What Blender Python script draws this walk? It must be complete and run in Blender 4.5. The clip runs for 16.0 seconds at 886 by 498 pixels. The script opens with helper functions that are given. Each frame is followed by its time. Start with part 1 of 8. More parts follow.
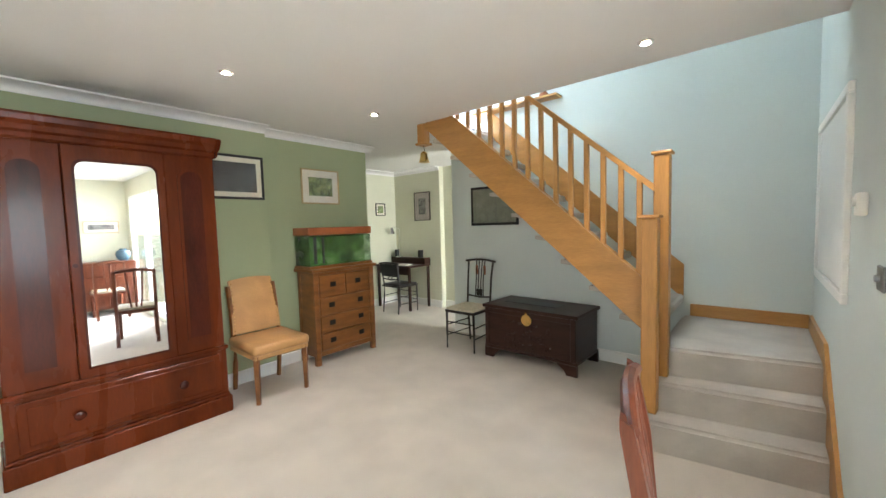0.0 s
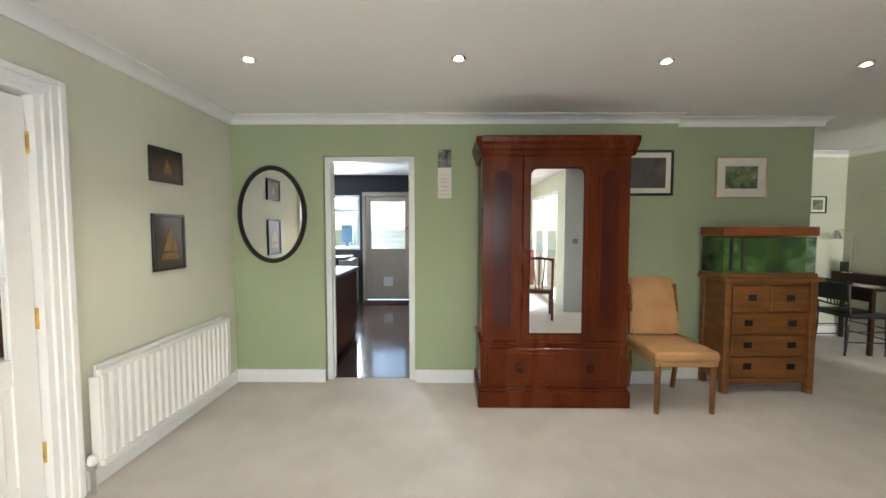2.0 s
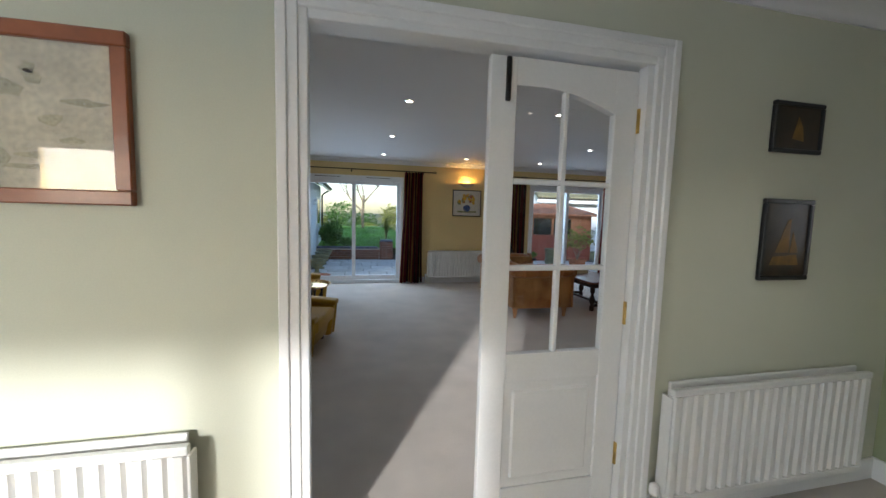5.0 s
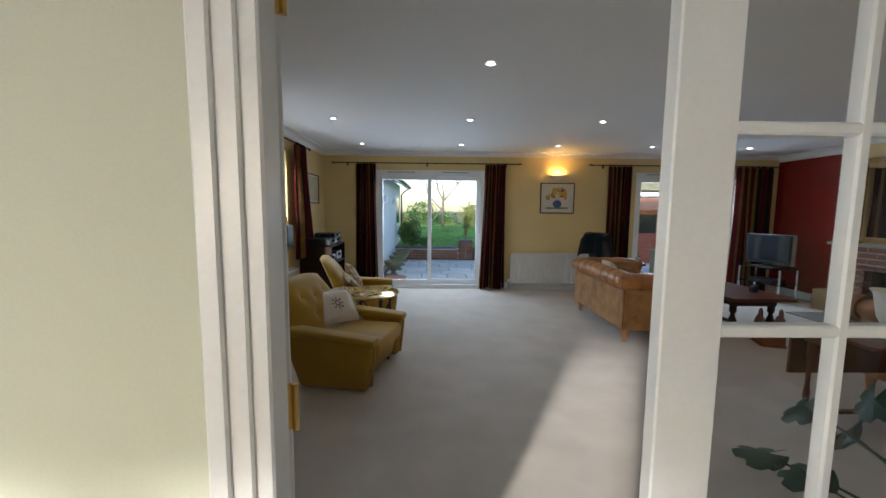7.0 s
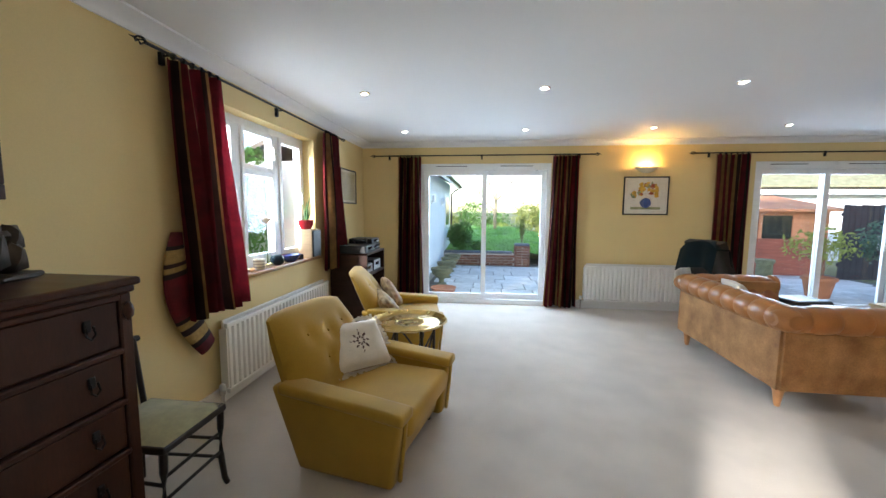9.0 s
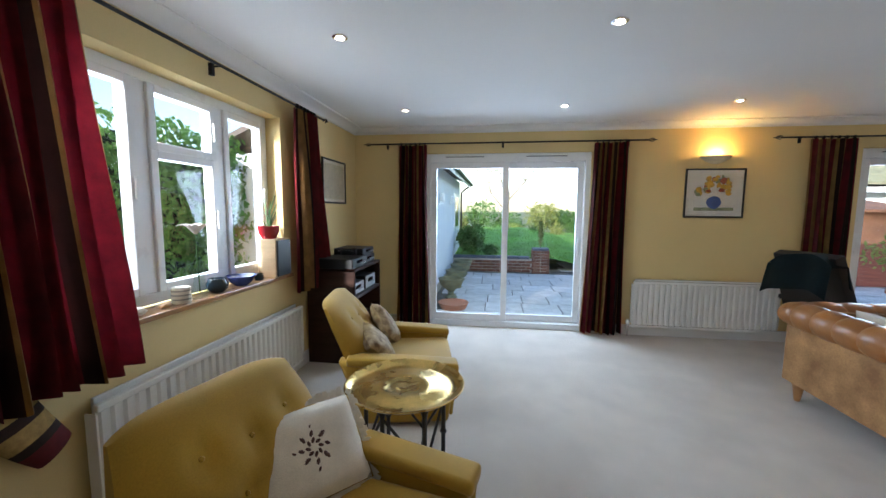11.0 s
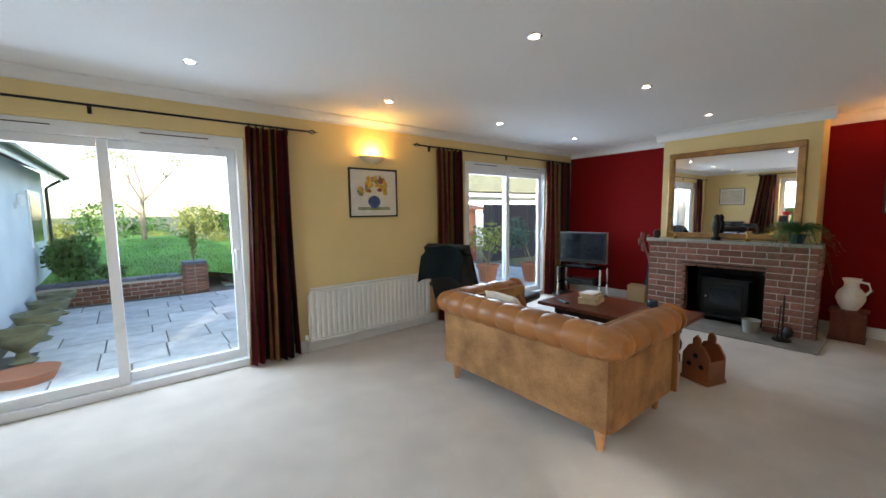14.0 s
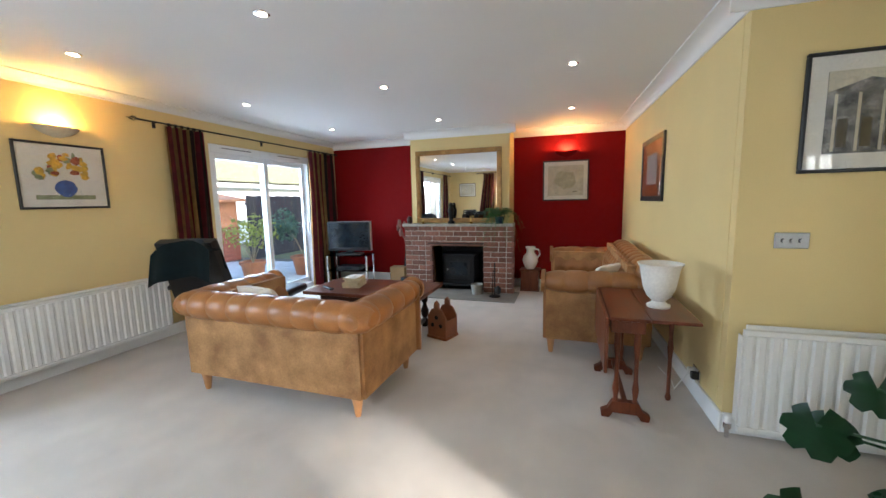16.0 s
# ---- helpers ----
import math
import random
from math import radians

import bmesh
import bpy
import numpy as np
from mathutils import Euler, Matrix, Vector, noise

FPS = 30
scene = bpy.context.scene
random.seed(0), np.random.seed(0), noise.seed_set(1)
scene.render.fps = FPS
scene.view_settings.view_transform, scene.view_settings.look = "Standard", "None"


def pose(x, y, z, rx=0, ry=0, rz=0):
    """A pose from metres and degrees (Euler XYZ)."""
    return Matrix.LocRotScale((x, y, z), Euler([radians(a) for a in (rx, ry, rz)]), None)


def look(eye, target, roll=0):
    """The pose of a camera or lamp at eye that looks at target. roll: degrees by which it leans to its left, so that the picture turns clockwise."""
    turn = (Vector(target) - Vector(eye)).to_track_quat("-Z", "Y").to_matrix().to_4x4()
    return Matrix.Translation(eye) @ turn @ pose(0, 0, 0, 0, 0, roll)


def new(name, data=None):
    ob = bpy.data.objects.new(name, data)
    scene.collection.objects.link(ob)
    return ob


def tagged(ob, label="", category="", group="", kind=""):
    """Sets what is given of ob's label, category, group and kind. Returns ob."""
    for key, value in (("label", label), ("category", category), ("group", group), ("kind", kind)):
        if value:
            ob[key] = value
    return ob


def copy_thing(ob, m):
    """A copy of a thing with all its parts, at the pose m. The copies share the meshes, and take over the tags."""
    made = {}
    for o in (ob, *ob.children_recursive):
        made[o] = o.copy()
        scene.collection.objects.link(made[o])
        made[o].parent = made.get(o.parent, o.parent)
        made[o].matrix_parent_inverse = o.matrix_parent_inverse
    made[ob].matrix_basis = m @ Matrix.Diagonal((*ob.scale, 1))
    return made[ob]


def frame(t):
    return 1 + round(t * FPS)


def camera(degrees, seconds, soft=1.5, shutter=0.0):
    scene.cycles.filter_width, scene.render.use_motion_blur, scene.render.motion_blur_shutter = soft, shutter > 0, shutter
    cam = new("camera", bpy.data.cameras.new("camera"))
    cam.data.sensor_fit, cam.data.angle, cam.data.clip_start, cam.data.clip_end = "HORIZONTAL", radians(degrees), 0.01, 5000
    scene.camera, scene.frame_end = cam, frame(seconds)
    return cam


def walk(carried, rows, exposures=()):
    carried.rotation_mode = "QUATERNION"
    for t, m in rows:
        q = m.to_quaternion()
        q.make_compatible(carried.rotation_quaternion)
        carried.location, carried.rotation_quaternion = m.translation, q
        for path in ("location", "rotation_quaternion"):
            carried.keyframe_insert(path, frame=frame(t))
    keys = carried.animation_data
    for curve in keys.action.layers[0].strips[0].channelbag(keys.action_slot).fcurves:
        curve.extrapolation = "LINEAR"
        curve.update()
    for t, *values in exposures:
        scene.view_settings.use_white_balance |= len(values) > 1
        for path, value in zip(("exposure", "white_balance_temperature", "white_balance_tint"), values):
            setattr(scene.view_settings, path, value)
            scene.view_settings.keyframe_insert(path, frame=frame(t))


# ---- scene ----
cam = camera(99.0, 16.0)
PATH = [
    (0, (0.063, 0.228, 1.415), (-1.223, 1.755, 1.288), -1.6),
    (0.5, (0.023, 0.197, 1.415), (-1.56, 1.414, 1.299), -1.2),
    (1, (-0.028, 0.107, 1.415), (-1.848, 0.929, 1.306), -0.9),
    (1.5, (-0.084, 0.039, 1.403), (-2.042, 0.432, 1.298), -0.4),
    (2, (-0.194, -0.067, 1.406), (-2.191, -0.089, 1.3), -0.0),
    (2.5, (-0.297, -0.143, 1.405), (-2.235, -0.628, 1.297), 0.3),
    (3, (-0.447, -0.197, 1.417), (-2.18, -1.188, 1.298), 0.8),
    (3.5, (-0.547, -0.256, 1.42), (-1.929, -1.695, 1.287), 1.0),
    (4, (-0.614, -0.376, 1.403), (-1.663, -2.071, 1.249), 1.4),
    (4.5, (-0.701, -0.489, 1.401), (-1.411, -2.352, 1.234), 1.5),
    (5, (-0.794, -0.602, 1.394), (-1.245, -2.542, 1.212), 1.5),
    (5.2, (-0.836, -0.65, 1.399), (-1.209, -2.606, 1.205), 1.5),
    (7.3, (-0.907, -1.543, 1.39), (-0.896, -3.533, 1.192), 0.6),
    (7.5, (-0.909, -1.644, 1.392), (-0.866, -3.634, 1.196), 0.7),
    (8, (-0.875, -1.894, 1.388), (-0.744, -3.88, 1.192), 0.7),
    (8.5, (-0.815, -2.158, 1.383), (-0.62, -4.139, 1.189), 0.6),
    (9, (-0.817, -2.444, 1.396), (-0.585, -4.42, 1.198), 0.4),
    (11.3, (-0.633, -3.693, 1.434), (-0.361, -5.664, 1.231), 0.4),
    (11.5, (-0.631, -3.791, 1.442), (-0.404, -5.768, 1.235), 0.4),
    (12, (-0.631, -4.043, 1.444), (-0.602, -6.033, 1.238), 0.2),
    (12.5, (-0.709, -4.218, 1.435), (-0.982, -6.189, 1.232), -0.0),
    (13, (-0.825, -4.322, 1.442), (-1.439, -6.215, 1.241), -0.3),
    (13.5, (-0.883, -4.334, 1.424), (-1.832, -6.084, 1.232), -0.5),
    (14, (-0.902, -4.294, 1.415), (-2.159, -5.837, 1.218), -0.8),
    (14.5, (-0.925, -4.241, 1.392), (-2.426, -5.546, 1.184), -1.0),
    (15, (-0.929, -4.185, 1.377), (-2.612, -5.242, 1.151), -1.0),
    (15.5, (-0.939, -4.134, 1.368), (-2.744, -4.961, 1.127), -1.1),
    (16, (-0.946, -4.094, 1.366), (-2.829, -4.718, 1.113), -1.2),
]
walk(cam, [(t, look(eye, target, roll)) for t, eye, target, roll in PATH],
     exposures=[
         (0, 2.7, 6050, 10), (1, 2.45, 6100, 10), (2, 2.17, 6050, 10), (3, 1.66, 5850, 10), (3.5, 1.32, 5800, 10), (4, 1.12, 5700, 10), (5, 0.88, 5700, 10), (7.5, 1.5, 5950, 10), (8, 2.12, 5950, 10),
         (9, 2.2, 5950, 10), (11.5, 1.65, 5750, 10), (12.5, 1.7, 5950, 10), (14.5, 2.1, 6150, 10), (16, 2.43, 5950, 10)])

# ---------------- world, sun, large lights ----------------
SUN_AZ, SUN_EL = math.atan2(0.48, 0.88), radians(14.5)    # clockwise from +y
world = bpy.data.worlds.new("sky")
scene.world = world
world.use_nodes = True
wn = world.node_tree
sky = wn.nodes.new("ShaderNodeTexSky")
sky.sky_type, sky.sun_disc, sky.sun_elevation, sky.sun_rotation = "NISHITA", False, SUN_EL, SUN_AZ
wn.links.new(sky.outputs[0], wn.nodes["Background"].inputs[0])
wn.nodes["Background"].inputs[1].default_value = 0.15
scene.view_settings.exposure = 0.55
sun_to = Vector((math.sin(SUN_AZ) * math.cos(SUN_EL), math.cos(SUN_AZ) * math.cos(SUN_EL), math.sin(SUN_EL)))
sun_data = bpy.data.lights.new("sun", "SUN")
sun_data.energy, sun_data.angle, sun_data.color = 2.8, radians(3.0), (1.0, 0.94, 0.86)
sun_ob = new("sun", sun_data)
sun_ob.matrix_world = look(sun_to * 40, (0, 0, 0))


def area(name, eye, target, w, h, power, col=(1, 1, 1)):
    d = bpy.data.lights.new(name, "AREA")
    d.shape, d.size, d.size_y, d.energy, d.color = "RECTANGLE", w, h, power, col
    o = new(name, d)
    o.matrix_world = look(eye, target)
    return o


DAY = (0.70, 0.85, 1.0)
area("daylight_patio", (-0.76, -8.75, 1.7), (-0.76, -5.0, 0.0), 1.7, 1.6, 29, DAY)
area("daylight_patio", (-5.34, -8.75, 1.7), (-5.0, -5.0, 0.0), 1.7, 1.6, 26, DAY)
area("daylight_window", (1.6, -5.61, 1.9), (-2, -5.5, 0.2), 1.6, 1.1, 27, (0.85, 0.93, 1.0))
area("daylight_french_window", (4.6, 0.1, 1.7), (0.2, 0.2, 0.2), 3.0, 2.2, 42, (0.85, 0.93, 1.0))
area("daylight_dining", (2.2, 3.6, 1.7), (0.4, 0.0, 0.3), 2.6, 2.2, 62, (0.86, 0.93, 1.0))
area("daylight_landing", (-3.4, 5.5, 3.8), (-0.6, 3.6, 2.0), 1.3, 1.4, 105, (0.80, 0.90, 1.0))
area("daylight_passage", (0.6, 4.72, 1.2), (-4, 4.8, 1.2), 0.8, 1.8, 26, (1.0, 0.97, 0.9))
area("daylight_kitchen", (-7.95, -2.2, 1.7), (-4, -1.6, 0.4), 0.9, 1.0, 110, (0.85, 0.93, 1.0))


def spot_lamp(x, y, z, power=7):
    d = bpy.data.lights.new("downlight_beam", "SPOT")
    d.energy, d.spot_size, d.spot_blend, d.shadow_soft_size, d.color = power, radians(100), 0.8, 0.03, (1.0, 0.93, 0.83)
    new("downlight_beam", d).matrix_world = look((x, y, z), (x, y, 0))


def glow_lamp(x, y, z, power, col):
    d = bpy.data.lights.new("uplight_bulb", "POINT")
    d.energy, d.shadow_soft_size, d.color = power, 0.03, col
    new("uplight_bulb", d).location = (x, y, z)


# ---------------- materials ----------------
def mat(name, col, rough=0.6, metal=0.0, var=0.1, scale=3.0, fine=60.0, fvar=0.08, bump=0.15, depth=0.002, stretch=(1, 1, 1),
        col2=None, sheen=0.0, coat=0.0, spec=0.5, rvar=0.1):
    m = bpy.data.materials.new(name)
    m.use_nodes = True
    nt = m.node_tree
    N, L = nt.nodes, nt.links
    b = N["Principled BSDF"]
    tc = N.new("ShaderNodeTexCoord")
    mp = N.new("ShaderNodeMapping")
    mp.inputs["Scale"].default_value = stretch
    L.new(tc.outputs["Object"], mp.inputs["Vector"])
    n1, n2 = N.new("ShaderNodeTexNoise"), N.new("ShaderNodeTexNoise")
    for n, s, d in ((n1, scale, 4), (n2, fine, 3)):
        n.inputs["Scale"].default_value, n.inputs["Detail"].default_value = s, d
        L.new(mp.outputs["Vector"], n.inputs["Vector"])
    r1 = N.new("ShaderNodeMapRange")
    r1.inputs["From Min"].default_value, r1.inputs["From Max"].default_value = 0.3, 0.7
    L.new(n1.outputs["Fac"], r1.inputs["Value"])
    mx = N.new("ShaderNodeMix")
    mx.data_type = "RGBA"
    lo = tuple(c * (1 - var) for c in col)
    hi = col2 or tuple(min(1, c * (1 + var)) for c in col)
    mx.inputs["A"].default_value, mx.inputs["B"].default_value = (*lo, 1), (*hi, 1)
    L.new(r1.outputs["Result"], mx.inputs["Factor"])
    r2 = N.new("ShaderNodeMapRange")
    r2.inputs["From Min"].default_value, r2.inputs["From Max"].default_value = 0.25, 0.75
    r2.inputs["To Min"].default_value, r2.inputs["To Max"].default_value = 1 - fvar, 1 + fvar
    L.new(n2.outputs["Fac"], r2.inputs["Value"])
    sc = N.new("ShaderNodeVectorMath")
    sc.operation = "SCALE"
    L.new(mx.outputs["Result"], sc.inputs[0])
    L.new(r2.outputs["Result"], sc.inputs["Scale"])
    L.new(sc.outputs[0], b.inputs["Base Color"])
    r3 = N.new("ShaderNodeMapRange")
    r3.inputs["To Min"].default_value, r3.inputs["To Max"].default_value = max(0.02, rough - rvar), min(1, rough + rvar)
    L.new(n1.outputs["Fac"], r3.inputs["Value"])
    L.new(r3.outputs["Result"], b.inputs["Roughness"])
    b.inputs["Metallic"].default_value = metal
    b.inputs["Specular IOR Level"].default_value = spec
    b.inputs["Sheen Weight"].default_value = sheen
    b.inputs["Coat Weight"].default_value = coat
    b.inputs["Coat Roughness"].default_value = 0.12
    if bump:
        bp = N.new("ShaderNodeBump")
        bp.inputs["Strength"].default_value, bp.inputs["Distance"].default_value = bump, depth
        L.new(n2.outputs["Fac"], bp.inputs["Height"])
        L.new(bp.outputs["Normal"], b.inputs["Normal"])
    return m


def vary(m, amount=0.15):
    """Lets pieces that share this material differ in brightness."""
    nt = m.node_tree
    b = nt.nodes["Principled BSDF"]
    src = b.inputs["Base Color"].links[0].from_socket
    oi = nt.nodes.new("ShaderNodeObjectInfo")
    mr = nt.nodes.new("ShaderNodeMapRange")
    mr.inputs["To Min"].default_value, mr.inputs["To Max"].default_value = 1 - amount, 1 + amount
    nt.links.new(oi.outputs["Random"], mr.inputs["Value"])
    sc = nt.nodes.new("ShaderNodeVectorMath")
    sc.operation = "SCALE"
    nt.links.new(src, sc.inputs[0])
    nt.links.new(mr.outputs["Result"], sc.inputs["Scale"])
    nt.links.new(sc.outputs[0], b.inputs["Base Color"])
    return m


def thin(m, amount=0.45, gain=1.0):
    """Thin leaves and cloth pass part of the light that falls on their far side."""
    nt = m.node_tree
    b = nt.nodes["Principled BSDF"]
    tl, mx = nt.nodes.new("ShaderNodeBsdfTranslucent"), nt.nodes.new("ShaderNodeMixShader")
    sc = nt.nodes.new("ShaderNodeVectorMath")
    sc.operation, sc.inputs["Scale"].default_value = "SCALE", gain
    nt.links.new(b.inputs["Base Color"].links[0].from_socket, sc.inputs[0])
    nt.links.new(sc.outputs[0], tl.inputs["Color"])
    mx.inputs[0].default_value = amount
    nt.links.new(b.outputs[0], mx.inputs[1])
    nt.links.new(tl.outputs[0], mx.inputs[2])
    nt.links.new(mx.outputs[0], nt.nodes["Material Output"].inputs["Surface"])


def emitter(name, col, strength):
    m = bpy.data.materials.new(name)
    m.use_nodes = True
    b = m.node_tree.nodes["Principled BSDF"]
    b.inputs["Base Color"].default_value = (*col, 1)
    b.inputs["Emission Color"].default_value = (*col, 1)
    b.inputs["Emission Strength"].default_value = strength
    return m


def clear_glass(name, tint=(1, 1, 1), rough=0.0):
    m = bpy.data.materials.new(name)
    m.use_nodes = True
    nt = m.node_tree
    nt.nodes.remove(nt.nodes["Principled BSDF"])
    tr, gl, fr, mx = (nt.nodes.new("ShaderNode" + k) for k in ("BsdfTransparent", "BsdfGlossy", "LayerWeight", "MixShader"))
    tr.inputs["Color"].default_value = (*tint, 1)
    gl.inputs["Roughness"].default_value = rough + 0.01
    pw, ml = nt.nodes.new("ShaderNodeMath"), nt.nodes.new("ShaderNodeMath")
    pw.operation, pw.inputs[1].default_value = "POWER", 4.0
    ml.operation, ml.inputs[1].default_value, ml.inputs[2].default_value = "MULTIPLY_ADD", 0.45, 0.03
    nt.links.new(fr.outputs["Facing"], pw.inputs[0])
    nt.links.new(pw.outputs[0], ml.inputs[0])
    nt.links.new(ml.outputs[0], mx.inputs[0])
    nt.links.new(tr.outputs[0], mx.inputs[1])
    nt.links.new(gl.outputs[0], mx.inputs[2])
    nt.links.new(mx.outputs[0], nt.nodes["Material Output"].inputs["Surface"])
    return m


GREEN = mat("sage_paint", (0.36, 0.40, 0.24), 0.75, var=0.04, scale=1.5, fine=180, fvar=0.03, bump=0.12, depth=0.0006)
CREAM = mat("pale_green_paint", (0.60, 0.60, 0.47), 0.75, var=0.04, scale=1.5, fine=180, fvar=0.03, bump=0.12, depth=0.0006)
STAIRW = mat("pale_blue_paint", (0.62, 0.67, 0.65), 0.75, var=0.04, scale=1.5, fine=180, fvar=0.03, bump=0.12, depth=0.0006)
YELLOW = mat("yellow_paint", (0.73, 0.565, 0.262), 0.75, var=0.04, scale=1.5, fine=180, fvar=0.03, bump=0.12, depth=0.0006)
RED = mat("red_paint", (0.20, 0.0025, 0.003), 0.75, spec=0.15, var=0.06, scale=1.5, fine=180, fvar=0.03, bump=0.12, depth=0.0006)
WHITE = mat("ceiling_paint", (0.80, 0.79, 0.78), 0.8, var=0.02, scale=1.0, fine=150, fvar=0.02, bump=0.1, depth=0.0006)
GLOSS = mat("white_gloss", (0.80, 0.79, 0.76), 0.35, var=0.03, scale=4, fine=90, fvar=0.02, bump=0.04)
UPVC = mat("white_plastic", (0.82, 0.83, 0.84), 0.3, var=0.02, fvar=0.01, bump=0.0)
CARPET = mat("beige_carpet", (0.60, 0.53, 0.455), 0.98, var=0.085, scale=3.2, fine=420, fvar=0.22, bump=0.7, depth=0.006, sheen=0.25, spec=0.1)
STAIRC = mat("stair_carpet", (0.50, 0.46, 0.41), 0.98, var=0.14, scale=4, fine=420, fvar=0.22, bump=0.7, depth=0.006, sheen=0.25, spec=0.1)
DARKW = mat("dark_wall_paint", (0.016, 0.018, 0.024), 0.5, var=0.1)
KFLOOR = mat("dark_tile", (0.075, 0.05, 0.042), 0.10, var=0.3, scale=2, fine=30, bump=0.05, spec=0.8, coat=0.6)
OAK = mat("golden_oak", (0.43, 0.21, 0.055), 0.4, var=0.14, scale=2.2, fine=24, fvar=0.10, bump=0.08, stretch=(7, 7, 0.7))
OAKX = mat("golden_oak_along", (0.43, 0.21, 0.055), 0.4, var=0.14, scale=2.2, fine=24, fvar=0.10, bump=0.08, stretch=(0.8, 5, 6))
MAHOG = mat("red_mahogany", (0.10, 0.0185, 0.0045), 0.26, var=0.3, scale=1.2, fine=18, fvar=0.1, bump=0.04, stretch=(5, 5, 1), coat=0.06, spec=0.15)
MAHOGD = mat("dark_mahogany_panel", (0.05, 0.009, 0.004), 0.22, var=0.4, scale=2.0, fine=22, fvar=0.2, bump=0.08, stretch=(5, 5, 1), coat=0.1, spec=0.22)
RUSTIC = mat("rustic_oak", (0.19, 0.070, 0.016), 0.4, var=0.3, scale=2.5, fine=26, fvar=0.18, bump=0.15, stretch=(2, 1, 7))
DARKOAK = mat("dark_oak", (0.035, 0.014, 0.009), 0.35, var=0.35, scale=3, fine=30, fvar=0.2, bump=0.2, stretch=(1, 1, 5), coat=0.05, spec=0.25)
REDOAK = mat("red_brown_wood", (0.13, 0.036, 0.016), 0.32, var=0.3, scale=3, fine=30, fvar=0.2, bump=0.12, stretch=(1, 6, 1), coat=0.05, spec=0.25)
EBONY = mat("black_wood", (0.012, 0.008, 0.007), 0.35, var=0.3, scale=5, fine=40)
BLACK = mat("black_plastic", (0.012, 0.012, 0.013), 0.4, var=0.2, scale=5, fine=60, bump=0.03)
IRON = mat("black_iron", (0.015, 0.014, 0.014), 0.5, metal=0.6, var=0.2, scale=8, fine=60)
STEEL = mat("brushed_steel", (0.30, 0.30, 0.30), 0.4, metal=0.9, var=0.05, bump=0.0)
CHROME = mat("chrome", (0.75, 0.75, 0.76), 0.15, metal=1.0, var=0.03, bump=0.0)
BRASS = mat("brass", (0.62, 0.42, 0.13), 0.28, metal=1.0, var=0.2, scale=9, fine=70, bump=0.08)
MIRROR = mat("mirror_silver", (0.9, 0.9, 0.9), 0.02, metal=1.0, var=0.0, fvar=0.0, bump=0.0, rvar=0.0)
GLASS = clear_glass("pane_glass")
TINTGLASS = clear_glass("smoked_glass", (0.45, 0.5, 0.5))
RADW = mat("radiator_enamel", (0.78, 0.765, 0.72), 0.35, var=0.03, fvar=0.02, bump=0.0)
LAMPON = emitter("lit_bulb", (1.0, 0.87, 0.68), 11)
PAPER = mat("paper", (0.72, 0.68, 0.6), 0.7, var=0.06, scale=9, fine=90)
CARD = mat("cream_mount", (0.78, 0.74, 0.62), 0.7, var=0.03, scale=9, fine=120)


# ---------------- mesh helpers ----------------
def bx(bm, x0, y0, z0, x1, y1, z1, bev=0.0, seg=2):
    r = bmesh.ops.create_cube(bm, size=1.0, matrix=Matrix.LocRotScale(((x0 + x1) / 2, (y0 + y1) / 2, (z0 + z1) / 2), None, (abs(x1 - x0), abs(y1 - y0), abs(z1 - z0))))
    if bev:
        es = list({e for v in r["verts"] for e in v.link_edges})
        bmesh.ops.bevel(bm, geom=es, offset=bev, segments=seg, affect="EDGES", profile=0.5)
    return bm


def cube(x0, y0, z0, x1, y1, z1, bev=0.0, seg=2):
    return bx(bmesh.new(), x0, y0, z0, x1, y1, z1, bev, seg)


def cyl(bm, p0, p1, r0, r1=None, n=14):
    p0, p1 = Vector(p0), Vector(p1)
    d = p1 - p0
    m = Matrix.Translation((p0 + p1) / 2) @ d.to_track_quat("Z", "Y").to_matrix().to_4x4()
    bmesh.ops.create_cone(bm, cap_ends=True, segments=n, radius1=r0, radius2=r0 if r1 is None else r1, depth=d.length, matrix=m)
    return bm


def rod(p0, p1, r0, r1=None, n=14):
    return cyl(bmesh.new(), p0, p1, r0, r1, n)


def lathe(profile, n=20, at=(0, 0, 0), bm=None, sx=1.0, sy=1.0):
    bm = bm or bmesh.new()
    rings = []
    for r, z in profile:
        rings.append([bm.verts.new((at[0] + sx * r * math.cos(2 * math.pi * i / n), at[1] + sy * r * math.sin(2 * math.pi * i / n), at[2] + z)) for i in range(n)])
    for a, b in zip(rings, rings[1:]):
        for i in range(n):
            bm.faces.new((a[i], a[(i + 1) % n], b[(i + 1) % n], b[i]))
    bm.faces.new(rings[0][::-1])
    bm.faces.new(rings[-1])
    return bm


def tube(bm, pts, r, n=7, r1=None):
    pts = [Vector(p) for p in pts]
    rings = []
    for i, p in enumerate(pts):
        d = (pts[min(i + 1, len(pts) - 1)] - pts[max(i - 1, 0)]).normalized()
        q = d.to_track_quat("Z", "Y")
        rr = r if r1 is None else r + (r1 - r) * i / (len(pts) - 1)
        rings.append([bm.verts.new(p + q @ Vector((rr * math.cos(2 * math.pi * k / n), rr * math.sin(2 * math.pi * k / n), 0))) for k in range(n)])
    for a, b in zip(rings, rings[1:]):
        for k in range(n):
            bm.faces.new((a[k], a[(k + 1) % n], b[(k + 1) % n], b[k]))
    bm.faces.new(rings[0][::-1])
    bm.faces.new(rings[-1])
    return bm


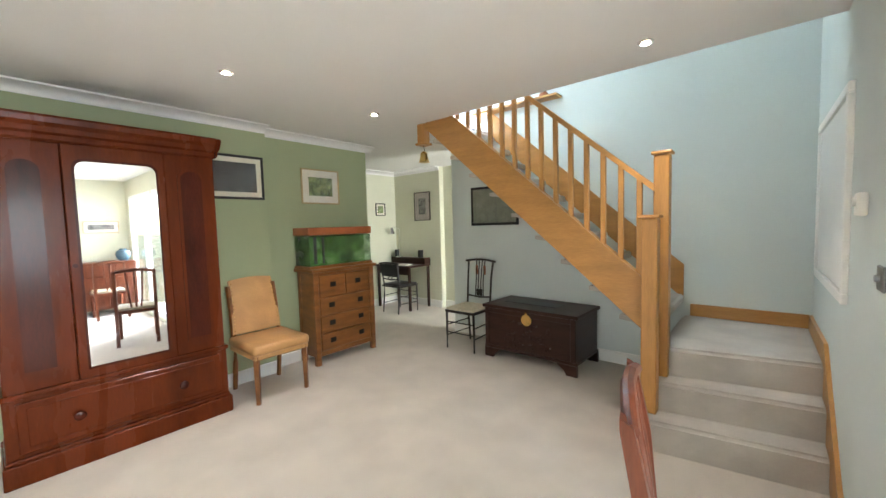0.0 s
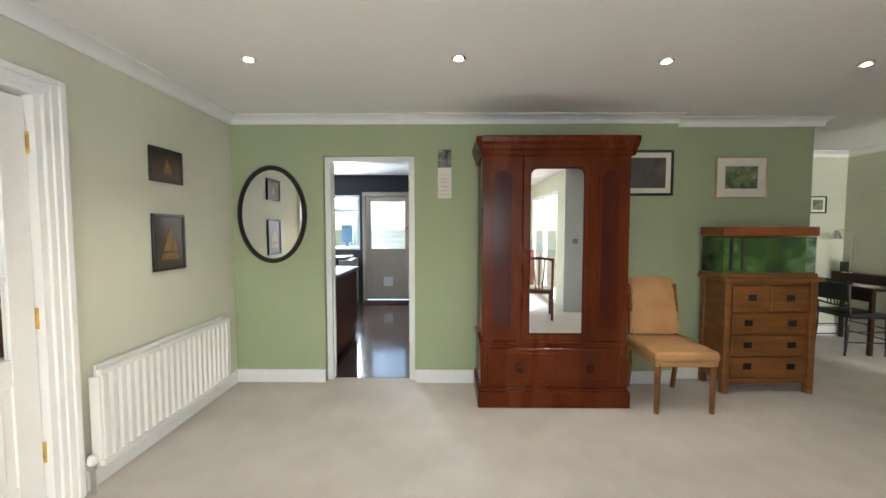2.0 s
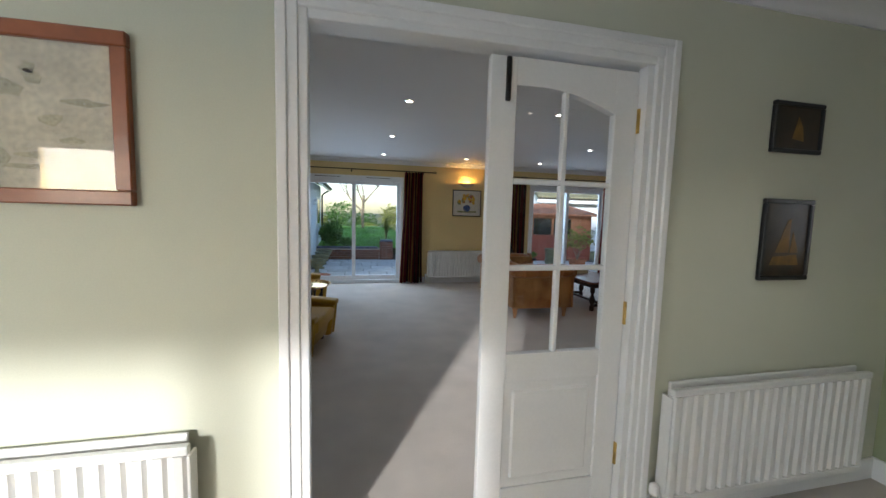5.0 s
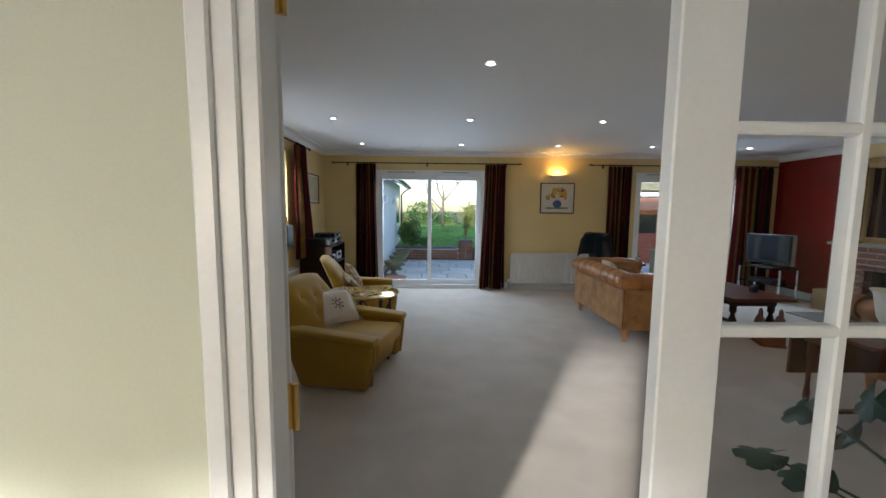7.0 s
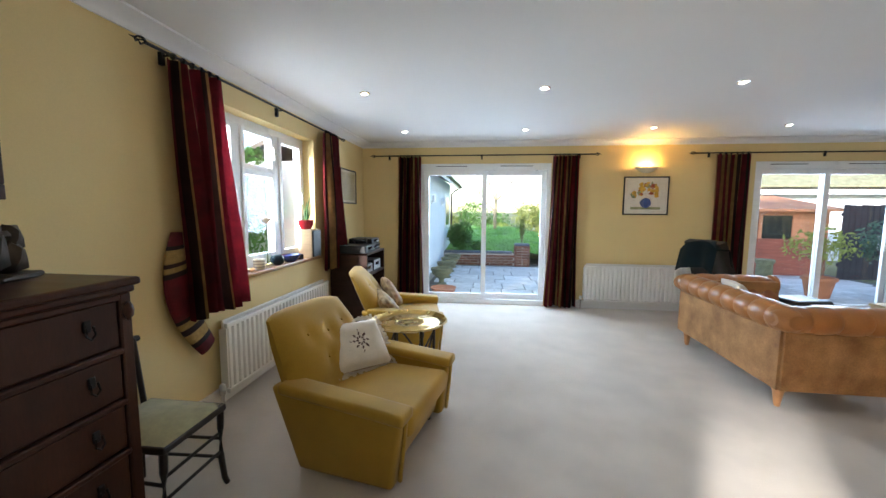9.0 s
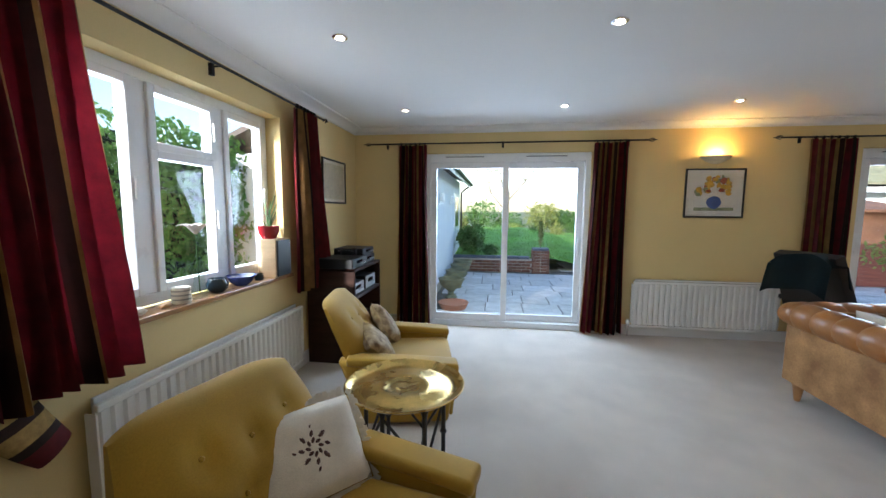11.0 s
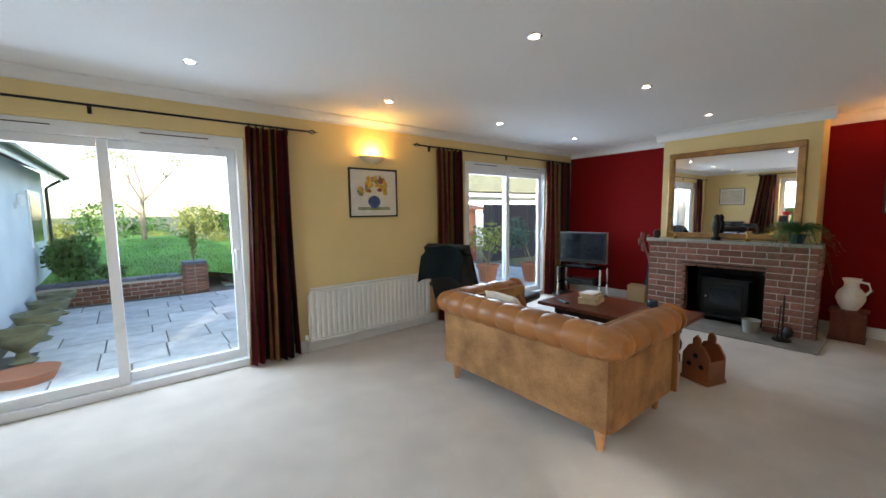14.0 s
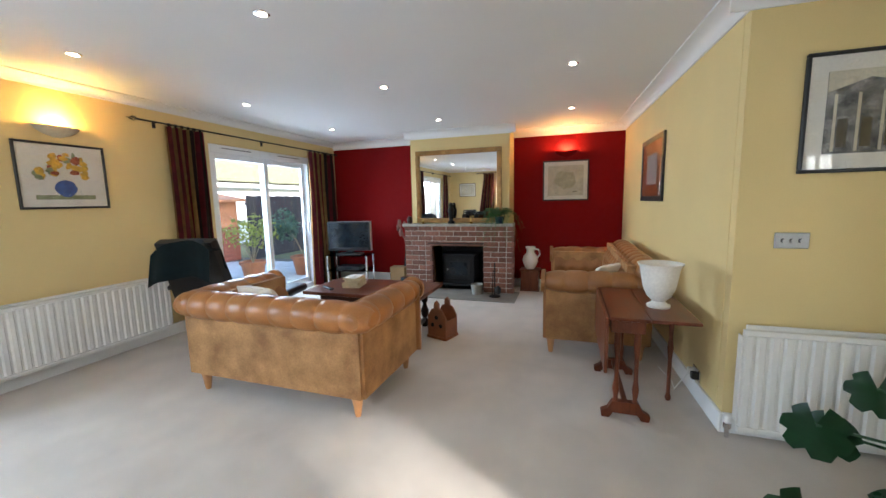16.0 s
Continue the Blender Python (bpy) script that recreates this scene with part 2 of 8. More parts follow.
def prism(bm, outline, axis, a0, a1):
    """Extrudes a 2D outline: axis x uses (y, z), y uses (x, z), z uses (x, y)."""
    def p(u, v, a):
        return {"x": (a, u, v), "y": (u, a, v), "z": (u, v, a)}[axis]
    lo, hi = [bm.verts.new(p(u, v, a0)) for u, v in outline], [bm.verts.new(p(u, v, a1)) for u, v in outline]
    n = len(outline)
    for i in range(n):
        bm.faces.new((lo[i], lo[(i + 1) % n], hi[(i + 1) % n], hi[i]))
    bm.faces.new(lo[::-1])
    bm.faces.new(hi)
    bmesh.ops.recalc_face_normals(bm, faces=bm.faces)
    return bm


def sheet(fn, nu, nv, thick=0.0, bm=None):
    """A grid from fn(u, v) in 0..1, with thickness along z or the normals when given."""
    bm = bm or bmesh.new()
    g = [[bm.verts.new(fn(i / nu, j / nv)) for j in range(nv + 1)] for i in range(nu + 1)]
    fs = [bm.faces.new((g[i][j], g[i + 1][j], g[i + 1][j + 1], g[i][j + 1])) for i in range(nu) for j in range(nv)]
    if thick:
        bmesh.ops.recalc_face_normals(bm, faces=bm.faces)
        bmesh.ops.solidify(bm, geom=fs, thickness=thick)
    return bm


def blob(bm, sx, sy, sz, at=(0, 0, 0), lump=0.0, freq=6.0, sub=3, power=1.0, rot=None):
    """A soft, uneven lump; power under 1 makes it boxier."""
    r = bmesh.ops.create_icosphere(bm, subdivisions=sub, radius=1.0)
    for v in r["verts"]:
        c = v.co.normalized()
        c = Vector([math.copysign(abs(k) ** power, k) for k in c])
        f = 1 + lump * noise.noise(v.co * freq + Vector(at) * 3)
        p = Vector((c.x * sx * f, c.y * sy * f, c.z * sz * f))
        if rot:
            p = rot @ p
        v.co = p + Vector(at)
    return bm


def mesh_of(name, bm, m, smooth=False):
    me = bpy.data.meshes.new(name)
    bm.to_mesh(me)
    bm.free()
    for x in (m if isinstance(m, (list, tuple)) else [m]):
        me.materials.append(x)
    if smooth:
        for p in me.polygons:
            p.use_smooth = True
        me.set_sharp_from_angle(angle=radians(40))
    return me


def struct(name, bm, m, label="", smooth=False):
    return tagged(new(name, mesh_of(name, bm, m, smooth)), label, kind="structure")


def thing(name, label, category, x=0, y=0, z=0, rz=0, group="", rx=0, ry=0):
    o = new(name)
    o.empty_display_size = 0.1
    o.matrix_basis = pose(x, y, z, rx, ry, rz)
    return tagged(o, label, category, group)


def part(name, bm, m, parent, label="", smooth=False):
    o = new(name, mesh_of(name, bm, m, smooth))
    o.parent = parent
    return tagged(o, label)


def again(name, ob, parent, m):
    """Another part on the same mesh."""
    o = new(name, ob.data)
    o.parent = parent
    o.matrix_basis = m
    return o


def wall(name, axis, p0, p1, a0, a1, z0, z1, m, holes=(), label=""):
    """A wall slab from p0 to p1 across axis, a0 to a1 along, with holes (a0, a1, z0, z1) sorted along it."""
    bm = bmesh.new()

    def add(u0, u1, w0, w1):
        if u1 - u0 > 1e-4 and w1 - w0 > 1e-4:
            if axis == "x":
                bx(bm, p0, u0, w0, p1, u1, w1)
            else:
                bx(bm, u0, p0, w0, u1, p1, w1)
    at = a0
    for h0, h1, hz0, hz1 in holes:
        add(at, h0, z0, z1)
        add(h0, h1, z0, hz0)
        add(h0, h1, hz1, z1)
        at = h1
    add(at, a1, z0, z1)
    return struct(name, bm, m, label)


def cornice(name, a, b, inward, m=None, z=2.4, size=0.1, size2=None):
    """Coving from a to b along a wall; inward: unit step from the wall into the room."""
    m = m or WHITE
    s2 = size2 or size
    prof = [(0, 0), (s2, 0), (s2, -0.012)] + [(s2 - (s2 - 0.012) * math.sin(t), -0.012 - (size - 0.024) * (1 - math.cos(t))) for t in [math.pi / 2 * k / 6 for k in range(1, 6)]] + [(0.012, -size + 0.012), (0.012, -size), (0, -size)]
    bm = bmesh.new()
    A, B, I = Vector((*a, z)), Vector((*b, z)), Vector((*inward, 0))
    va, vb = [[bm.verts.new(P + I * u + Vector((0, 0, w))) for u, w in prof] for P in (A, B)]
    n = len(prof)
    for i in range(n):
        bm.faces.new((va[i], va[(i + 1) % n], vb[(i + 1) % n], vb[i]))
    bm.faces.new(va)
    bm.faces.new(vb[::-1])
    bmesh.ops.recalc_face_normals(bm, faces=bm.faces)
    return struct(name, bm, m, "white plaster coving along the ceiling", smooth=True)


def skirting(name, x0, y0, x1, y1):
    return struct(name, cube(x0, y0, 0.0, x1, y1, 0.12, 0.004, 1), GLOSS, "white painted skirting board")

# ---------------- large structure ----------------
struct("floor", cube(-7.0, -8.25, -0.1, 3.08, 5.3, 0.0), CARPET, "pale beige wall-to-wall carpet")
struct("floor_kitchen", cube(-7.7, -3.2, -0.1, -3.7, 1.6, 0.004), KFLOOR, "dark glossy tiled kitchen floor")
struct("ceiling_lounge", cube(-7.0, -8.3, 2.4, 1.3, -2.06, 2.5), WHITE, "smooth white lounge ceiling")
cb = bmesh.new()
bx(cb, -3.75, -2.06, 2.4, 3.08, 2.98, 2.5)
bx(cb, -5.25, 2.98, 2.4, -2.45, 5.3, 2.5)
bx(cb, -2.45, 4.2, 2.4, 0.45, 5.3, 2.5)
struct("ceiling_hall", cb, WHITE, "smooth white hall ceiling")
struct("ceiling_kitchen", cube(-7.7, -3.2, 2.45, -3.75, 1.6, 2.55), WHITE, "white kitchen ceiling")
struct("ceiling_stairwell", cube(-4.6, 2.9, 5.0, 0.5, 5.4, 5.1), WHITE, "white ceiling over the stairwell")

wall("wall_hall_west", "x", -3.68, -3.6, -2.0, 1.97, 0, 2.4, GREEN, [(-1.18, -0.36, 0, 2.06)], "sage green painted wall with a doorway")
wall("wall_alcove", "x", -3.8, -3.72, 1.97, 3.27, 0, 2.4, GREEN, label="sage green painted wall")
wall("wall_nook_south", "y", 3.19, 3.27, -5.2, -3.8, 0, 2.4, CREAM)
wall("wall_nook_west", "x", -5.28, -5.2, 3.19, 5.2, 0, 2.4, CREAM)
wall("wall_nook_north", "y", 5.12, 5.22, -5.2, -4.1, 0, 2.4, CREAM)
wall("wall_passage_north", "y", 5.22, 5.3, -5.2, 0.45, 0, 2.4, CREAM)
wall("wall_under_stairs", "y", 4.13, 4.21, -3.04, 0.37, 0, 2.4, STAIRW, label="pale grey green painted wall under the stairs")
wall("wall_stairwell_upper", "y", 4.13, 4.21, -2.5, 0.37, 2.4, 5.0, STAIRW, label="pale stairwell wall")
wall("wall_stair_side", "x", 0.37, 0.45, 1.9, 5.3, 0, 2.4, STAIRW, [(4.3, 5.15, 0.0, 2.05)], "pale wall beside the stairs")
wall("wall_stair_side_upper", "x", 0.37, 0.45, 2.9, 5.3, 2.4, 5.0, STAIRW)
wall("wall_stairwell_south", "y", 2.9, 2.98, -4.5, 0.37, 2.5, 5.0, STAIRW)
wall("wall_dining_north", "y", 1.9, 1.98, 0.45, 3.0, 0, 2.4, CREAM, [(0.8, 2.8, 0.05, 2.1)], label="pale painted dining wall")
wall("wall_dining_east", "x", 3.0, 3.08, -2.0, 1.98, 0, 2.4, CREAM, [(-1.1, 1.1, 0.05, 2.1)], "pale painted wall with french windows")
wall("wall_hall_south", "y", -2.06, -2.0, -3.68, 3.0, 0, 2.4, CREAM, [(-2.0, -0.6, 0, 2.06)], "pale cream green painted wall with double doorway")
wall("wall_lounge_north", "y", -2.08, -2.06, -3.40, 1.3, 0, 2.4, YELLOW, [(-2.0, -0.6, 0, 2.06)])
wall("wall_lounge_return", "x", -3.48, -3.40, -3.225, -2.06, 0, 2.4, YELLOW, label="yellow painted wall return")
side_wall = wall("wall_lounge_side", "y", -3.225, -3.17, -7.0, -3.48, 0, 2.4, YELLOW, label="yellow painted lounge wall")
wall("wall_red", "x", -7.01, -6.93, -8.1, -3.225, 0, 2.4, RED, label="deep red painted feature wall")
wall("wall_lounge_south", "y", -8.3, -8.1, -7.01, 1.3, 0, 2.4, YELLOW, [(-6.28, -4.4, 0.0, 2.10), (-1.72, 0.2, 0.0, 2.10)], "yellow painted wall with two patio doors")
wall("wall_window", "x", 1.08, 1.3, -8.1, -2.12, 0, 2.4, YELLOW, [(-6.45, -4.78, 0.88, 2.15)], "yellow painted wall with a deep window")
wall("wall_chimney_breast", "x", -6.93, -6.45, -6.41, -4.9, 0, 2.4, YELLOW, [(-6.08, -5.24, 0, 0.765)], "yellow painted chimney breast")
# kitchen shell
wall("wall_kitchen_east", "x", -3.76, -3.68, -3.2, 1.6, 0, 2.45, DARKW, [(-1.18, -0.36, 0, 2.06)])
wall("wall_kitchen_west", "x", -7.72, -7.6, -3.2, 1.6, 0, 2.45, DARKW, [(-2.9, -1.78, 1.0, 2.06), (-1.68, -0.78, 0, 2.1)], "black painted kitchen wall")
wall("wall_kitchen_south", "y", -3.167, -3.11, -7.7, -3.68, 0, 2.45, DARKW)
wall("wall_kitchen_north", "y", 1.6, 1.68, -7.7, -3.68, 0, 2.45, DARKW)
# upper storey closes the house and shades the terrace
wall("upper_wall_south", "y", -2.2, -2.1, -7.7, 0.46, 2.5, 5.1, WHITE)
wall("upper_wall_north", "y", 5.3, 5.4, -7.7, 0.46, 2.5, 5.1, WHITE, [(-4.1, -2.7, 3.0, 4.6)])
wall("upper_wall_east", "x", 0.46, 0.56, -2.2, 5.4, 2.5, 5.1, WHITE)
wall("upper_wall_west", "x", -7.8, -7.7, -2.2, 5.4, 2.5, 5.1, WHITE)
wall("wall_landing_west", "x", -4.58, -4.5, 2.9, 5.3, 2.5, 5.0, STAIRW)
struct("roof", cube(-8.0, -2.4, 5.1, 0.75, 5.8, 5.25), DARKOAK, "house roof")
struct("roof_dining", cube(0.56, -2.2, 2.52, 3.1, 2.0, 2.62), WHITE, "pale flat roof over the dining end")
struct("roof_lounge", cube(-7.2, -8.5, 2.52, 1.5, -2.2, 2.62), DARKOAK, "flat roof over the lounge")

# coving
cornice("trim_coving_hall_west", (-3.6, -2.0), (-3.6, 1.97), (1, 0), size=0.068, size2=0.105)
cornice("trim_coving_alcove", (-3.72, 1.97), (-3.72, 3.35), (1, 0), size=0.068, size2=0.105)
cornice("trim_coving_hall_south", (-3.6, -2.0), (3.0, -2.0), (0, 1), size=0.068, size2=0.105)
cornice("trim_coving_nook_west", (-5.2, 3.27), (-5.2, 5.12), (1, 0), size=0.068, size2=0.105)
cornice("trim_coving_nook_north", (-5.2, 5.12), (-4.1, 5.12), (0, -1), size=0.068, size2=0.105)
cornice("trim_coving_lounge_south", (-6.93, -8.1), (1.08, -8.1), (0, 1), size=0.068, size2=0.125)
cornice("trim_coving_window", (1.08, -8.1), (1.08, -2.08), (-1, 0), size=0.068, size2=0.125)
cornice("trim_coving_red", (-6.93, -8.1), (-6.93, -6.41), (1, 0), size=0.108, size2=0.12)
cornice("trim_coving_red", (-6.93, -4.9), (-6.93, -3.225), (1, 0), size=0.108, size2=0.12)
cornice("trim_coving_chimney", (-6.45, -6.5), (-6.45, -4.81), (1, 0), size=0.108, size2=0.12)
side_coving = cornice("trim_coving_side", (-6.93, -3.225), (-3.40, -3.225), (0, -1), size=0.1, size2=0.12)
cornice("trim_coving_return", (-3.40, -3.325), (-3.40, -2.12), (1, 0), size=0.108, size2=0.12)
cornice("trim_coving_lounge_north", (-3.40, -2.08), (1.08, -2.08), (0, -1), size=0.065, size2=0.12)
# skirting
for x0, y0, x1, y1 in ((-3.6, -2.0, -3.582, -1.18), (-3.6, -0.36, -3.582, 1.97), (-3.72, 1.97, -3.702, 3.27), (-3.582, -2.0, -2.12, -1.982), (-0.5, -2.0, 3.0, -1.982),
                       (-5.2, 5.102, -4.1, 5.12), (-4.1, 5.202, 0.37, 5.22), (-3.04, 4.112, -0.5, 4.13), (-5.2, 3.27, -5.182, 5.1), (-3.40, -3.225, -3.382, -2.12),
                       (-6.93, -8.1, -6.912, -6.41), (-6.93, -4.9, -6.912, -3.243), (-3.68, -1.198, -3.6, -1.18),
                       (-6.93, -8.1, -6.28, -8.082), (-4.4, -8.1, -1.72, -8.082), (0.2, -8.1, 1.08, -8.082), (1.062, -8.1, 1.08, -2.12), (-4.118, 5.12, -4.1, 5.22)):
    skirting("baseboard", x0, y0, x1, y1)
# the side wall runs two degrees off square
SKEW = pose(-3.40, -3.225, 0, 0, 0, 2.0) @ pose(3.40, 3.225, 0)
for o in (side_wall, side_coving, skirting("baseboard", -6.93, -3.243, -3.382, -3.225)):
    o.matrix_world = SKEW @ o.matrix_world

# ---------------- joinery shared by both rooms ----------------
def radiator(x, y, z, length, height, rz, label, valve=True):
    """Panel radiator, its back to local +y, its front face to -y; origin at the lower middle of its back."""
    t = thing("radiator", label, "radiator", x, y, z, rz, "panel radiators")
    bm = bmesh.new()
    n = max(6, round(length / 0.058))
    pts = []
    for i in range(n):
        u = -length / 2 + length * i / n
        w = length / n
        pts += [(u + 0.08 * w, -0.078), (u + 0.24 * w, -0.092), (u + 0.70 * w, -0.092), (u + 0.86 * w, -0.078)]
    outline = [(-length / 2, -0.078)] + pts + [(length / 2, -0.078), (length / 2, -0.066), (-length / 2, -0.066)]
    prism(bm, outline, "z", 0.035, height - 0.035)
    part("front_panel", bm, RADW, t)
    part("top_rail", cube(-length / 2, -0.094, height - 0.034, length / 2, -0.064, height - 0.002, 0.006), RADW, t)
    part("bottom_rail", cube(-length / 2, -0.094, 0.0, length / 2, -0.064, 0.034, 0.006), RADW, t)
    part("back_panel", cube(-length / 2 + 0.03, -0.038, 0.0, length / 2 - 0.02, -0.022, height + 0.012, 0.005), RADW, t)
    for s in (-1, 1):
        part("side_panel", cube(s * length / 2 - 0.006, -0.088, 0.05, s * length / 2 + 0.004, -0.03, height - 0.04, 0.003), RADW, t)
        part("bracket", cube(s * length * 0.35 - 0.02, -0.03, 0.1, s * length * 0.35 + 0.02, 0.0, height - 0.1, 0.003), RADW, t)
    if valve:
        v = part("valve", lathe([(0.012, -z + 0.001), (0.012, 0.0), (0.02, 0.005), (0.02, 0.03), (0.014, 0.035)], 10, (-length / 2 - 0.035, -0.06, 0)), CHROME, t, "chrome valve and pipe")
        part("valve_cap", lathe([(0.02, 0.036), (0.023, 0.05), (0.02, 0.075), (0.01, 0.085)], 10, (-length / 2 - 0.035, -0.06, 0)), GLOSS, v)
    return t


def picture(x, y, z, w, h, rz, label, frame_m, mount=0.06, art=None, mount_m=None, fw=0.022, depth=0.022, tilt=0, group="framed pictures", glass=True, name="framed_picture"):
    """Framed picture hung on a wall, facing local -y; origin at its middle, on the wall."""
    t = thing(name, label, "picture", x, y, z, rz, group, ry=tilt)
    for n, b in (("frame_top", (-w / 2, -depth, h / 2 - fw, w / 2, 0, h / 2)), ("frame_bottom", (-w / 2, -depth, -h / 2, w / 2, 0, -h / 2 + fw)),
                 ("frame_side", (-w / 2, -depth, -h / 2 + fw, -w / 2 + fw, 0, h / 2 - fw)), ("frame_side", (w / 2 - fw, -depth, -h / 2 + fw, w / 2, 0, h / 2 - fw))):
        part(n, cube(*b, 0.004, 1), frame_m, t)
    if mount:
        part("mount", cube(-w / 2 + fw, -0.010, -h / 2 + fw, w / 2 - fw, -0.001, h / 2 - fw), mount_m or CARD, t)
    iw, ih = w / 2 - fw - mount, h / 2 - fw - mount
    p = part("artwork", cube(-iw, -0.013, -ih, iw, -0.009, ih), art or PAPER, t)
    if glass:
        g = part("glazing", cube(-w / 2 + fw, -0.019, -h / 2 + fw, w / 2 - fw, -0.017, h / 2 - fw), GLASS, t)
        g.visible_shadow = False
    return t, p, iw, ih


def daub(parent, name, pts, m, y=-0.0145):
    """A flat painted patch on an artwork, outline in (x, z)."""
    bm = bmesh.new()
    prism(bm, pts, "y", y, y + 0.002)
    return part(name, bm, m, parent)


def ell(cx, cz, rx, rz_, n=14, wob=0.0, seed=0):
    rnd = random.Random(seed)
    return [(cx + rx * math.cos(2 * math.pi * i / n) * (1 + wob * (rnd.random() - 0.5)), cz + rz_ * math.sin(2 * math.pi * i / n) * (1 + wob * (rnd.random() - 0.5))) for i in range(n)]


INK = mat("dark_landscape_print", (0.02, 0.018, 0.016), 0.5, var=0.6, scale=7, fine=40, col2=(0.09, 0.085, 0.08))
GREENART = mat("green_park_painting", (0.05, 0.10, 0.035), 0.6, var=0.6, scale=14, fine=60, fvar=0.4, col2=(0.30, 0.36, 0.16))
GREYART = mat("grey_etching", (0.05, 0.05, 0.05), 0.6, var=0.6, scale=18, fine=90, fvar=0.4, col2=(0.30, 0.29, 0.27))
BROWNART = mat("dark_brown_oil_painting", (0.018, 0.010, 0.006), 0.4, var=0.5, scale=8, fine=50, col2=(0.05, 0.03, 0.014))
GOLDART = mat("ochre_oil_paint", (0.22, 0.12, 0.03), 0.5, var=0.4, scale=20)
MAPART = mat("old_map_paper", (0.55, 0.50, 0.38), 0.7, var=0.12, scale=10, fine=60, fvar=0.15)
MAPLAND = mat("map_tint", (0.42, 0.38, 0.26), 0.7, var=0.2, scale=16, fine=120, fvar=0.25)
MAPINK = mat("map_engraving", (0.18, 0.16, 0.12), 0.7, var=0.2)
PINKMOUNT = mat("grey_pink_mount", (0.42, 0.36, 0.33), 0.7)
SAMPLER = mat("grey_green_sampler", (0.23, 0.24, 0.19), 0.7, var=0.15, scale=12, fine=90, fvar=0.2)
GOLDFRAME = mat("thin_gold_frame", (0.5, 0.38, 0.2), 0.4, metal=0.6)
CHERRY = mat("cherry_frame", (0.26, 0.075, 0.022), 0.35, var=0.25, scale=5, fine=30, coat=0.2)
TAN = mat("tan_leather", (0.50, 0.27, 0.105), 0.42, var=0.15, scale=5, fine=120, bump=0.25, depth=0.001)
WATER = mat("green_aquarium_water", (0.012, 0.05, 0.012), 0.25, var=0.7, scale=4, fine=14, fvar=0.5, col2=(0.09, 0.19, 0.05), bump=0.0)
WATERL = mat("pale_green_water", (0.16, 0.30, 0.13), 0.2, var=0.5, scale=9, fine=20, fvar=0.3, col2=(0.35, 0.5, 0.3), bump=0.0)
CREAMSEAT = mat("cream_woven_seat", (0.55, 0.48, 0.36), 0.9, var=0.15, scale=30, fine=200, bump=0.4)
CANE = mat("green_seat_fabric", (0.36, 0.33, 0.16), 0.8, var=0.15, scale=20, fine=160, bump=0.4, sheen=0.3)

# double doors between hall and lounge
DOOR_W = 0.665


def glazed_leaf(x, y, rz, label, hinge_right, w=DOOR_W):
    t = thing("door_glazed", label, "door", x, y, 0.012, rz, "glazed double doors")
    th = 0.036
    bm = bmesh.new()
    s = 0.11
    bx(bm, 0, -th / 2, 0, s, th / 2, 1.97, 0.003, 1)
    bx(bm, w - s, -th / 2, 0, w, th / 2, 1.97, 0.003, 1)
    bx(bm, s, -th / 2, 0, w - s, th / 2, 0.2, 0.002, 1)
    bx(bm, s, -th / 2, 0.67, w - s, th / 2, 0.79, 0.002, 1)
    lo, hi = (1.865, 1.79) if hinge_right else (1.79, 1.865)
    arch = [(s, 1.97), (s, lo)] + [(s + (w - 2 * s) * k / 8, lo + (hi - lo) * k / 8 + 0.03 * math.sin(math.pi * k / 8)) for k in range(1, 8)] + [(w - s, hi), (w - s, 1.97)]
    prism(bm, arch, "y", -th / 2, th / 2)
    part("leaf_frame", bm, GLOSS, t)
    pb = bmesh.new()
    bx(pb, s, -0.008, 0.2, w - s, 0.008, 0.67)
    bx(pb, s + 0.035, -0.017, 0.235, w - s - 0.035, 0.017, 0.635, 0.012, 1)
    part("raised_panel", pb, GLOSS, t)
    for mx in (w / 2,):
        part("glazing_bar", cube(mx - 0.011, -0.015, 0.79, mx + 0.011, 0.015, 1.87, 0.004, 1), GLOSS, t)
    for mz in (1.15, 1.5):
        part("glazing_bar", cube(s, -0.0146, mz - 0.011, w - s, 0.0146, mz + 0.011, 0.004, 1), GLOSS, t)
    for i in range(2):
        for z0, z1 in ((0.79, 1.139), (1.161, 1.489), (1.511, 1.80)):
            x0 = s if i == 0 else w / 2 + 0.011
            p = part("pane", cube(x0, -0.002, z0, x0 + (w - 2 * s) / 2 - 0.011, 0.002, z1), GLASS, t)
            p.visible_shadow = False
    for z in (0.25, 0.9, 1.72):
        hg = part("hinge", cube(-0.003, -0.017, z, 0.0, 0.017, z + 0.1, 0.001, 1) if hinge_right else cube(-0.004, -0.03, z, 0.004, 0.03, z + 0.1), BRASS, t, "brass hinge")
        if hinge_right:
            part("knuckle", rod((-0.008, -0.022, z), (-0.008, -0.022, z + 0.1), 0.007, n=10), BRASS, hg)
            for q in (0.03, 0.07):
                part("screw", rod((-0.0045, 0.006, z + q), (-0.003, 0.006, z + q), 0.004, n=8), STEEL, hg)
    return t


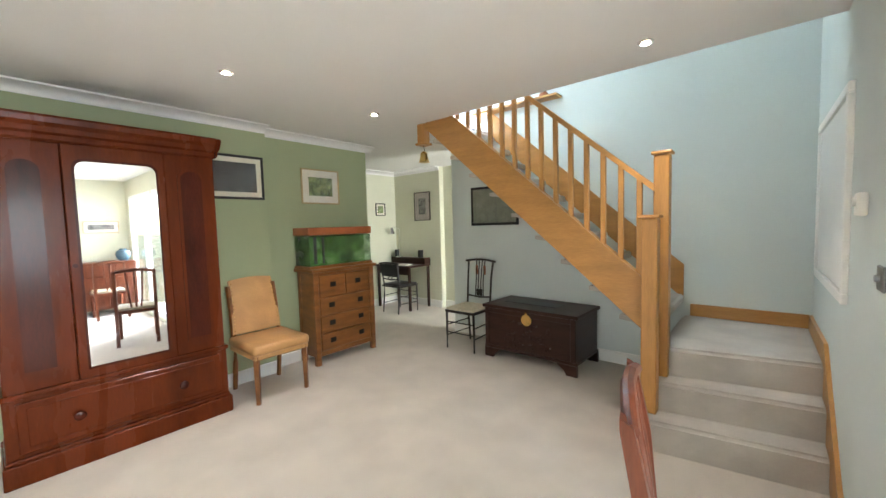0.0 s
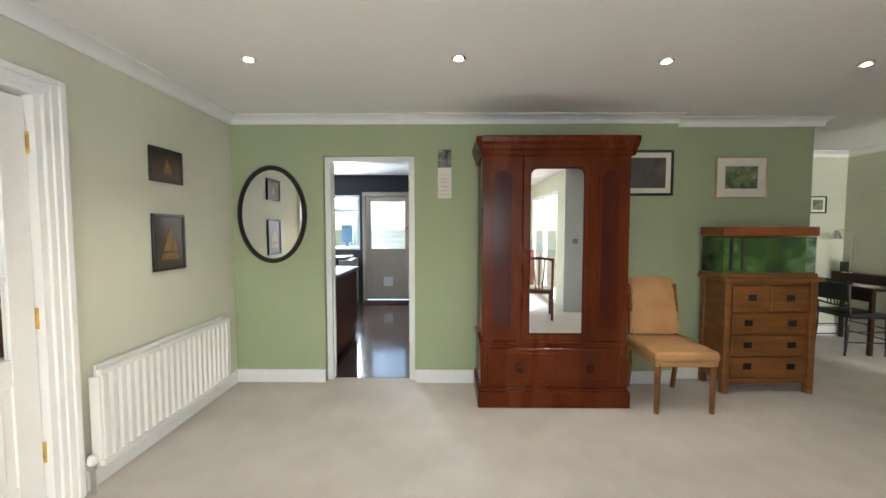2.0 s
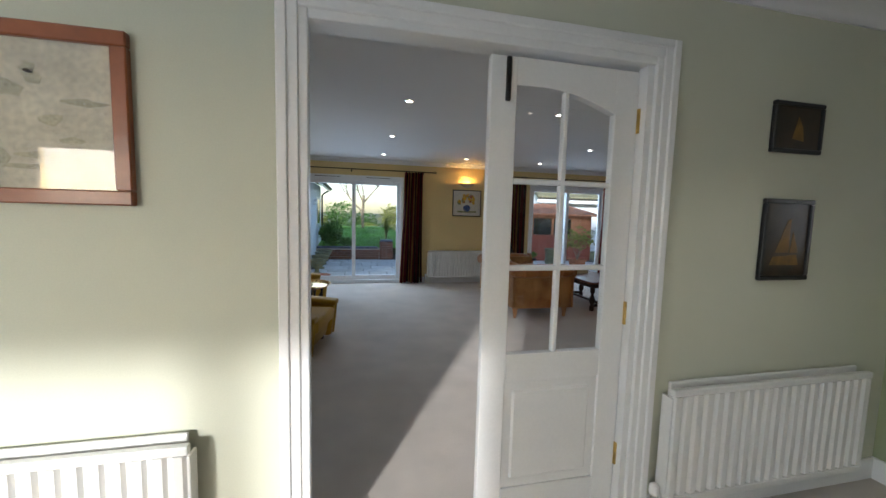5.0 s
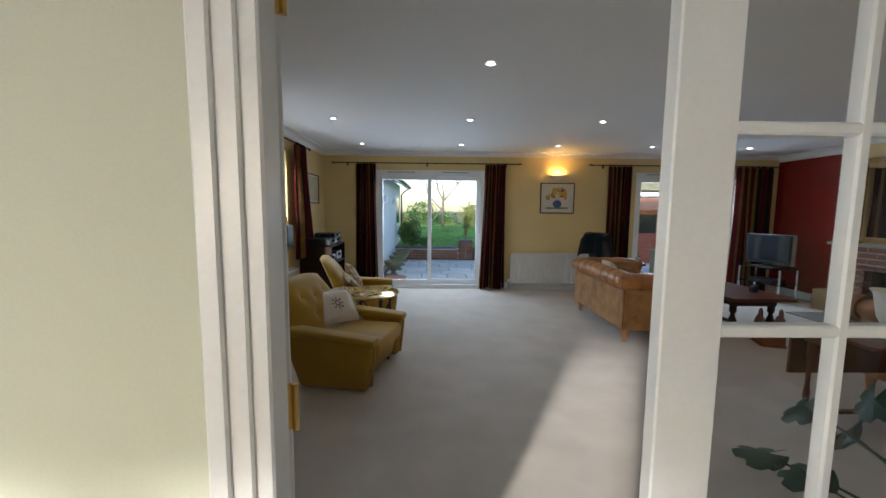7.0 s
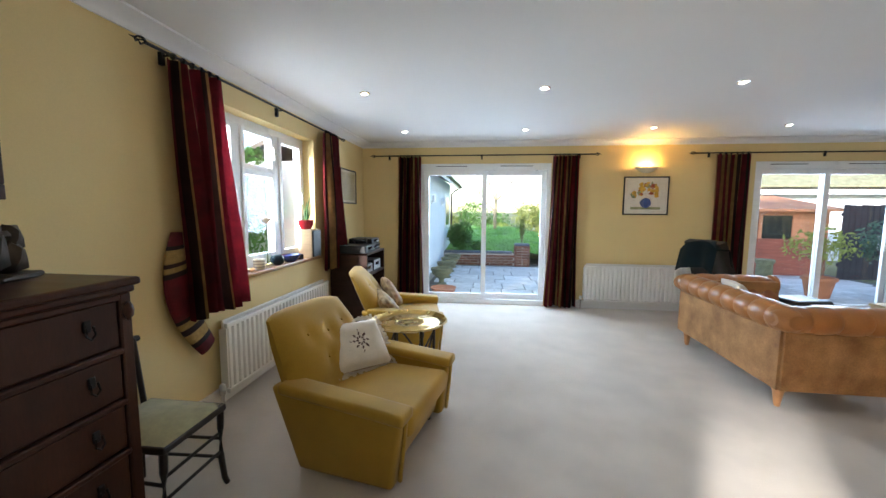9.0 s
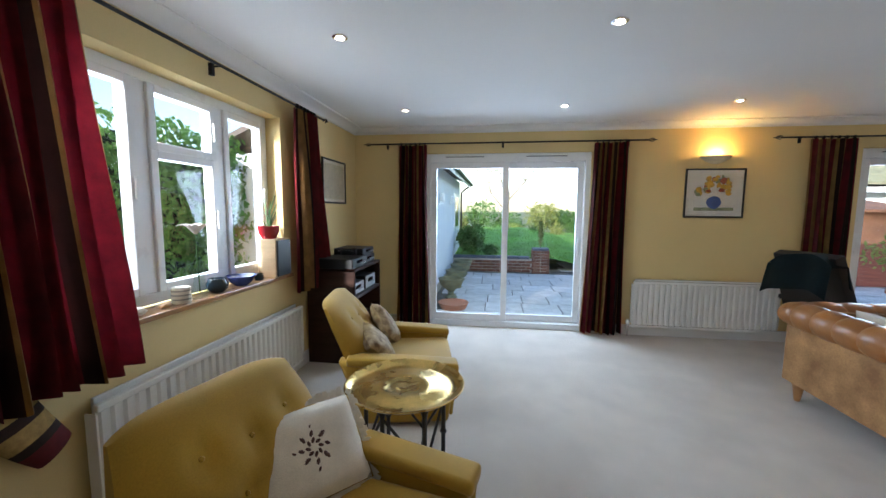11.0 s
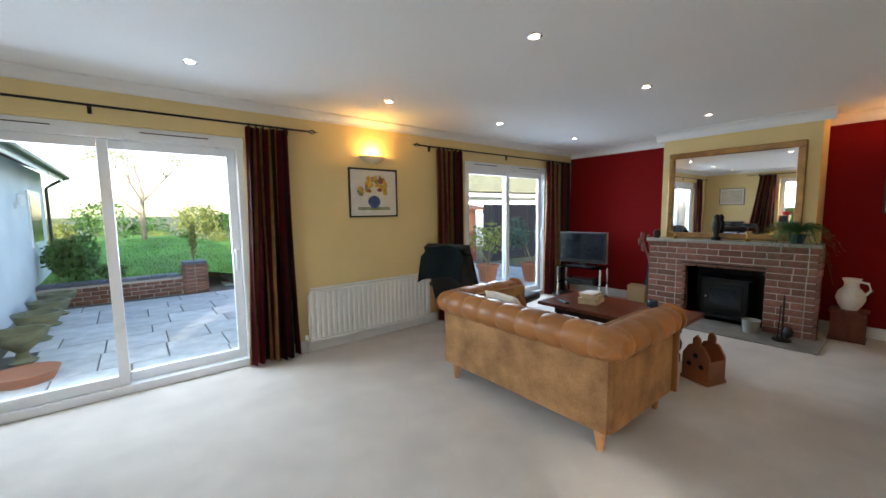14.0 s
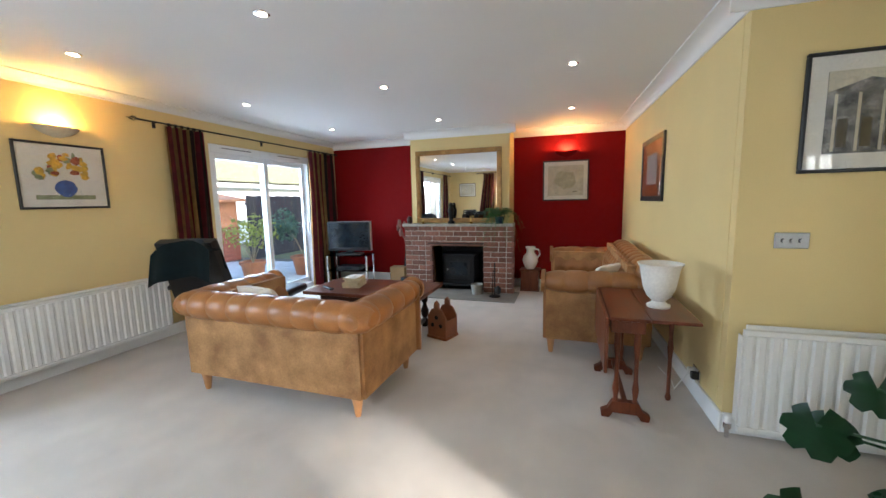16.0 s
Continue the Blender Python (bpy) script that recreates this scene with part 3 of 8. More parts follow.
leaf = glazed_leaf(-1.965 + 0.665 - 0.665, -2.055, 0, "closed white door leaf with six small panes", False)
leaf.matrix_basis = pose(-1.965, -2.055, 0.012) @ Matrix.Diagonal((1, 1, 1.016, 1))
part("bolt", cube(0.585, 0.019, 1.80, 0.605, 0.032, 1.965, 0.003, 1), IRON, leaf, "dark iron flush bolt")
leaf2 = glazed_leaf(-0.645, -2.1, -64, "open white door leaf with six small panes", True, 0.70)
leaf2.matrix_basis = pose(-0.585, -2.15, 0.012, 0, 0, -55.5) @ Matrix.Diagonal((1, 1, 1.016, 1))
hb = bmesh.new()
bx(hb, 0.61, 0.018, 0.9, 0.66, 0.026, 1.06, 0.004, 1)
tube(hb, [(0.635, 0.02, 0.99), (0.635, 0.055, 0.99), (0.62, 0.06, 0.99), (0.525, 0.06, 0.985)], 0.008)
part("lever_handle", hb, BRASS, leaf2, "polished brass lever handle")
# jamb lining and architraves
jb = bmesh.new()
for x0, x1 in ((-2.0, -1.97), (-0.635, -0.6)):
    bx(jb, x0, -2.05, 0, x1, -1.996, 2.03)
for x0, x1 in ((-2.0, -1.985), (-0.615, -0.6)):
    bx(jb, x0, -2.084, 0, x1, -2.05, 2.03)
bx(jb, -2.0, -2.084, 2.03, -0.6, -1.996, 2.06)
struct("door_lining", jb, GLOSS, "white painted door lining")


def architrave(name, a0, a1, top, face, sgn, axis):
    """Moulded door surround round the opening a0..a1 on the wall face."""
    bm = bmesh.new()
    for o, d in ((0.0, 0.018), (0.03, 0.026), (0.062, 0.034)):
        w = {0.0: 0.1, 0.03: 0.07, 0.062: 0.035}[o]
        for q0, q1, z0, z1 in ((a0 - 0.1 + 0, a0 - 0.1 + w, 0, top + 0.1), (a1 + 0.1 - w, a1 + 0.1, 0, top + 0.1), (a0 - 0.1 + w, a1 + 0.1 - w, top + 0.1 - w, top + 0.1)):
            f0, f1 = sorted((face, face + sgn * d))
            if axis == "y":
                bx(bm, q0, f0, z0, q1, f1, z1, 0.004, 1)
            else:
                bx(bm, f0, q0, z0, f1, q1, z1, 0.004, 1)
    return struct(name, bm, GLOSS, "white moulded architrave")


architrave("trim_architrave_hall", -2.0, -0.637, 2.03, -2.0, 1, "y")
architrave("trim_architrave_lounge", -2.01, -0.56, 2.03, -2.08, -1, "y")
# kitchen door frame, set back in the opening
kb = bmesh.new()
for y0, y1 in ((-1.18, -1.13), (-0.41, -0.36)):
    bx(kb, -3.75, y0, 0, -3.655, y1, 2.06)
    bx(kb, -3.74, y0 + (0.012 if y0 < -1 else -0.012), 0, -3.70, y1 + (0.012 if y0 < -1 else -0.012), 2.03)
bx(kb, -3.75, -1.13, 2.015, -3.655, -0.41, 2.06)
struct("door_frame_kitchen", kb, GLOSS, "cream painted door frame")
for z in (0.25, 1.75):
    tagged(struct("hinge_plate", cube(-3.7, -0.416, z, -3.66, -0.409, z + 0.1), BRASS), "brass hinge plate on the door frame")


def socket(x, y, z, rz, w, label, m, n=2):
    t = thing("wall_switch", label, "switch", x, y, z, rz)
    part("plate", cube(-w / 2, -0.008, -0.042, w / 2, 0, 0.042, 0.003, 1), m, t)
    for i in range(n):
        u = (i - (n - 1) / 2) * w / (n + 1)
        part("knob", rod((u, -0.02, 0), (u, -0.008, 0), 0.011, n=10), m, t)
    return t


# wardrobe
def wardrobe():
    t = thing("wardrobe", "tall polished red mahogany wardrobe with a mirrored centre door", "wardrobe", -3.58, 0.77, 0, 0)
    W, D = 0.575, 0.46                      # half width, depth: front towards +x
    part("base", cube(0.0, -W - 0.02, 0.0, D + 0.02, W + 0.02, 0.13, 0.006, 1), MAHOG, t)
    part("base_moulding", cube(0.0, -W - 0.008, 0.13, D + 0.01, W + 0.008, 0.155, 0.008, 2), MAHOG, t)
    part("drawer_case", cube(0.0, -W, 0.155, D, W, 0.5, 0.004, 1), MAHOG, t)
    dr = part("drawer", cube(D - 0.01, -W + 0.05, 0.18, D + 0.014, W - 0.05, 0.475, 0.006, 1), MAHOG, t)
    part("drawer_field", cube(D + 0.012, -W + 0.09, 0.215, D + 0.018, W - 0.09, 0.44, 0.004, 1), MAHOG, dr)
    for y in (-0.27, 0.27):
        kb_ = lathe([(0.012, 0), (0.012, 0.015), (0.026, 0.025), (0.03, 0.036), (0.024, 0.046), (0.008, 0.05)], 14)
        bmesh.ops.rotate(kb_, cent=(0, 0, 0), matrix=Matrix.Rotation(radians(90), 3, "Y"), verts=kb_.verts)
        bmesh.ops.translate(kb_, vec=(D + 0.015, y, 0.325), verts=kb_.verts)
        part("knob", kb_, MAHOGD, dr, smooth=True)
    part("waist_moulding", cube(0.0, -W - 0.012, 0.5, D + 0.016, W + 0.012, 0.53, 0.008, 2), MAHOG, t)
    part("carcass", cube(0.0, -W + 0.01, 0.53, D - 0.025, W - 0.01, 1.96), MAHOG, t)

    def arch(y0, y1, z0, z1, rise, n=8):
        return [(y0, z0), (y1, z0), (y1, z1 - rise)] + [((y0 + y1) / 2 + (y1 - y0) / 2 * math.cos(math.pi * k / n), z1 - rise + rise * math.sin(math.pi * k / n)) for k in range(1, n)] + [(y0, z1 - rise)]
    for s in (-1, 1):
        y0, y1 = sorted((s * 0.255, s * (W - 0.01)))
        sp = part("side_door", cube(D - 0.025, y0, 0.53, D, y1, 1.96, 0.004, 1), MAHOG, t)
        bm = bmesh.new()
        c = (y0 + y1) / 2
        prism(bm, arch(c - 0.085, c + 0.085, 0.62, 1.87, 0.075), "x", D, D + 0.012)
        part("panel_moulding", bm, MAHOG, sp)
        bm = bmesh.new()
        prism(bm, arch(c - 0.066, c + 0.066, 0.642, 1.85, 0.06), "x", D + 0.006, D + 0.0135)
        part("panel", bm, MAHOGD, sp, "darker flame mahogany arched panel")
    door = part("mirror_door", cube(D - 0.025, -0.253, 0.53, D + 0.016, 0.253, 1.96, 0.005, 1), MAHOG, t)
    bm = bmesh.new()
    yc = 0.0
    r = 0.05
    shape = [(-0.2, 0.60), (0.2, 0.60), (0.2, 1.86 - r)] + [(0.2 - r + r * math.cos(a), 1.86 - r + r * math.sin(a)) for a in (0.4, 0.8, 1.2, 1.57)] + [(-0.2 + r + r * math.cos(a), 1.86 - r + r * math.sin(a)) for a in (1.57, 1.95, 2.35, 2.74)] + [(-0.2, 1.86 - r)]
    prism(bm, [(y * 1.06, 1.23 + (z - 1.23) * 1.025) for y, z in shape], "x", D + 0.015, D + 0.021)
    part("mirror_moulding", bm, MAHOGD, door)
    bm = bmesh.new()
    prism(bm, shape, "x", D + 0.02, D + 0.0235)
    part("mirror", bm, MIRROR, door, "tall mirror with rounded top corners")
    part("lock", rod((D + 0.016, -0.232, 1.23), (D + 0.03, -0.232, 1.23), 0.012, n=10), MAHOGD, door)
    prof = [(0.0, 1.96), (D + 0.0, 1.96), (D + 0.012, 1.975), (D + 0.012, 2.0), (D + 0.03, 2.012), (D + 0.04, 2.04), (D + 0.065, 2.06), (D + 0.07, 2.09), (D + 0.06, 2.105), (0.0, 2.105)]
    bm = bmesh.new()
    prism(bm, prof, "y", -W - 0.0, W + 0.0)
    for s in (-1, 1):
        prism(bm, [(s * W, 1.96), (s * (W + 0.012), 1.975), (s * (W + 0.012), 2.0), (s * (W + 0.03), 2.03), (s * (W + 0.045), 2.09), (s * (W + 0.04), 2.105), (s * W, 2.105)], "x", 0.0, D + 0.04)
    part("cornice", bm, MAHOG, t, smooth=False)
    return t


wardrobe()


# leather side chair
def leather_chair():
    t = thing("side_chair", "tan studded leather side chair with square wooden legs", "chair", -3.27, 1.74, 0, 0)
    for x, y in ((0.24, -0.21), (0.24, 0.21)):
        part("leg", rod((x, y, 0), (x, y, 0.4), 0.021, 0.028, 4), RUSTIC, t)
    for y in (-0.2, 0.2):
        bm = tube(bmesh.new(), [(-0.25, y, 0.0), (-0.21, y, 0.25), (-0.2, y, 0.42), (-0.235, y, 0.7), (-0.28, y, 0.92)], 0.022, 6)
        part("rear_leg", bm, RUSTIC, t)
    part("seat_frame", cube(-0.22, -0.235, 0.365, 0.265, 0.235, 0.41, 0.008, 1), TAN, t)
    bm = cube(-0.23, -0.245, 0.40, 0.28, 0.245, 0.485, 0.03, 3)
    for v in bm.verts:
        if v.co.z > 0.46:
            v.co.z += 0.025 * (1 - (v.co.x / 0.28) ** 2) * (1 - (v.co.y / 0.25) ** 2)
    part("seat", bm, TAN, t, smooth=True)
    bm = sheet(lambda u, v: (-0.19 - 0.10 * v ** 1.5 + 0.012 * math.sin(math.pi * u), -0.215 + 0.43 * u + (0.5 - u) * 0.05 * v, 0.5 + 0.47 * v + 0.02 * math.sin(math.pi * u) * v), 10, 10, 0.05)
    part("backrest", bm, TAN, t, "tan leather back with studded edge", smooth=True)
    bm = bmesh.new()
    for i in range(16):
        v = i / 15
        for u in (0.04, 0.96):
            c = (-0.183 - 0.10 * v ** 1.5, -0.215 + 0.43 * u + (0.5 - u) * 0.05 * v, 0.5 + 0.47 * v)
            bmesh.ops.create_icosphere(bm, subdivisions=1, radius=0.006, matrix=Matrix.Translation(c))
    tagged(part("studs", bm, BRASS, t, "row of small brass studs"), kind="stuff")
    return t


leather_chair()


# chest of drawers with aquarium
def drawer_chest():
    t = thing("chest_of_drawers", "rustic oak chest of drawers with square black pulls", "chest of drawers", -3.38, 2.66, 0, 0)
    W, D, H = 0.385, 0.31, 1.0
    for y in (-W, W - 0.055):
        part("post", cube(-0.05, y, 0, 0.005, y + 0.055, H - 0.035, 0.005, 1), RUSTIC, t)
        part("rear_post", cube(-D, y, 0, -D + 0.05, y + 0.055, H - 0.035, 0.005, 1), RUSTIC, t)
    part("carcass", cube(-D + 0.005, -W + 0.01, 0.09, -0.02, W - 0.01, H - 0.035), RUSTIC, t)
    part("top", cube(-D - 0.015, -W - 0.03, H - 0.035, 0.03, W + 0.03, H, 0.008, 2), RUSTIC, t)
    part("apron", cube(-0.02, -W + 0.055, 0.09, -0.005, W - 0.055, 0.135, 0.004, 1), RUSTIC, t)
    rows = [(0.145, 0.315, 1), (0.33, 0.5, 1), (0.515, 0.69, 1), (0.705, 0.93, 2)]
    for z0, z1, n in rows:
        for k in range(n):
            w = (2 * W - 0.13) / n
            y0 = -W + 0.065 + k * w + 0.006
            y1 = y0 + w - 0.012
            d = part("drawer", cube(-0.02, y0, z0, 0.0, y1, z1, 0.006, 1), RUSTIC, t)
            for yc in ([(y0 + y1) / 2] if n == 2 else [y0 + 0.13, y1 - 0.13]):
                zc = (z0 + z1) / 2 + 0.01
                p = part("pull", cube(0.0, yc - 0.034, zc - 0.026, 0.01, yc + 0.034, zc + 0.026, 0.004, 1), IRON, d, "square black iron pull")
    return t


drawer_chest()
aq = thing("aquarium", "murky green aquarium with a wooden hood on the oak chest", "aquarium", -3.52, 2.65, 1.0, 0)
part("plinth", cube(-0.165, -0.4, 0.0, 0.13, 0.4, 0.03, 0.004, 1), RUSTIC, aq)
part("water", cube(-0.155, -0.385, 0.031, 0.115, 0.385, 0.335), WATER, aq, "murky green water")
part("water_corner", cube(0.02, 0.30, 0.04, 0.1165, 0.3865, 0.33), WATERL, aq, "light patch in the water")
tank = part("tank_glass", cube(-0.16, -0.392, 0.03, 0.122, 0.392, 0.36), GLASS, aq)
tank.visible_shadow = False
part("filter", cube(0.075, -0.34, 0.05, 0.118, -0.30, 0.33, 0.004, 1), BLACK, aq)
part("filter_pipe", cube(0.09, -0.24, 0.05, 0.1185, -0.215, 0.33, 0.004, 1), BLACK, aq)
part("hood", cube(-0.17, -0.4, 0.345, 0.13, 0.4, 0.425, 0.006, 1), CHERRY, aq, "red brown wooden hood")

picture(-3.6, 1.60, 1.9, 0.66, 0.4, 90, "dark misty landscape print in a black frame", BLACK, 0.045, INK)
picture(-3.72, 2.62, 1.875, 0.47, 0.38, 90, "green park painting with a wide white mount", GOLDFRAME, 0.075, GREENART, mount_m=PAPER, fw=0.014)
t, p, iw, ih = picture(-2.79, -2.0, 1.835, 0.3, 0.23, 180, "small dark oil painting of boats in a black frame", BLACK, 0, BROWNART, fw=0.02, glass=False)
daub(t, "sail", [(-0.03, -0.05), (0.04, -0.06), (0.03, 0.0), (0.0, 0.05)], GOLDART)
t, p, iw, ih = picture(-2.79, -2.0, 1.315, 0.3, 0.385, 180, "dark oil painting of a sailing boat in black frame", BLACK, 0, BROWNART, fw=0.022, glass=False)
daub(t, "hull", [(-0.09, -0.12), (0.09, -0.12), (0.07, -0.07), (-0.07, -0.08)], GOLDART)
daub(t, "sail", [(-0.06, -0.06), (0.02, -0.06), (0.02, 0.1), (0.0, 0.09)], GOLDART)
daub(t, "sail", [(0.03, -0.06), (0.08, -0.06), (0.04, 0.04)], GOLDART)
t, p, iw, ih = picture(0.29, -2.0, 1.655, 0.82, 0.52, 180, "old engraved map in a cherry wood frame", CHERRY, 0.0, MAPART, fw=0.045, depth=0.03)
daub(t, "crest", ell(-0.2, 0.14, 0.055, 0.04, 12, 0.4, 3), MAPINK)
rnd = random.Random(5)
for i in range(16):
    xx, zz = rnd.uniform(-0.32, 0.32), rnd.uniform(-0.17, 0.16)
    daub(t, "engraved_field", ell(xx, zz, rnd.uniform(0.02, 0.06), rnd.uniform(0.008, 0.03), 9, 0.7, i), MAPLAND, -0.0142)
picture(-2.40, 4.13, 1.63, 0.66, 0.47, 0, "faded sampler print in a black frame under the stairs", BLACK, 0.0, SAMPLER, fw=0.03)
picture(-5.2, 4.75, 1.72, 0.22, 0.22, 90, "small green picture in a dark frame", BLACK, 0.03, GREENART, fw=0.015)
picture(-4.5, 5.12, 1.75, 0.38, 0.5, 0, "grey etching with a pinkish mount", BROWNART, 0.09, GREYART, mount_m=PINKMOUNT, fw=0.018)

# oval mirror
om = thing("oval_mirror", "oval wall mirror in a black moulded frame", "mirror", -3.6, -1.64, 1.535, 90)
bm = bmesh.new()
N = 48
ring = [(0.0, 0.0), (0.0, -0.02), (-0.012, -0.032), (-0.03, -0.03), (-0.042, -0.014), (-0.042, 0.0)]
rows_ = [[bm.verts.new(((0.312 + o) * math.cos(2 * math.pi * i / N), d, (0.437 + o) * math.sin(2 * math.pi * i / N))) for o, d in ring] for i in range(N)]
for i in range(N):
    a, b = rows_[i], rows_[(i + 1) % N]
    for k in range(len(ring)):
        bm.faces.new((a[k], b[k], b[(k + 1) % len(ring)], a[(k + 1) % len(ring)]))
bmesh.ops.recalc_face_normals(bm, faces=bm.faces)
part("frame", bm, EBONY, om, smooth=True)
bm = bmesh.new()
prism(bm, ell(0, 0, 0.272, 0.397, 48), "y", -0.012, -0.002)
part("mirror_glass", bm, MIRROR, om)
cal = thing("wall_calendar", "small wall calendar with a photo above a white page", "calendar", -3.6, -0.09, 1.68, 90)
part("page", cube(-0.06, -0.006, 0.0, 0.06, -0.001, 0.27), PAPER, cal)
part("photo", cube(-0.06, -0.007, 0.272, 0.06, -0.001, 0.43), GREYART, cal, "grey photograph")
for i in range(6):
    part("date_line", cube(-0.045, -0.0075, 0.03 + 0.035 * i, 0.045, -0.005, 0.034 + 0.035 * i), MAPLAND, cal)

radiator(-2.745, -2.0, 0.13, 1.2, 0.53, 180, "white ribbed panel radiator under two small paintings")
radiator(0.33, -2.0, 0.1, 1.2, 0.53, 180, "white ribbed panel radiator below the framed map", valve=False)


# ---------------- staircase ----------------
def staircase():
    t = thing("staircase", "carpeted staircase with golden oak balustrade and newel posts", "staircase", 0, 0, 0)
    R = 0.187
    steps = [((-0.56, 2.72), (0.37, 2.85)), ((-0.50, 2.90), (0.37, 3.03)), ((-0.46, 3.06), (0.37, 3.22))]
    for i, ((xa, ya), (xb, yb)) in enumerate(steps):
        bm = bmesh.new()
        z1 = R * (i + 1)
        ol = [(xa, ya + 0.03), (xa + 0.05, ya), (xb, yb), (xb, 4.13), (xa if i else -0.45, 4.13), (xa, 3.2 if i == 0 else ya + 0.2)]
        prism(bm, ol, "z", 0.0, z1)
        bmesh.ops.bevel(bm, geom=[e for e in bm.edges if all(abs(v.co.z - z1) < 1e-4 for v in e.verts)], offset=0.022, segments=3, affect="EDGES")
        part("step", bm, STAIRC, t, smooth=True)
    # flight along -x
    run, z = 0.213, 3 * R
    x = -0.45
    for i in range(10):
        bm = bmesh.new()
        prism(bm, [(x - run - 0.03, z + R - 0.03), (x, z + 0.125), (x, z + R - 0.015), (x - 0.015, z + R), (x - run - 0.03, z + R)], "y", 3.04, 4.107)
        part("step", bm, STAIRC, t)
        x -= run
        z += R
    slope = R / run
    def sz(xx): return 0.98 + slope * (-0.53 - xx)

    def strip(y0, y1, top, bottom, xa, xb, m, name):
        bm = bmesh.new()
        prism(bm, [(xa, sz(xa) + bottom), (xa, sz(xa) + top), (xb, sz(xb) + top), (xb, sz(xb) + bottom)], "y", y0, y1)
        part(name, bm, m, t)
    strip(2.99, 3.035, 0.02, -0.31, -0.47, -2.45, OAKX, "string")
    strip(2.975, 3.05, 0.045, 0.02, -0.47, -2.3, OAKX, "string_capping")
    strip(4.108, 4.127, 0.10, -0.2, -0.45, -2.45, OAKX, "wall_string")
    strip(2.985, 3.04, 0.71, 0.665, -0.47, -2.2, OAKX, "handrail")
    bxs = -0.47
    n = 15
    for i in range(n):
        xx = -0.56 - i * 0.116
        bm = cube(xx - 0.0165, 2.996, sz(xx) + 0.03, xx + 0.0165, 3.029, sz(xx) + 0.68, 0.003, 1)
        part("baluster", bm, OAK, t)

    def newel(xc, yc, z0, z1, s=0.045):
        nb = part("newel_post", cube(xc - s, yc - s, z0, xc + s, yc + s, z1, 0.006, 1), OAK, t)
        part("newel_cap", cube(xc - s - 0.014, yc - s - 0.014, z1, xc + s + 0.014, yc + s + 0.014, z1 + 0.022, 0.006, 2), OAK, nb)
    newel(-0.465, 2.87, 0.187, 1.42)
    newel(-0.435, 3.06, 0.3, 1.83)
    newel(-2.5, 3.02, 2.22, 3.3)
    part("newel_drop", cube(-2.56, 2.96, 2.2, -2.44, 3.08, 2.222, 0.005, 1), OAK, t)
    # skirting round the quarter landing
    part("landing_skirting", cube(-0.40, 4.11, 3 * R, 0.352, 4.129, 3 * R + 0.105, 0.004, 1), OAKX, t)
    bm = bmesh.new()
    prism(bm, [(4.11, 3 * R), (4.11, 3 * R + 0.105), (3.25, 3 * R + 0.115), (2.62, 0.16), (2.5, 0.12), (2.5, 0.0), (2.75, 0.0)], "x", 0.35, 0.369)
    part("side_string", bm, OAK, t)
    return t


staircase()
bell = thing("hanging_bell", "small dark brass bell hanging below the newel", "bell", -2.5, 3.02, 2.2)
part("bell_body", lathe([(0.055, -0.165), (0.05, -0.155), (0.04, -0.12), (0.033, -0.075), (0.02, -0.06), (0.006, -0.055)], 18), BRASS, bell, smooth=True)
part("hanger", tube(bmesh.new(), [(0, 0, -0.056), (0.012, 0, -0.04), (0, 0, -0.02), (0, 0, 0)], 0.004), IRON, bell)
# hatch panel, thermostat on the stair wall
hp = thing("access_hatch", "white painted access hatch on the stair wall", "hatch", 0.37, 3.3, 1.5)
part("hatch_panel", cube(-0.012, -0.55, -0.45, 0, 0.5, 0.45, 0.003, 1), GLOSS, hp)
for b in ((-0.025, -0.6, -0.5, 0, 0.55, -0.45), (-0.025, -0.6, 0.45, 0, 0.55, 0.5), (-0.025, -0.6, -0.45, 0, -0.55, 0.45), (-0.025, 0.5, -0.45, 0, 0.55, 0.45)):
    part("hatch_trim", cube(*b, 0.004, 1), GLOSS, hp)
th = thing("thermostat", "cream round-cornered wall thermostat", "thermostat", 0.37, 2.38, 1.45)
part("case", cube(-0.03, -0.04, -0.045, 0, 0.04, 0.045, 0.01, 3), RADW, th, smooth=True)
part("dial", rod((-0.04, 0, 0.01), (-0.029, 0, 0.01), 0.018), RADW, th)
socket(0.37, 2.08, 1.2, -90, 0.09, "brushed steel light switch on the stair wall", STEEL, 1)
shelf = thing("stair_ledge", "narrow oak ledge high on the stairwell wall", "shelf", -1.6, 4.13, 2.70)
part("ledge_board", cube(-1.0, -0.14, 0, 0.05, 0, 0.025, 0.004, 1), OAKX, shelf)
orn = thing("ornament", "small red wooden ornament on the stairwell ledge", "ornament", -1.72, 4.06, 2.725)
part("body", lathe([(0.05, 0), (0.05, 0.03), (0.03, 0.06), (0.055, 0.14), (0.04, 0.22), (0.02, 0.24)], 12), CHERRY, orn, smooth=True)


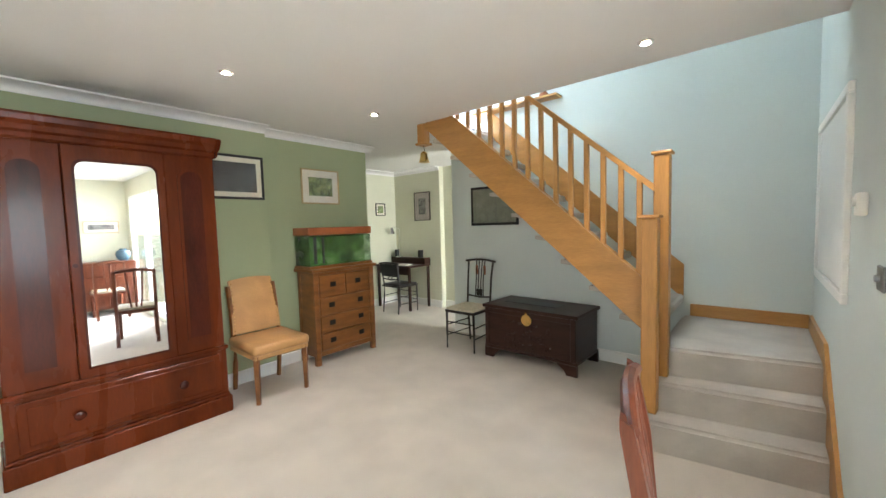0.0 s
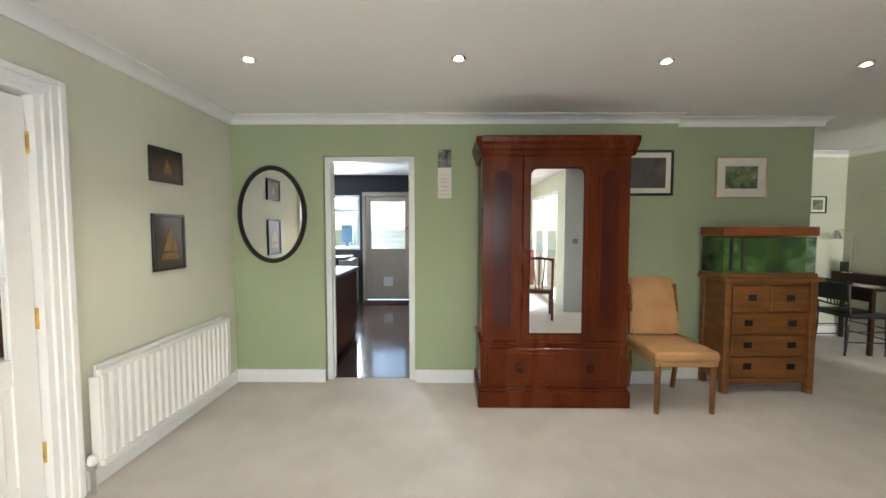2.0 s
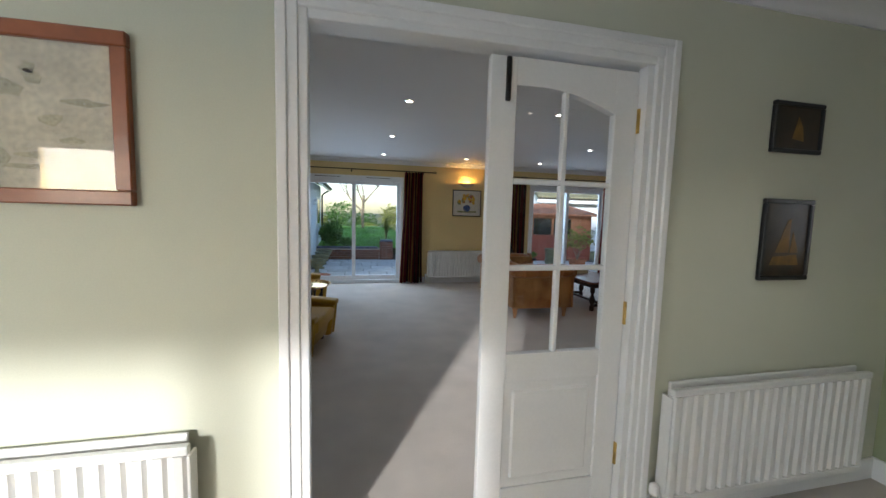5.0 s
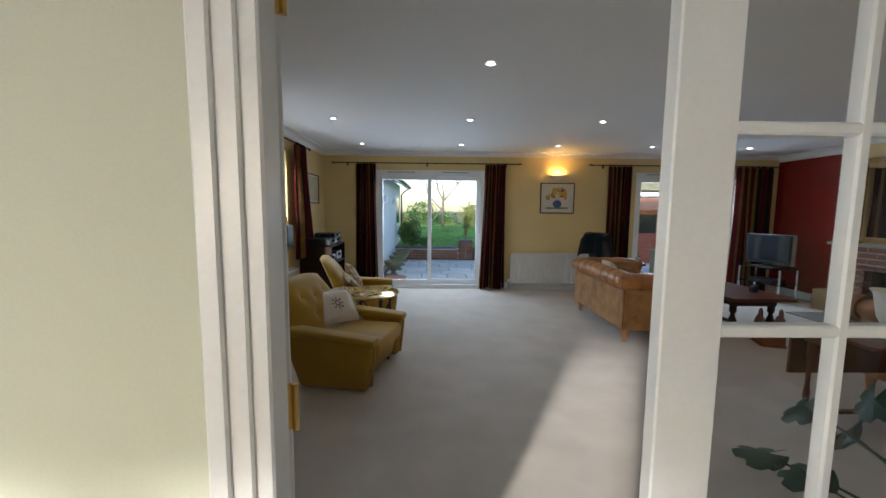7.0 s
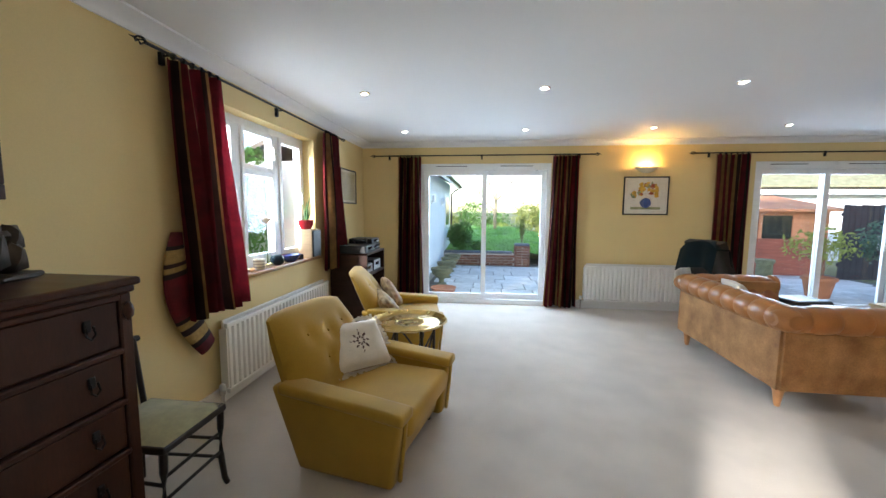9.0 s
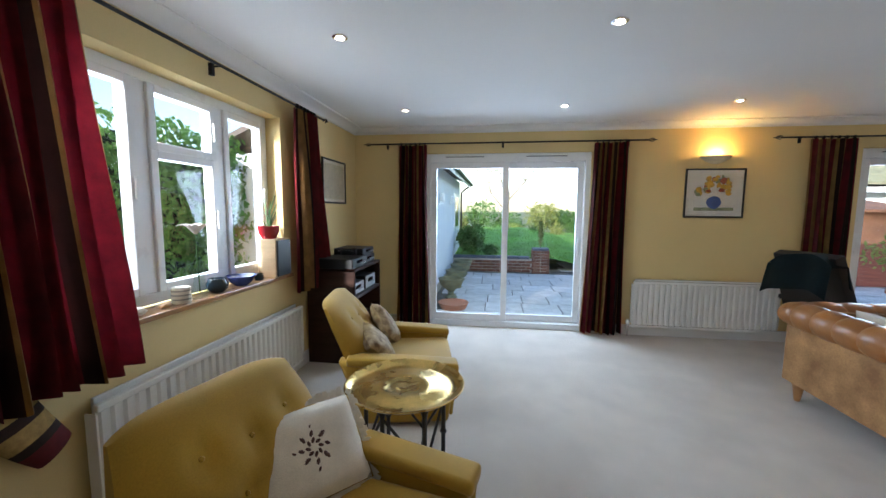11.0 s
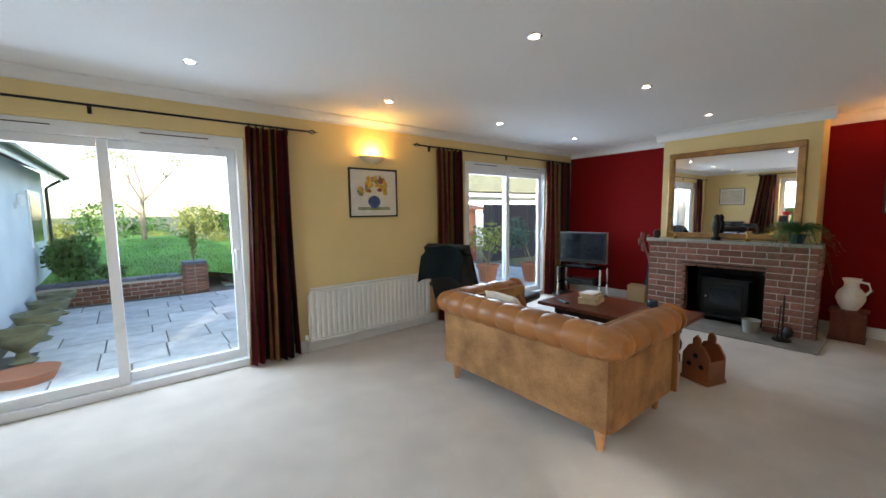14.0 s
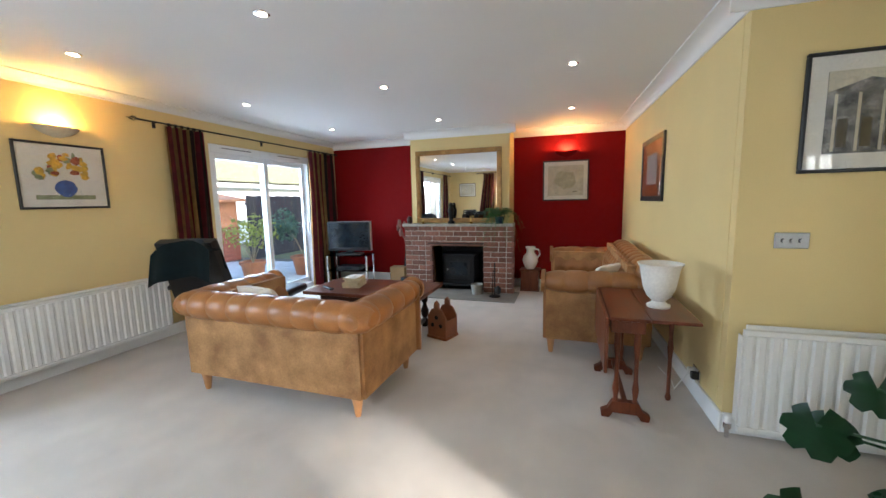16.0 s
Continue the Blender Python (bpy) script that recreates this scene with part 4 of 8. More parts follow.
# carved chest under the stairs
def coffer():
    t = thing("carved_chest", "dark carved wooden blanket chest with round brass lock plate", "chest", -1.68, 3.82, 0, -2)
    W, D = 0.505, 0.27
    part("box", cube(-W + 0.01, -D + 0.01, 0.12, W - 0.01, D - 0.01, 0.53, 0.004, 1), DARKOAK, t)
    part("lid", cube(-W - 0.015, -D - 0.015, 0.53, W + 0.015, D + 0.015, 0.565, 0.008, 2), DARKOAK, t)
    part("lid_panel", cube(-W + 0.12, -0.06, 0.565, W - 0.28, 0.12, 0.569), BLACK, t, "sunken black panel in the lid")
    part("base_rail", cube(-W, -D, 0.1, W, D, 0.13, 0.005, 1), DARKOAK, t)
    for sx in (-1, 1):
        for sy in (-1, 1):
            bm = bmesh.new()
            prism(bm, [(sx * W, 0.0), (sx * (W - 0.1), 0.0), (sx * (W - 0.12), 0.04), (sx * (W - 0.2), 0.1), (sx * W, 0.1)], "y", sy * D - (0.03 if sy > 0 else 0), sy * D + (0.03 if sy < 0 else 0))
            part("bracket_foot", bm, DARKOAK, t)
    for b in ((-W + 0.01, -D - 0.004, 0.13, -W + 0.06, -D + 0.012, 0.53), (W - 0.06, -D - 0.004, 0.13, W - 0.01, -D + 0.012, 0.53), (-W + 0.06, -D - 0.003, 0.48, W - 0.06, -D + 0.012, 0.53)):
        part("front_rail", cube(*b, 0.004, 1), DARKOAK, t)
    bm = bmesh.new()
    rnd = random.Random(8)
    for i in range(46):
        xx, zz = rnd.uniform(-0.26, 0.26), rnd.uniform(0.17, 0.42)
        bmesh.ops.create_icosphere(bm, subdivisions=1, radius=1, matrix=Matrix.LocRotScale((xx, -D + 0.006, zz), Euler((0, rnd.uniform(0, 3), 0)), (rnd.uniform(0.012, 0.035), 0.01, rnd.uniform(0.006, 0.014))))
    tagged(part("carving", bm, DARKOAK, t, smooth=True), "low relief carved landscape", kind="stuff")
    lk = part("lock_plate", rod((0.0, -D - 0.008, 0.455), (0.0, -D + 0.004, 0.455), 0.055, n=24), BRASS, t, "round dull brass lock plate")
    part("hasp", cube(-0.012, -D - 0.014, 0.42, 0.012, -D - 0.007, 0.54, 0.003, 1), BRASS, lk)


coffer()


def spindle_chair(x, y, rz, label, m, seat_m, h=0.98, w=0.38, inlay=True):
    t = thing("side_chair", label, "chair", x, y, 0, rz)
    hw = w / 2
    for sx in (-1, 1):
        part("front_leg", tube(bmesh.new(), [(sx * hw, -0.2, 0.0), (sx * hw, -0.2, 0.2), (sx * (hw - 0.005), -0.2, 0.43)], 0.010, 8, 0.014), m, t)
        part("rear_leg", tube(bmesh.new(), [(sx * (hw - 0.03), 0.21, 0.0), (sx * (hw - 0.035), 0.18, 0.3), (sx * (hw - 0.03), 0.17, 0.45), (sx * (hw - 0.025), 0.2, h - 0.2), (sx * (hw - 0.015), 0.235, h)], 0.012, 8), m, t)
        for z in (0.15, 0.27):
            part("stretcher", rod((sx * hw, -0.2, z), (sx * (hw - 0.03), 0.19, z), 0.007, n=8), m, t)
    for z in (0.19, 0.31):
        part("stretcher", rod((-hw, -0.2, z), (hw, -0.2, z), 0.007, n=8), m, t)
    part("seat_rail", cube(-hw - 0.012, -0.22, 0.42, hw + 0.012, 0.19, 0.45, 0.006, 1), m, t)
    bm = cube(-hw, -0.21, 0.445, hw, 0.175, 0.475, 0.012, 2)
    part("seat_pad", bm, seat_m, t, "woven fabric seat", smooth=True)
    part("top_rail", tube(bmesh.new(), [(-hw - 0.02, 0.225, h - 0.01), (-hw * 0.5, 0.24, h + 0.006), (0, 0.245, h + 0.01), (hw * 0.5, 0.24, h + 0.006), (hw + 0.02, 0.225, h - 0.01)], 0.013, 8), m, t)
    part("lower_rail", tube(bmesh.new(), [(-hw + 0.03, 0.185, 0.56), (0, 0.19, 0.545), (hw - 0.03, 0.185, 0.56)], 0.010, 8), m, t)
    for u in (-0.055, -0.02, 0.02, 0.055):
        part("splat", tube(bmesh.new(), [(u, 0.19, 0.55), (u * 0.9, 0.205, 0.75), (u * 1.1, 0.24, h)], 0.007, 6), m, t)
    if inlay:
        for u in (-0.055, 0.055):
            part("inlay", cube(u - 0.016, 0.222, h - 0.17, u + 0.016, 0.238, h - 0.06, 0.005, 1), CHERRY, t, "inlaid red brown panel")
        part("inlay", cube(-0.04, 0.185, 0.56, 0.04, 0.2, 0.64, 0.005, 1), m, t)
    return t


spindle_chair(-2.5, 3.73, 0, "slender black wooden chair with a cream seat", EBONY, CREAMSEAT)

# desk corner
desk = thing("writing_desk", "dark wooden writing desk in the far nook", "desk", -4.75, 4.85)
part("desktop", cube(-0.42, -0.28, 0.72, 0.42, 0.25, 0.75, 0.006, 1), DARKOAK, desk)
part("drawer_front", cube(-0.4, -0.27, 0.6, 0.4, -0.25, 0.72, 0.004, 1), DARKOAK, desk)
part("back_shelf", cube(-0.42, 0.1, 0.75, 0.42, 0.25, 0.86, 0.005, 1), DARKOAK, desk)
for sx in (-0.4, 0.36):
    for sy in (-0.26, 0.2):
        part("leg", cube(sx, sy, 0, sx + 0.04, sy + 0.04, 0.72, 0.004, 1), DARKOAK, desk)
dc = spindle_chair(-4.55, 4.55, 180, "black wooden desk chair with a solid back", EBONY, BLACK, 0.82, 0.42, False)
part("back_panel", cube(-0.2, 0.19, 0.6, 0.2, 0.215, 0.8, 0.01, 2), BLACK, dc)
lamp = thing("desk_lamp", "slim adjustable metal desk lamp on the desk", "lamp", -4.95, 4.95, 0.86)
part("base", lathe([(0.07, 0), (0.07, 0.015), (0.02, 0.03)], 16), CHROME, lamp)
part("arm", tube(bmesh.new(), [(0, 0, 0.02), (0.02, 0.0, 0.3), (0.05, -0.02, 0.5), (-0.08, -0.06, 0.54)], 0.008), CHROME, lamp)
sb = lathe([(0.02, 0.06), (0.03, 0.04), (0.06, -0.05), (0.055, -0.05)], 16, (-0.11, -0.07, 0.47))
part("shade", sb, CHROME, lamp, smooth=True)
for dx in (-0.3, 0.28):
    spk = thing("desk_speaker", "small black desktop speaker", "speaker", -4.75 + dx, 5.0, 0.86, 0, "pair of desktop speakers")
    part("cabinet", cube(-0.03, -0.04, 0, 0.03, 0.04, 0.13, 0.004, 1), BLACK, spk)
    part("cone", rod((0, -0.046, 0.05), (0, -0.039, 0.05), 0.022), IRON, spk)
lt = thing("laptop_papers", "pile of white papers on the desk", "papers", -4.6, 4.72, 0.75)
part("sheet_pile", cube(-0.11, -0.1, 0, 0.12, 0.09, 0.012, 0.002, 1), PAPER, lt)


# dining end of the hall
def dining_chair(x, y, rz):
    t = thing("dining_chair", "red brown carved wooden dining chair with a shaped back", "chair", x, y, 0, rz, "chairs round the dining table")
    for sx in (-1, 1):
        part("front_leg", rod((sx * 0.19, -0.21, 0), (sx * 0.19, -0.21, 0.43), 0.018, 0.024, 8), REDOAK, t)
        bm = bmesh.new()
        prism(bm, [(0.24, 0.0), (0.205, 0.22), (0.19, 0.45), (0.215, 0.74), (0.255, 0.94), (0.285, 0.96), (0.285, 0.93), (0.25, 0.72), (0.225, 0.45), (0.245, 0.22), (0.28, 0.0)], "x", sx * 0.2 - 0.019, sx * 0.2 + 0.019)
        part("back_post", bm, REDOAK, t)
    part("seat_frame", cube(-0.22, -0.23, 0.4, 0.22, 0.21, 0.44, 0.006, 1), REDOAK, t)
    part("seat_pad", cube(-0.2, -0.21, 0.44, 0.2, 0.18, 0.475, 0.012, 2), CREAMSEAT, t, smooth=True)
    part("crest_rail", tube(bmesh.new(), [(-0.21, 0.26, 0.93), (-0.1, 0.27, 0.955), (0, 0.275, 0.96), (0.1, 0.27, 0.955), (0.21, 0.26, 0.93)], 0.02, 8), REDOAK, t)
    for u in (-0.07, 0.0, 0.07):
        part("splat", tube(bmesh.new(), [(u * 0.7, 0.2, 0.48), (u, 0.225, 0.7), (u * 1.2, 0.265, 0.94)], 0.012, 6), REDOAK, t)
    return t


dining_chair(0.055, 1.40, 102)
dining_chair(2.25, 1.45, 90)
tb = thing("dining_table", "red brown wooden dining table", "table", 2.0, -0.9)
part("tabletop", cube(-0.75, -0.45, 0.72, 0.75, 0.45, 0.75, 0.008, 2), REDOAK, tb)
for sx in (-0.68, 0.68):
    for sy in (-0.38, 0.38):
        part("leg", rod((sx, sy, 0), (sx, sy, 0.72), 0.03, 0.04, 10), REDOAK, tb)
sd = thing("sideboard", "red brown wooden sideboard with drawers and doors", "sideboard", 2.74, 1.5)
part("body", cube(-0.24, -0.39, 0.1, 0.24, 0.39, 0.9, 0.004, 1), REDOAK, sd)
part("top", cube(-0.27, -0.39, 0.9, 0.24, 0.39, 0.93, 0.006, 1), REDOAK, sd)
for k in range(2):
    part("drawer", cube(-0.255, -0.37 + k * 0.375, 0.68, -0.239, -0.01 + k * 0.375, 0.88, 0.004, 1), REDOAK, sd)
    part("door", cube(-0.255, -0.37 + k * 0.375, 0.14, -0.239, -0.01 + k * 0.375, 0.66, 0.004, 1), REDOAK, sd)
for sx in (-0.22, 0.18):
    for sy in (-0.37, 0.33):
        part("leg", cube(sx, sy, 0, sx + 0.04, sy + 0.04, 0.1), REDOAK, sd)
BLUEPOT = mat("blue_grey_glaze", (0.08, 0.14, 0.18), 0.2, var=0.3, scale=8)
pot = thing("ginger_jar", "blue grey glazed jar on the sideboard", "vase", 2.7, 1.75, 0.93)
part("jar_body", lathe([(0.06, 0), (0.1, 0.06), (0.115, 0.12), (0.09, 0.18), (0.05, 0.2), (0.05, 0.22)], 18), BLUEPOT, pot, smooth=True)
picture(3.0, 1.52, 1.55, 0.5, 0.22, -90, "wide framed print on the dining wall", GOLDFRAME, 0.05, GREYART, mount_m=PAPER, fw=0.015)
# french windows of the dining end
def french_window(x, y, rz, half, label):
    fw = thing("window_french", label, "window", x, y, 0.05, rz)
    for y0, y1 in ((-half, -half + 0.06), (-0.05, 0.05), (half - 0.06, half)):
        part("stile", cube(-0.035, y0, 0, 0.035, y1, 2.05, 0.003, 1), UPVC, fw)
    for y0, y1 in ((-half + 0.06, -0.05), (0.05, half - 0.06)):
        for z0, z1 in ((0, 0.08), (1.99, 2.05)):
            part("rail", cube(-0.034, y0, z0, 0.034, y1, z1), UPVC, fw)
        p = part("pane", cube(-0.003, y0, 0.08, 0.003, y1, 1.99), GLASS, fw)
        p.visible_shadow = False


french_window(3.04, 0, 0, 1.1, "white french windows in the dining wall")
french_window(1.8, 1.94, 90, 1.0, "white french windows letting low sun in")


# recessed ceiling lights
def downlight(x, y, z=2.4):
    t = thing("downlight", "small lit recessed ceiling spotlight with chrome rim", "ceiling light", x, y, z, 0, "recessed ceiling spotlights")
    part("rim", lathe([(0.044, -0.001), (0.043, -0.005), (0.031, -0.007), (0.029, -0.002)], 20), CHROME, t)
    part("bulb", lathe([(0.024, -0.008), (0.020, -0.0105), (0.004, -0.0115)], 16), LAMPON, t, "glowing warm white bulb")
    return t


first = downlight(-2.45, -1.23)
for x, y in ((-2.45, 0.0), (-2.5, 1.23), (-2.55, 2.45), (-0.45, 2.64), (-0.45, 1.23), (-0.45, 0.0), (-0.45, -1.23),
             *((x, y) for y in (-4.08, -5.7, -7.28) for x in (0.25, -1.26, -2.74, -4.19, -5.7))):
    copy_thing(first, pose(x, y, 2.4))
copy_thing(first, pose(-5.4, -1.0, 2.45))
for x, y in ((-2.45, -1.23), (-2.45, 0.0), (-2.5, 1.23), (-2.55, 2.45), (-0.45, 2.64), (-1.26, -4.08), (-4.19, -4.08), (-1.26, -5.7), (-4.19, -5.7), (-2.74, -7.28), (-5.7, -7.28), (-5.7, -4.08)):
    spot_lamp(x, y, 2.383, 9 if y > -2 else 1.7)

# ---------------- lounge ----------------
MUSTARD = mat("mustard_velvet", (0.40, 0.235, 0.025), 0.75, var=0.14, scale=3, fine=200, fvar=0.1, bump=0.25, depth=0.001, sheen=0.2, spec=0.2)
LEATHER = mat("tan_hide", (0.33, 0.135, 0.038), 0.36, var=0.22, scale=4, fine=110, fvar=0.08, bump=0.3, depth=0.0012)
SUEDE = mat("worn_tan_suede", (0.30, 0.14, 0.046), 0.75, var=0.28, scale=6, fine=90, fvar=0.15, bump=0.25, depth=0.001, col2=(0.45, 0.24, 0.09))
TUFT = mat("buttoned_tan_leather", (0.27, 0.115, 0.035), 0.45, var=0.2, scale=5, fine=110, bump=0.3, depth=0.001)
PALEOAK = mat("pale_turned_oak", (0.45, 0.22, 0.09), 0.4, var=0.2, scale=4, fine=40)
MAROON = mat("maroon_curtain", (0.15, 0.009, 0.016), 0.6, var=0.3, scale=12, fine=200, bump=0.3)
GOLDCL = mat("gold_curtain_stripe", (0.36, 0.21, 0.07), 0.6, var=0.25, scale=12, fine=200, bump=0.3)
BROWNCL = mat("dark_brown_curtain_stripe", (0.03, 0.010, 0.008), 0.6, var=0.25, scale=12, fine=200, bump=0.3)
for m in (MAROON, GOLDCL, BROWNCL):
    thin(m, 0.35, 1.5)
LINEN = mat("cream_linen", (0.72, 0.64, 0.52), 0.9, var=0.08, scale=12, fine=220, bump=0.4, sheen=0.2)
BROCADE = mat("faded_brocade", (0.28, 0.16, 0.06), 0.8, var=0.45, scale=22, fine=140, col2=(0.50, 0.37, 0.20), bump=0.3)
EMBROID = mat("brown_embroidery", (0.09, 0.04, 0.03), 0.8)
NAVY = mat("dark_teal_throw", (0.004, 0.010, 0.012), 0.95, var=0.3, scale=8, fine=160, bump=0.5, spec=0.2)
ALABASTER = mat("white_alabaster", (0.80, 0.77, 0.70), 0.4, var=0.04, scale=6)
BRICK = vary(mat("red_brown_brick", (0.20, 0.085, 0.055), 0.85, var=0.3, scale=18, fine=90, fvar=0.2, bump=0.5, depth=0.003), 0.3)
MORTAR = mat("pale_mortar", (0.50, 0.44, 0.38), 0.95, var=0.1, scale=20, fine=120, bump=0.5)
STONE = mat("grey_stone", (0.33, 0.31, 0.27), 0.75, var=0.15, scale=8, fine=60, bump=0.3)
SOOTSHADE = mat("sooty_black_and_shade", (0.008, 0.007, 0.007), 0.9, var=0.3)
FERN = mat("fern_green", (0.05, 0.13, 0.025), 0.55, var=0.35, scale=9, fine=60)
LEAF = mat("monstera_green", (0.010, 0.055, 0.016), 0.3, var=0.35, scale=8, fine=60, bump=0.1)
SCREEN = mat("television_screen", (0.010, 0.014, 0.018), 0.12, var=0.1, bump=0.0)
SILVER = mat("silver_plastic", (0.45, 0.45, 0.46), 0.35, metal=0.4)
PINKDRY = mat("dried_pink_stems", (0.22, 0.10, 0.085), 0.9, var=0.3, scale=12)
UPLITE = mat("cream_plaster_shade", (0.66, 0.58, 0.42), 0.8)
AMBER = emitter("amber_bulb", (1.0, 0.55, 0.12), 9)
BLUEGLZ = mat("blue_glazed_ceramic", (0.03, 0.05, 0.22), 0.15, var=0.3, scale=10)
DARKGLZ = mat("dark_teal_ceramic", (0.02, 0.035, 0.05), 0.2, var=0.3, scale=10)
REDPOT = mat("red_ceramic", (0.35, 0.015, 0.02), 0.25, var=0.1)
PALEWOOD = mat("pale_speaker_veneer", (0.58, 0.40, 0.22), 0.5, var=0.12, scale=3, fine=40, stretch=(1, 1, 6))
SILLWOOD = mat("varnished_sill", (0.34, 0.17, 0.06), 0.3, var=0.2, scale=4, fine=40, stretch=(6, 1, 6), coat=0.3)
BOOKP = mat("book_pages", (0.62, 0.52, 0.33), 0.8, var=0.15, scale=20)
WOOLG = mat("stocking_gold_knit", (0.38, 0.24, 0.08), 0.95, var=0.2, scale=40, fine=200, bump=0.6)


def patio_door(x0, x1, label):
    t = thing("patio_door", label, "door", 0, -8.2, 0, 0, "sliding patio doors")
    part("outer_side", cube(x0, -0.06, 0.0, x0 + 0.06, 0.06, 2.10, 0.004, 1), UPVC, t)
    part("outer_side", cube(x1 - 0.06, -0.06, 0.0, x1, 0.06, 2.10, 0.004, 1), UPVC, t)
    part("head", cube(x0 + 0.06, -0.06, 2.0, x1 - 0.06, 0.06, 2.10, 0.004, 1), UPVC, t)
    part("threshold", cube(x0 + 0.06, -0.08, 0.0, x1 - 0.06, 0.07, 0.07, 0.004, 1), UPVC, t)
    for k in range(2):
        v = part("trickle_vent", cube(x0 + 0.25 + k * 0.95, 0.06, 2.05, x0 + 0.75 + k * 0.95, 0.072, 2.07, 0.003, 1), UPVC, t)
        part("vent_slot", cube(x0 + 0.27 + k * 0.95, 0.071, 2.056, x0 + 0.73 + k * 0.95, 0.0735, 2.064), BLACK, v)
    xm = (x0 + x1) / 2
    for a, b, y in ((x0 + 0.06, xm + 0.035, -0.03), (xm - 0.035, x1 - 0.06, 0.02)):
        s = part("sash", cube(a, y - 0.02, 0.07, a + 0.07, y + 0.02, 2.0, 0.004, 1), UPVC, t)
        part("sash_stile", cube(b - 0.07, y - 0.02, 0.07, b, y + 0.02, 2.0, 0.004, 1), UPVC, s)
        part("sash_rail", cube(a + 0.07, y - 0.02, 0.07, b - 0.07, y + 0.02, 0.15, 0.004, 1), UPVC, s)
        part("sash_rail", cube(a + 0.07, y - 0.02, 1.93, b - 0.07, y + 0.02, 2.0, 0.004, 1), UPVC, s)
        p = part("pane", cube(a + 0.07, y - 0.003, 0.15, b - 0.07, y + 0.003, 1.93), GLASS, t)
        p.visible_shadow = False
    part("handle", cube(x0 + 0.09, 0.03, 0.9, x0 + 0.115, 0.06, 1.1, 0.006, 2), UPVC, t)
    return t


patio_door(-1.72, 0.2, "white framed sliding patio door to the terrace")
patio_door(-6.28, -4.4, "white framed sliding patio door with shed view")


def curtain(x, y, rz, top_w, bot_w, shift, z0, z1, seed, label, folds=7, out=0.0):
    """Gathered striped curtain; local x along the rod, y out of the wall; origin at the rod's height 0."""
    t = thing("curtain", label, "curtain", x, y, 0, rz, "striped curtains")
    rnd = random.Random(seed)
    pat = [0, 2, 1, 2, 0, 0, 1, 2, 0, 0, 1]
    n, m = folds * 8, 14
    off = [rnd.uniform(-0.25, 0.25) for _ in range(folds + 1)]
    me_b = bmesh.new()

    def fn(u, v):
        w = top_w + (bot_w - top_w) * v
        ph = u * folds * 2 * math.pi + off[min(folds, int(u * folds))] * v
        amp = 0.028 + 0.022 * v
        return (-w / 2 + w * u + shift * v + 0.012 * math.sin(ph * 0.5 + 3 * v), amp * math.sin(ph) + 0.01 * math.sin(5 * v + 7 * u) - out * v ** 1.5, z1 + (z0 - z1) * v + 0.012 * math.sin(9 * u + seed) * v)
    g = [[me_b.verts.new(fn(i / n, j / m)) for j in range(m + 1)] for i in range(n + 1)]
    for i in range(n):
        k = pat[int(i * 22 / n) % len(pat)]
        for j in range(m):
            f = me_b.faces.new((g[i][j], g[i + 1][j], g[i + 1][j + 1], g[i][j + 1]))
            f.material_index = k
    bmesh.ops.solidify(me_b, geom=me_b.faces[:], thickness=0.003)
    part("cloth", me_b, [MAROON, GOLDCL, BROWNCL], t, smooth=True)
    for k in range(6):
        u = -top_w / 2 + top_w * (k + 0.5) / 6
        rb = bmesh.new()
        bmesh.ops.create_cone(rb, cap_ends=True, segments=10, radius1=0.019, radius2=0.019, depth=0.008, matrix=Matrix.Translation((u, 0, z1 + 0.015)) @ Matrix.Rotation(radians(90), 4, "Y"))
        part("ring", rb, IRON, t)
    return t


def curtain_rod(x0, y0, x1, y1, z, wall_dir, label):
    t = thing("curtain_rod", label, "curtain rod", 0, 0, 0, 0, "black iron curtain rods")
    part("rod", rod((x0, y0, z), (x1, y1, z), 0.009, n=10), IRON, t)
    d = Vector((x1 - x0, y1 - y0, 0)).normalized()
    for p, s in ((Vector((x0, y0, z)), -1), (Vector((x1, y1, z)), 1)):
        bm = bmesh.new()
        q = (d * s).to_track_quat("Z", "Y")
        for k in range(4):
            pts = [p + q @ Vector((0.02 * math.sin(math.pi * w / 6) * math.cos(k * 1.57 + w * 0.5), 0.02 * math.sin(math.pi * w / 6) * math.sin(k * 1.57 + w * 0.5), 0.07 * w / 6)) for w in range(7)]
            tube(bm, pts, 0.004, 5)
        tube(bm, [p + d * s * 0.068, p + d * s * 0.1], 0.006, 6, 0.001)
        part("finial", bm, IRON, t, "twisted basket finial", smooth=True)
    w = Vector((*wall_dir, 0))
    for f in (0.06, 0.5, 0.94):
        p = Vector((x0, y0, z)).lerp(Vector((x1, y1, z)), f)
        bm = tube(bmesh.new(), [p, p + w * 0.06], 0.006)
        e = p + w * 0.066
        bx(bm, e.x - 0.012, e.y - 0.012, z - 0.05, e.x + 0.012, e.y + 0.012, z + 0.02)
        part("bracket", bm, IRON, t)
    return t


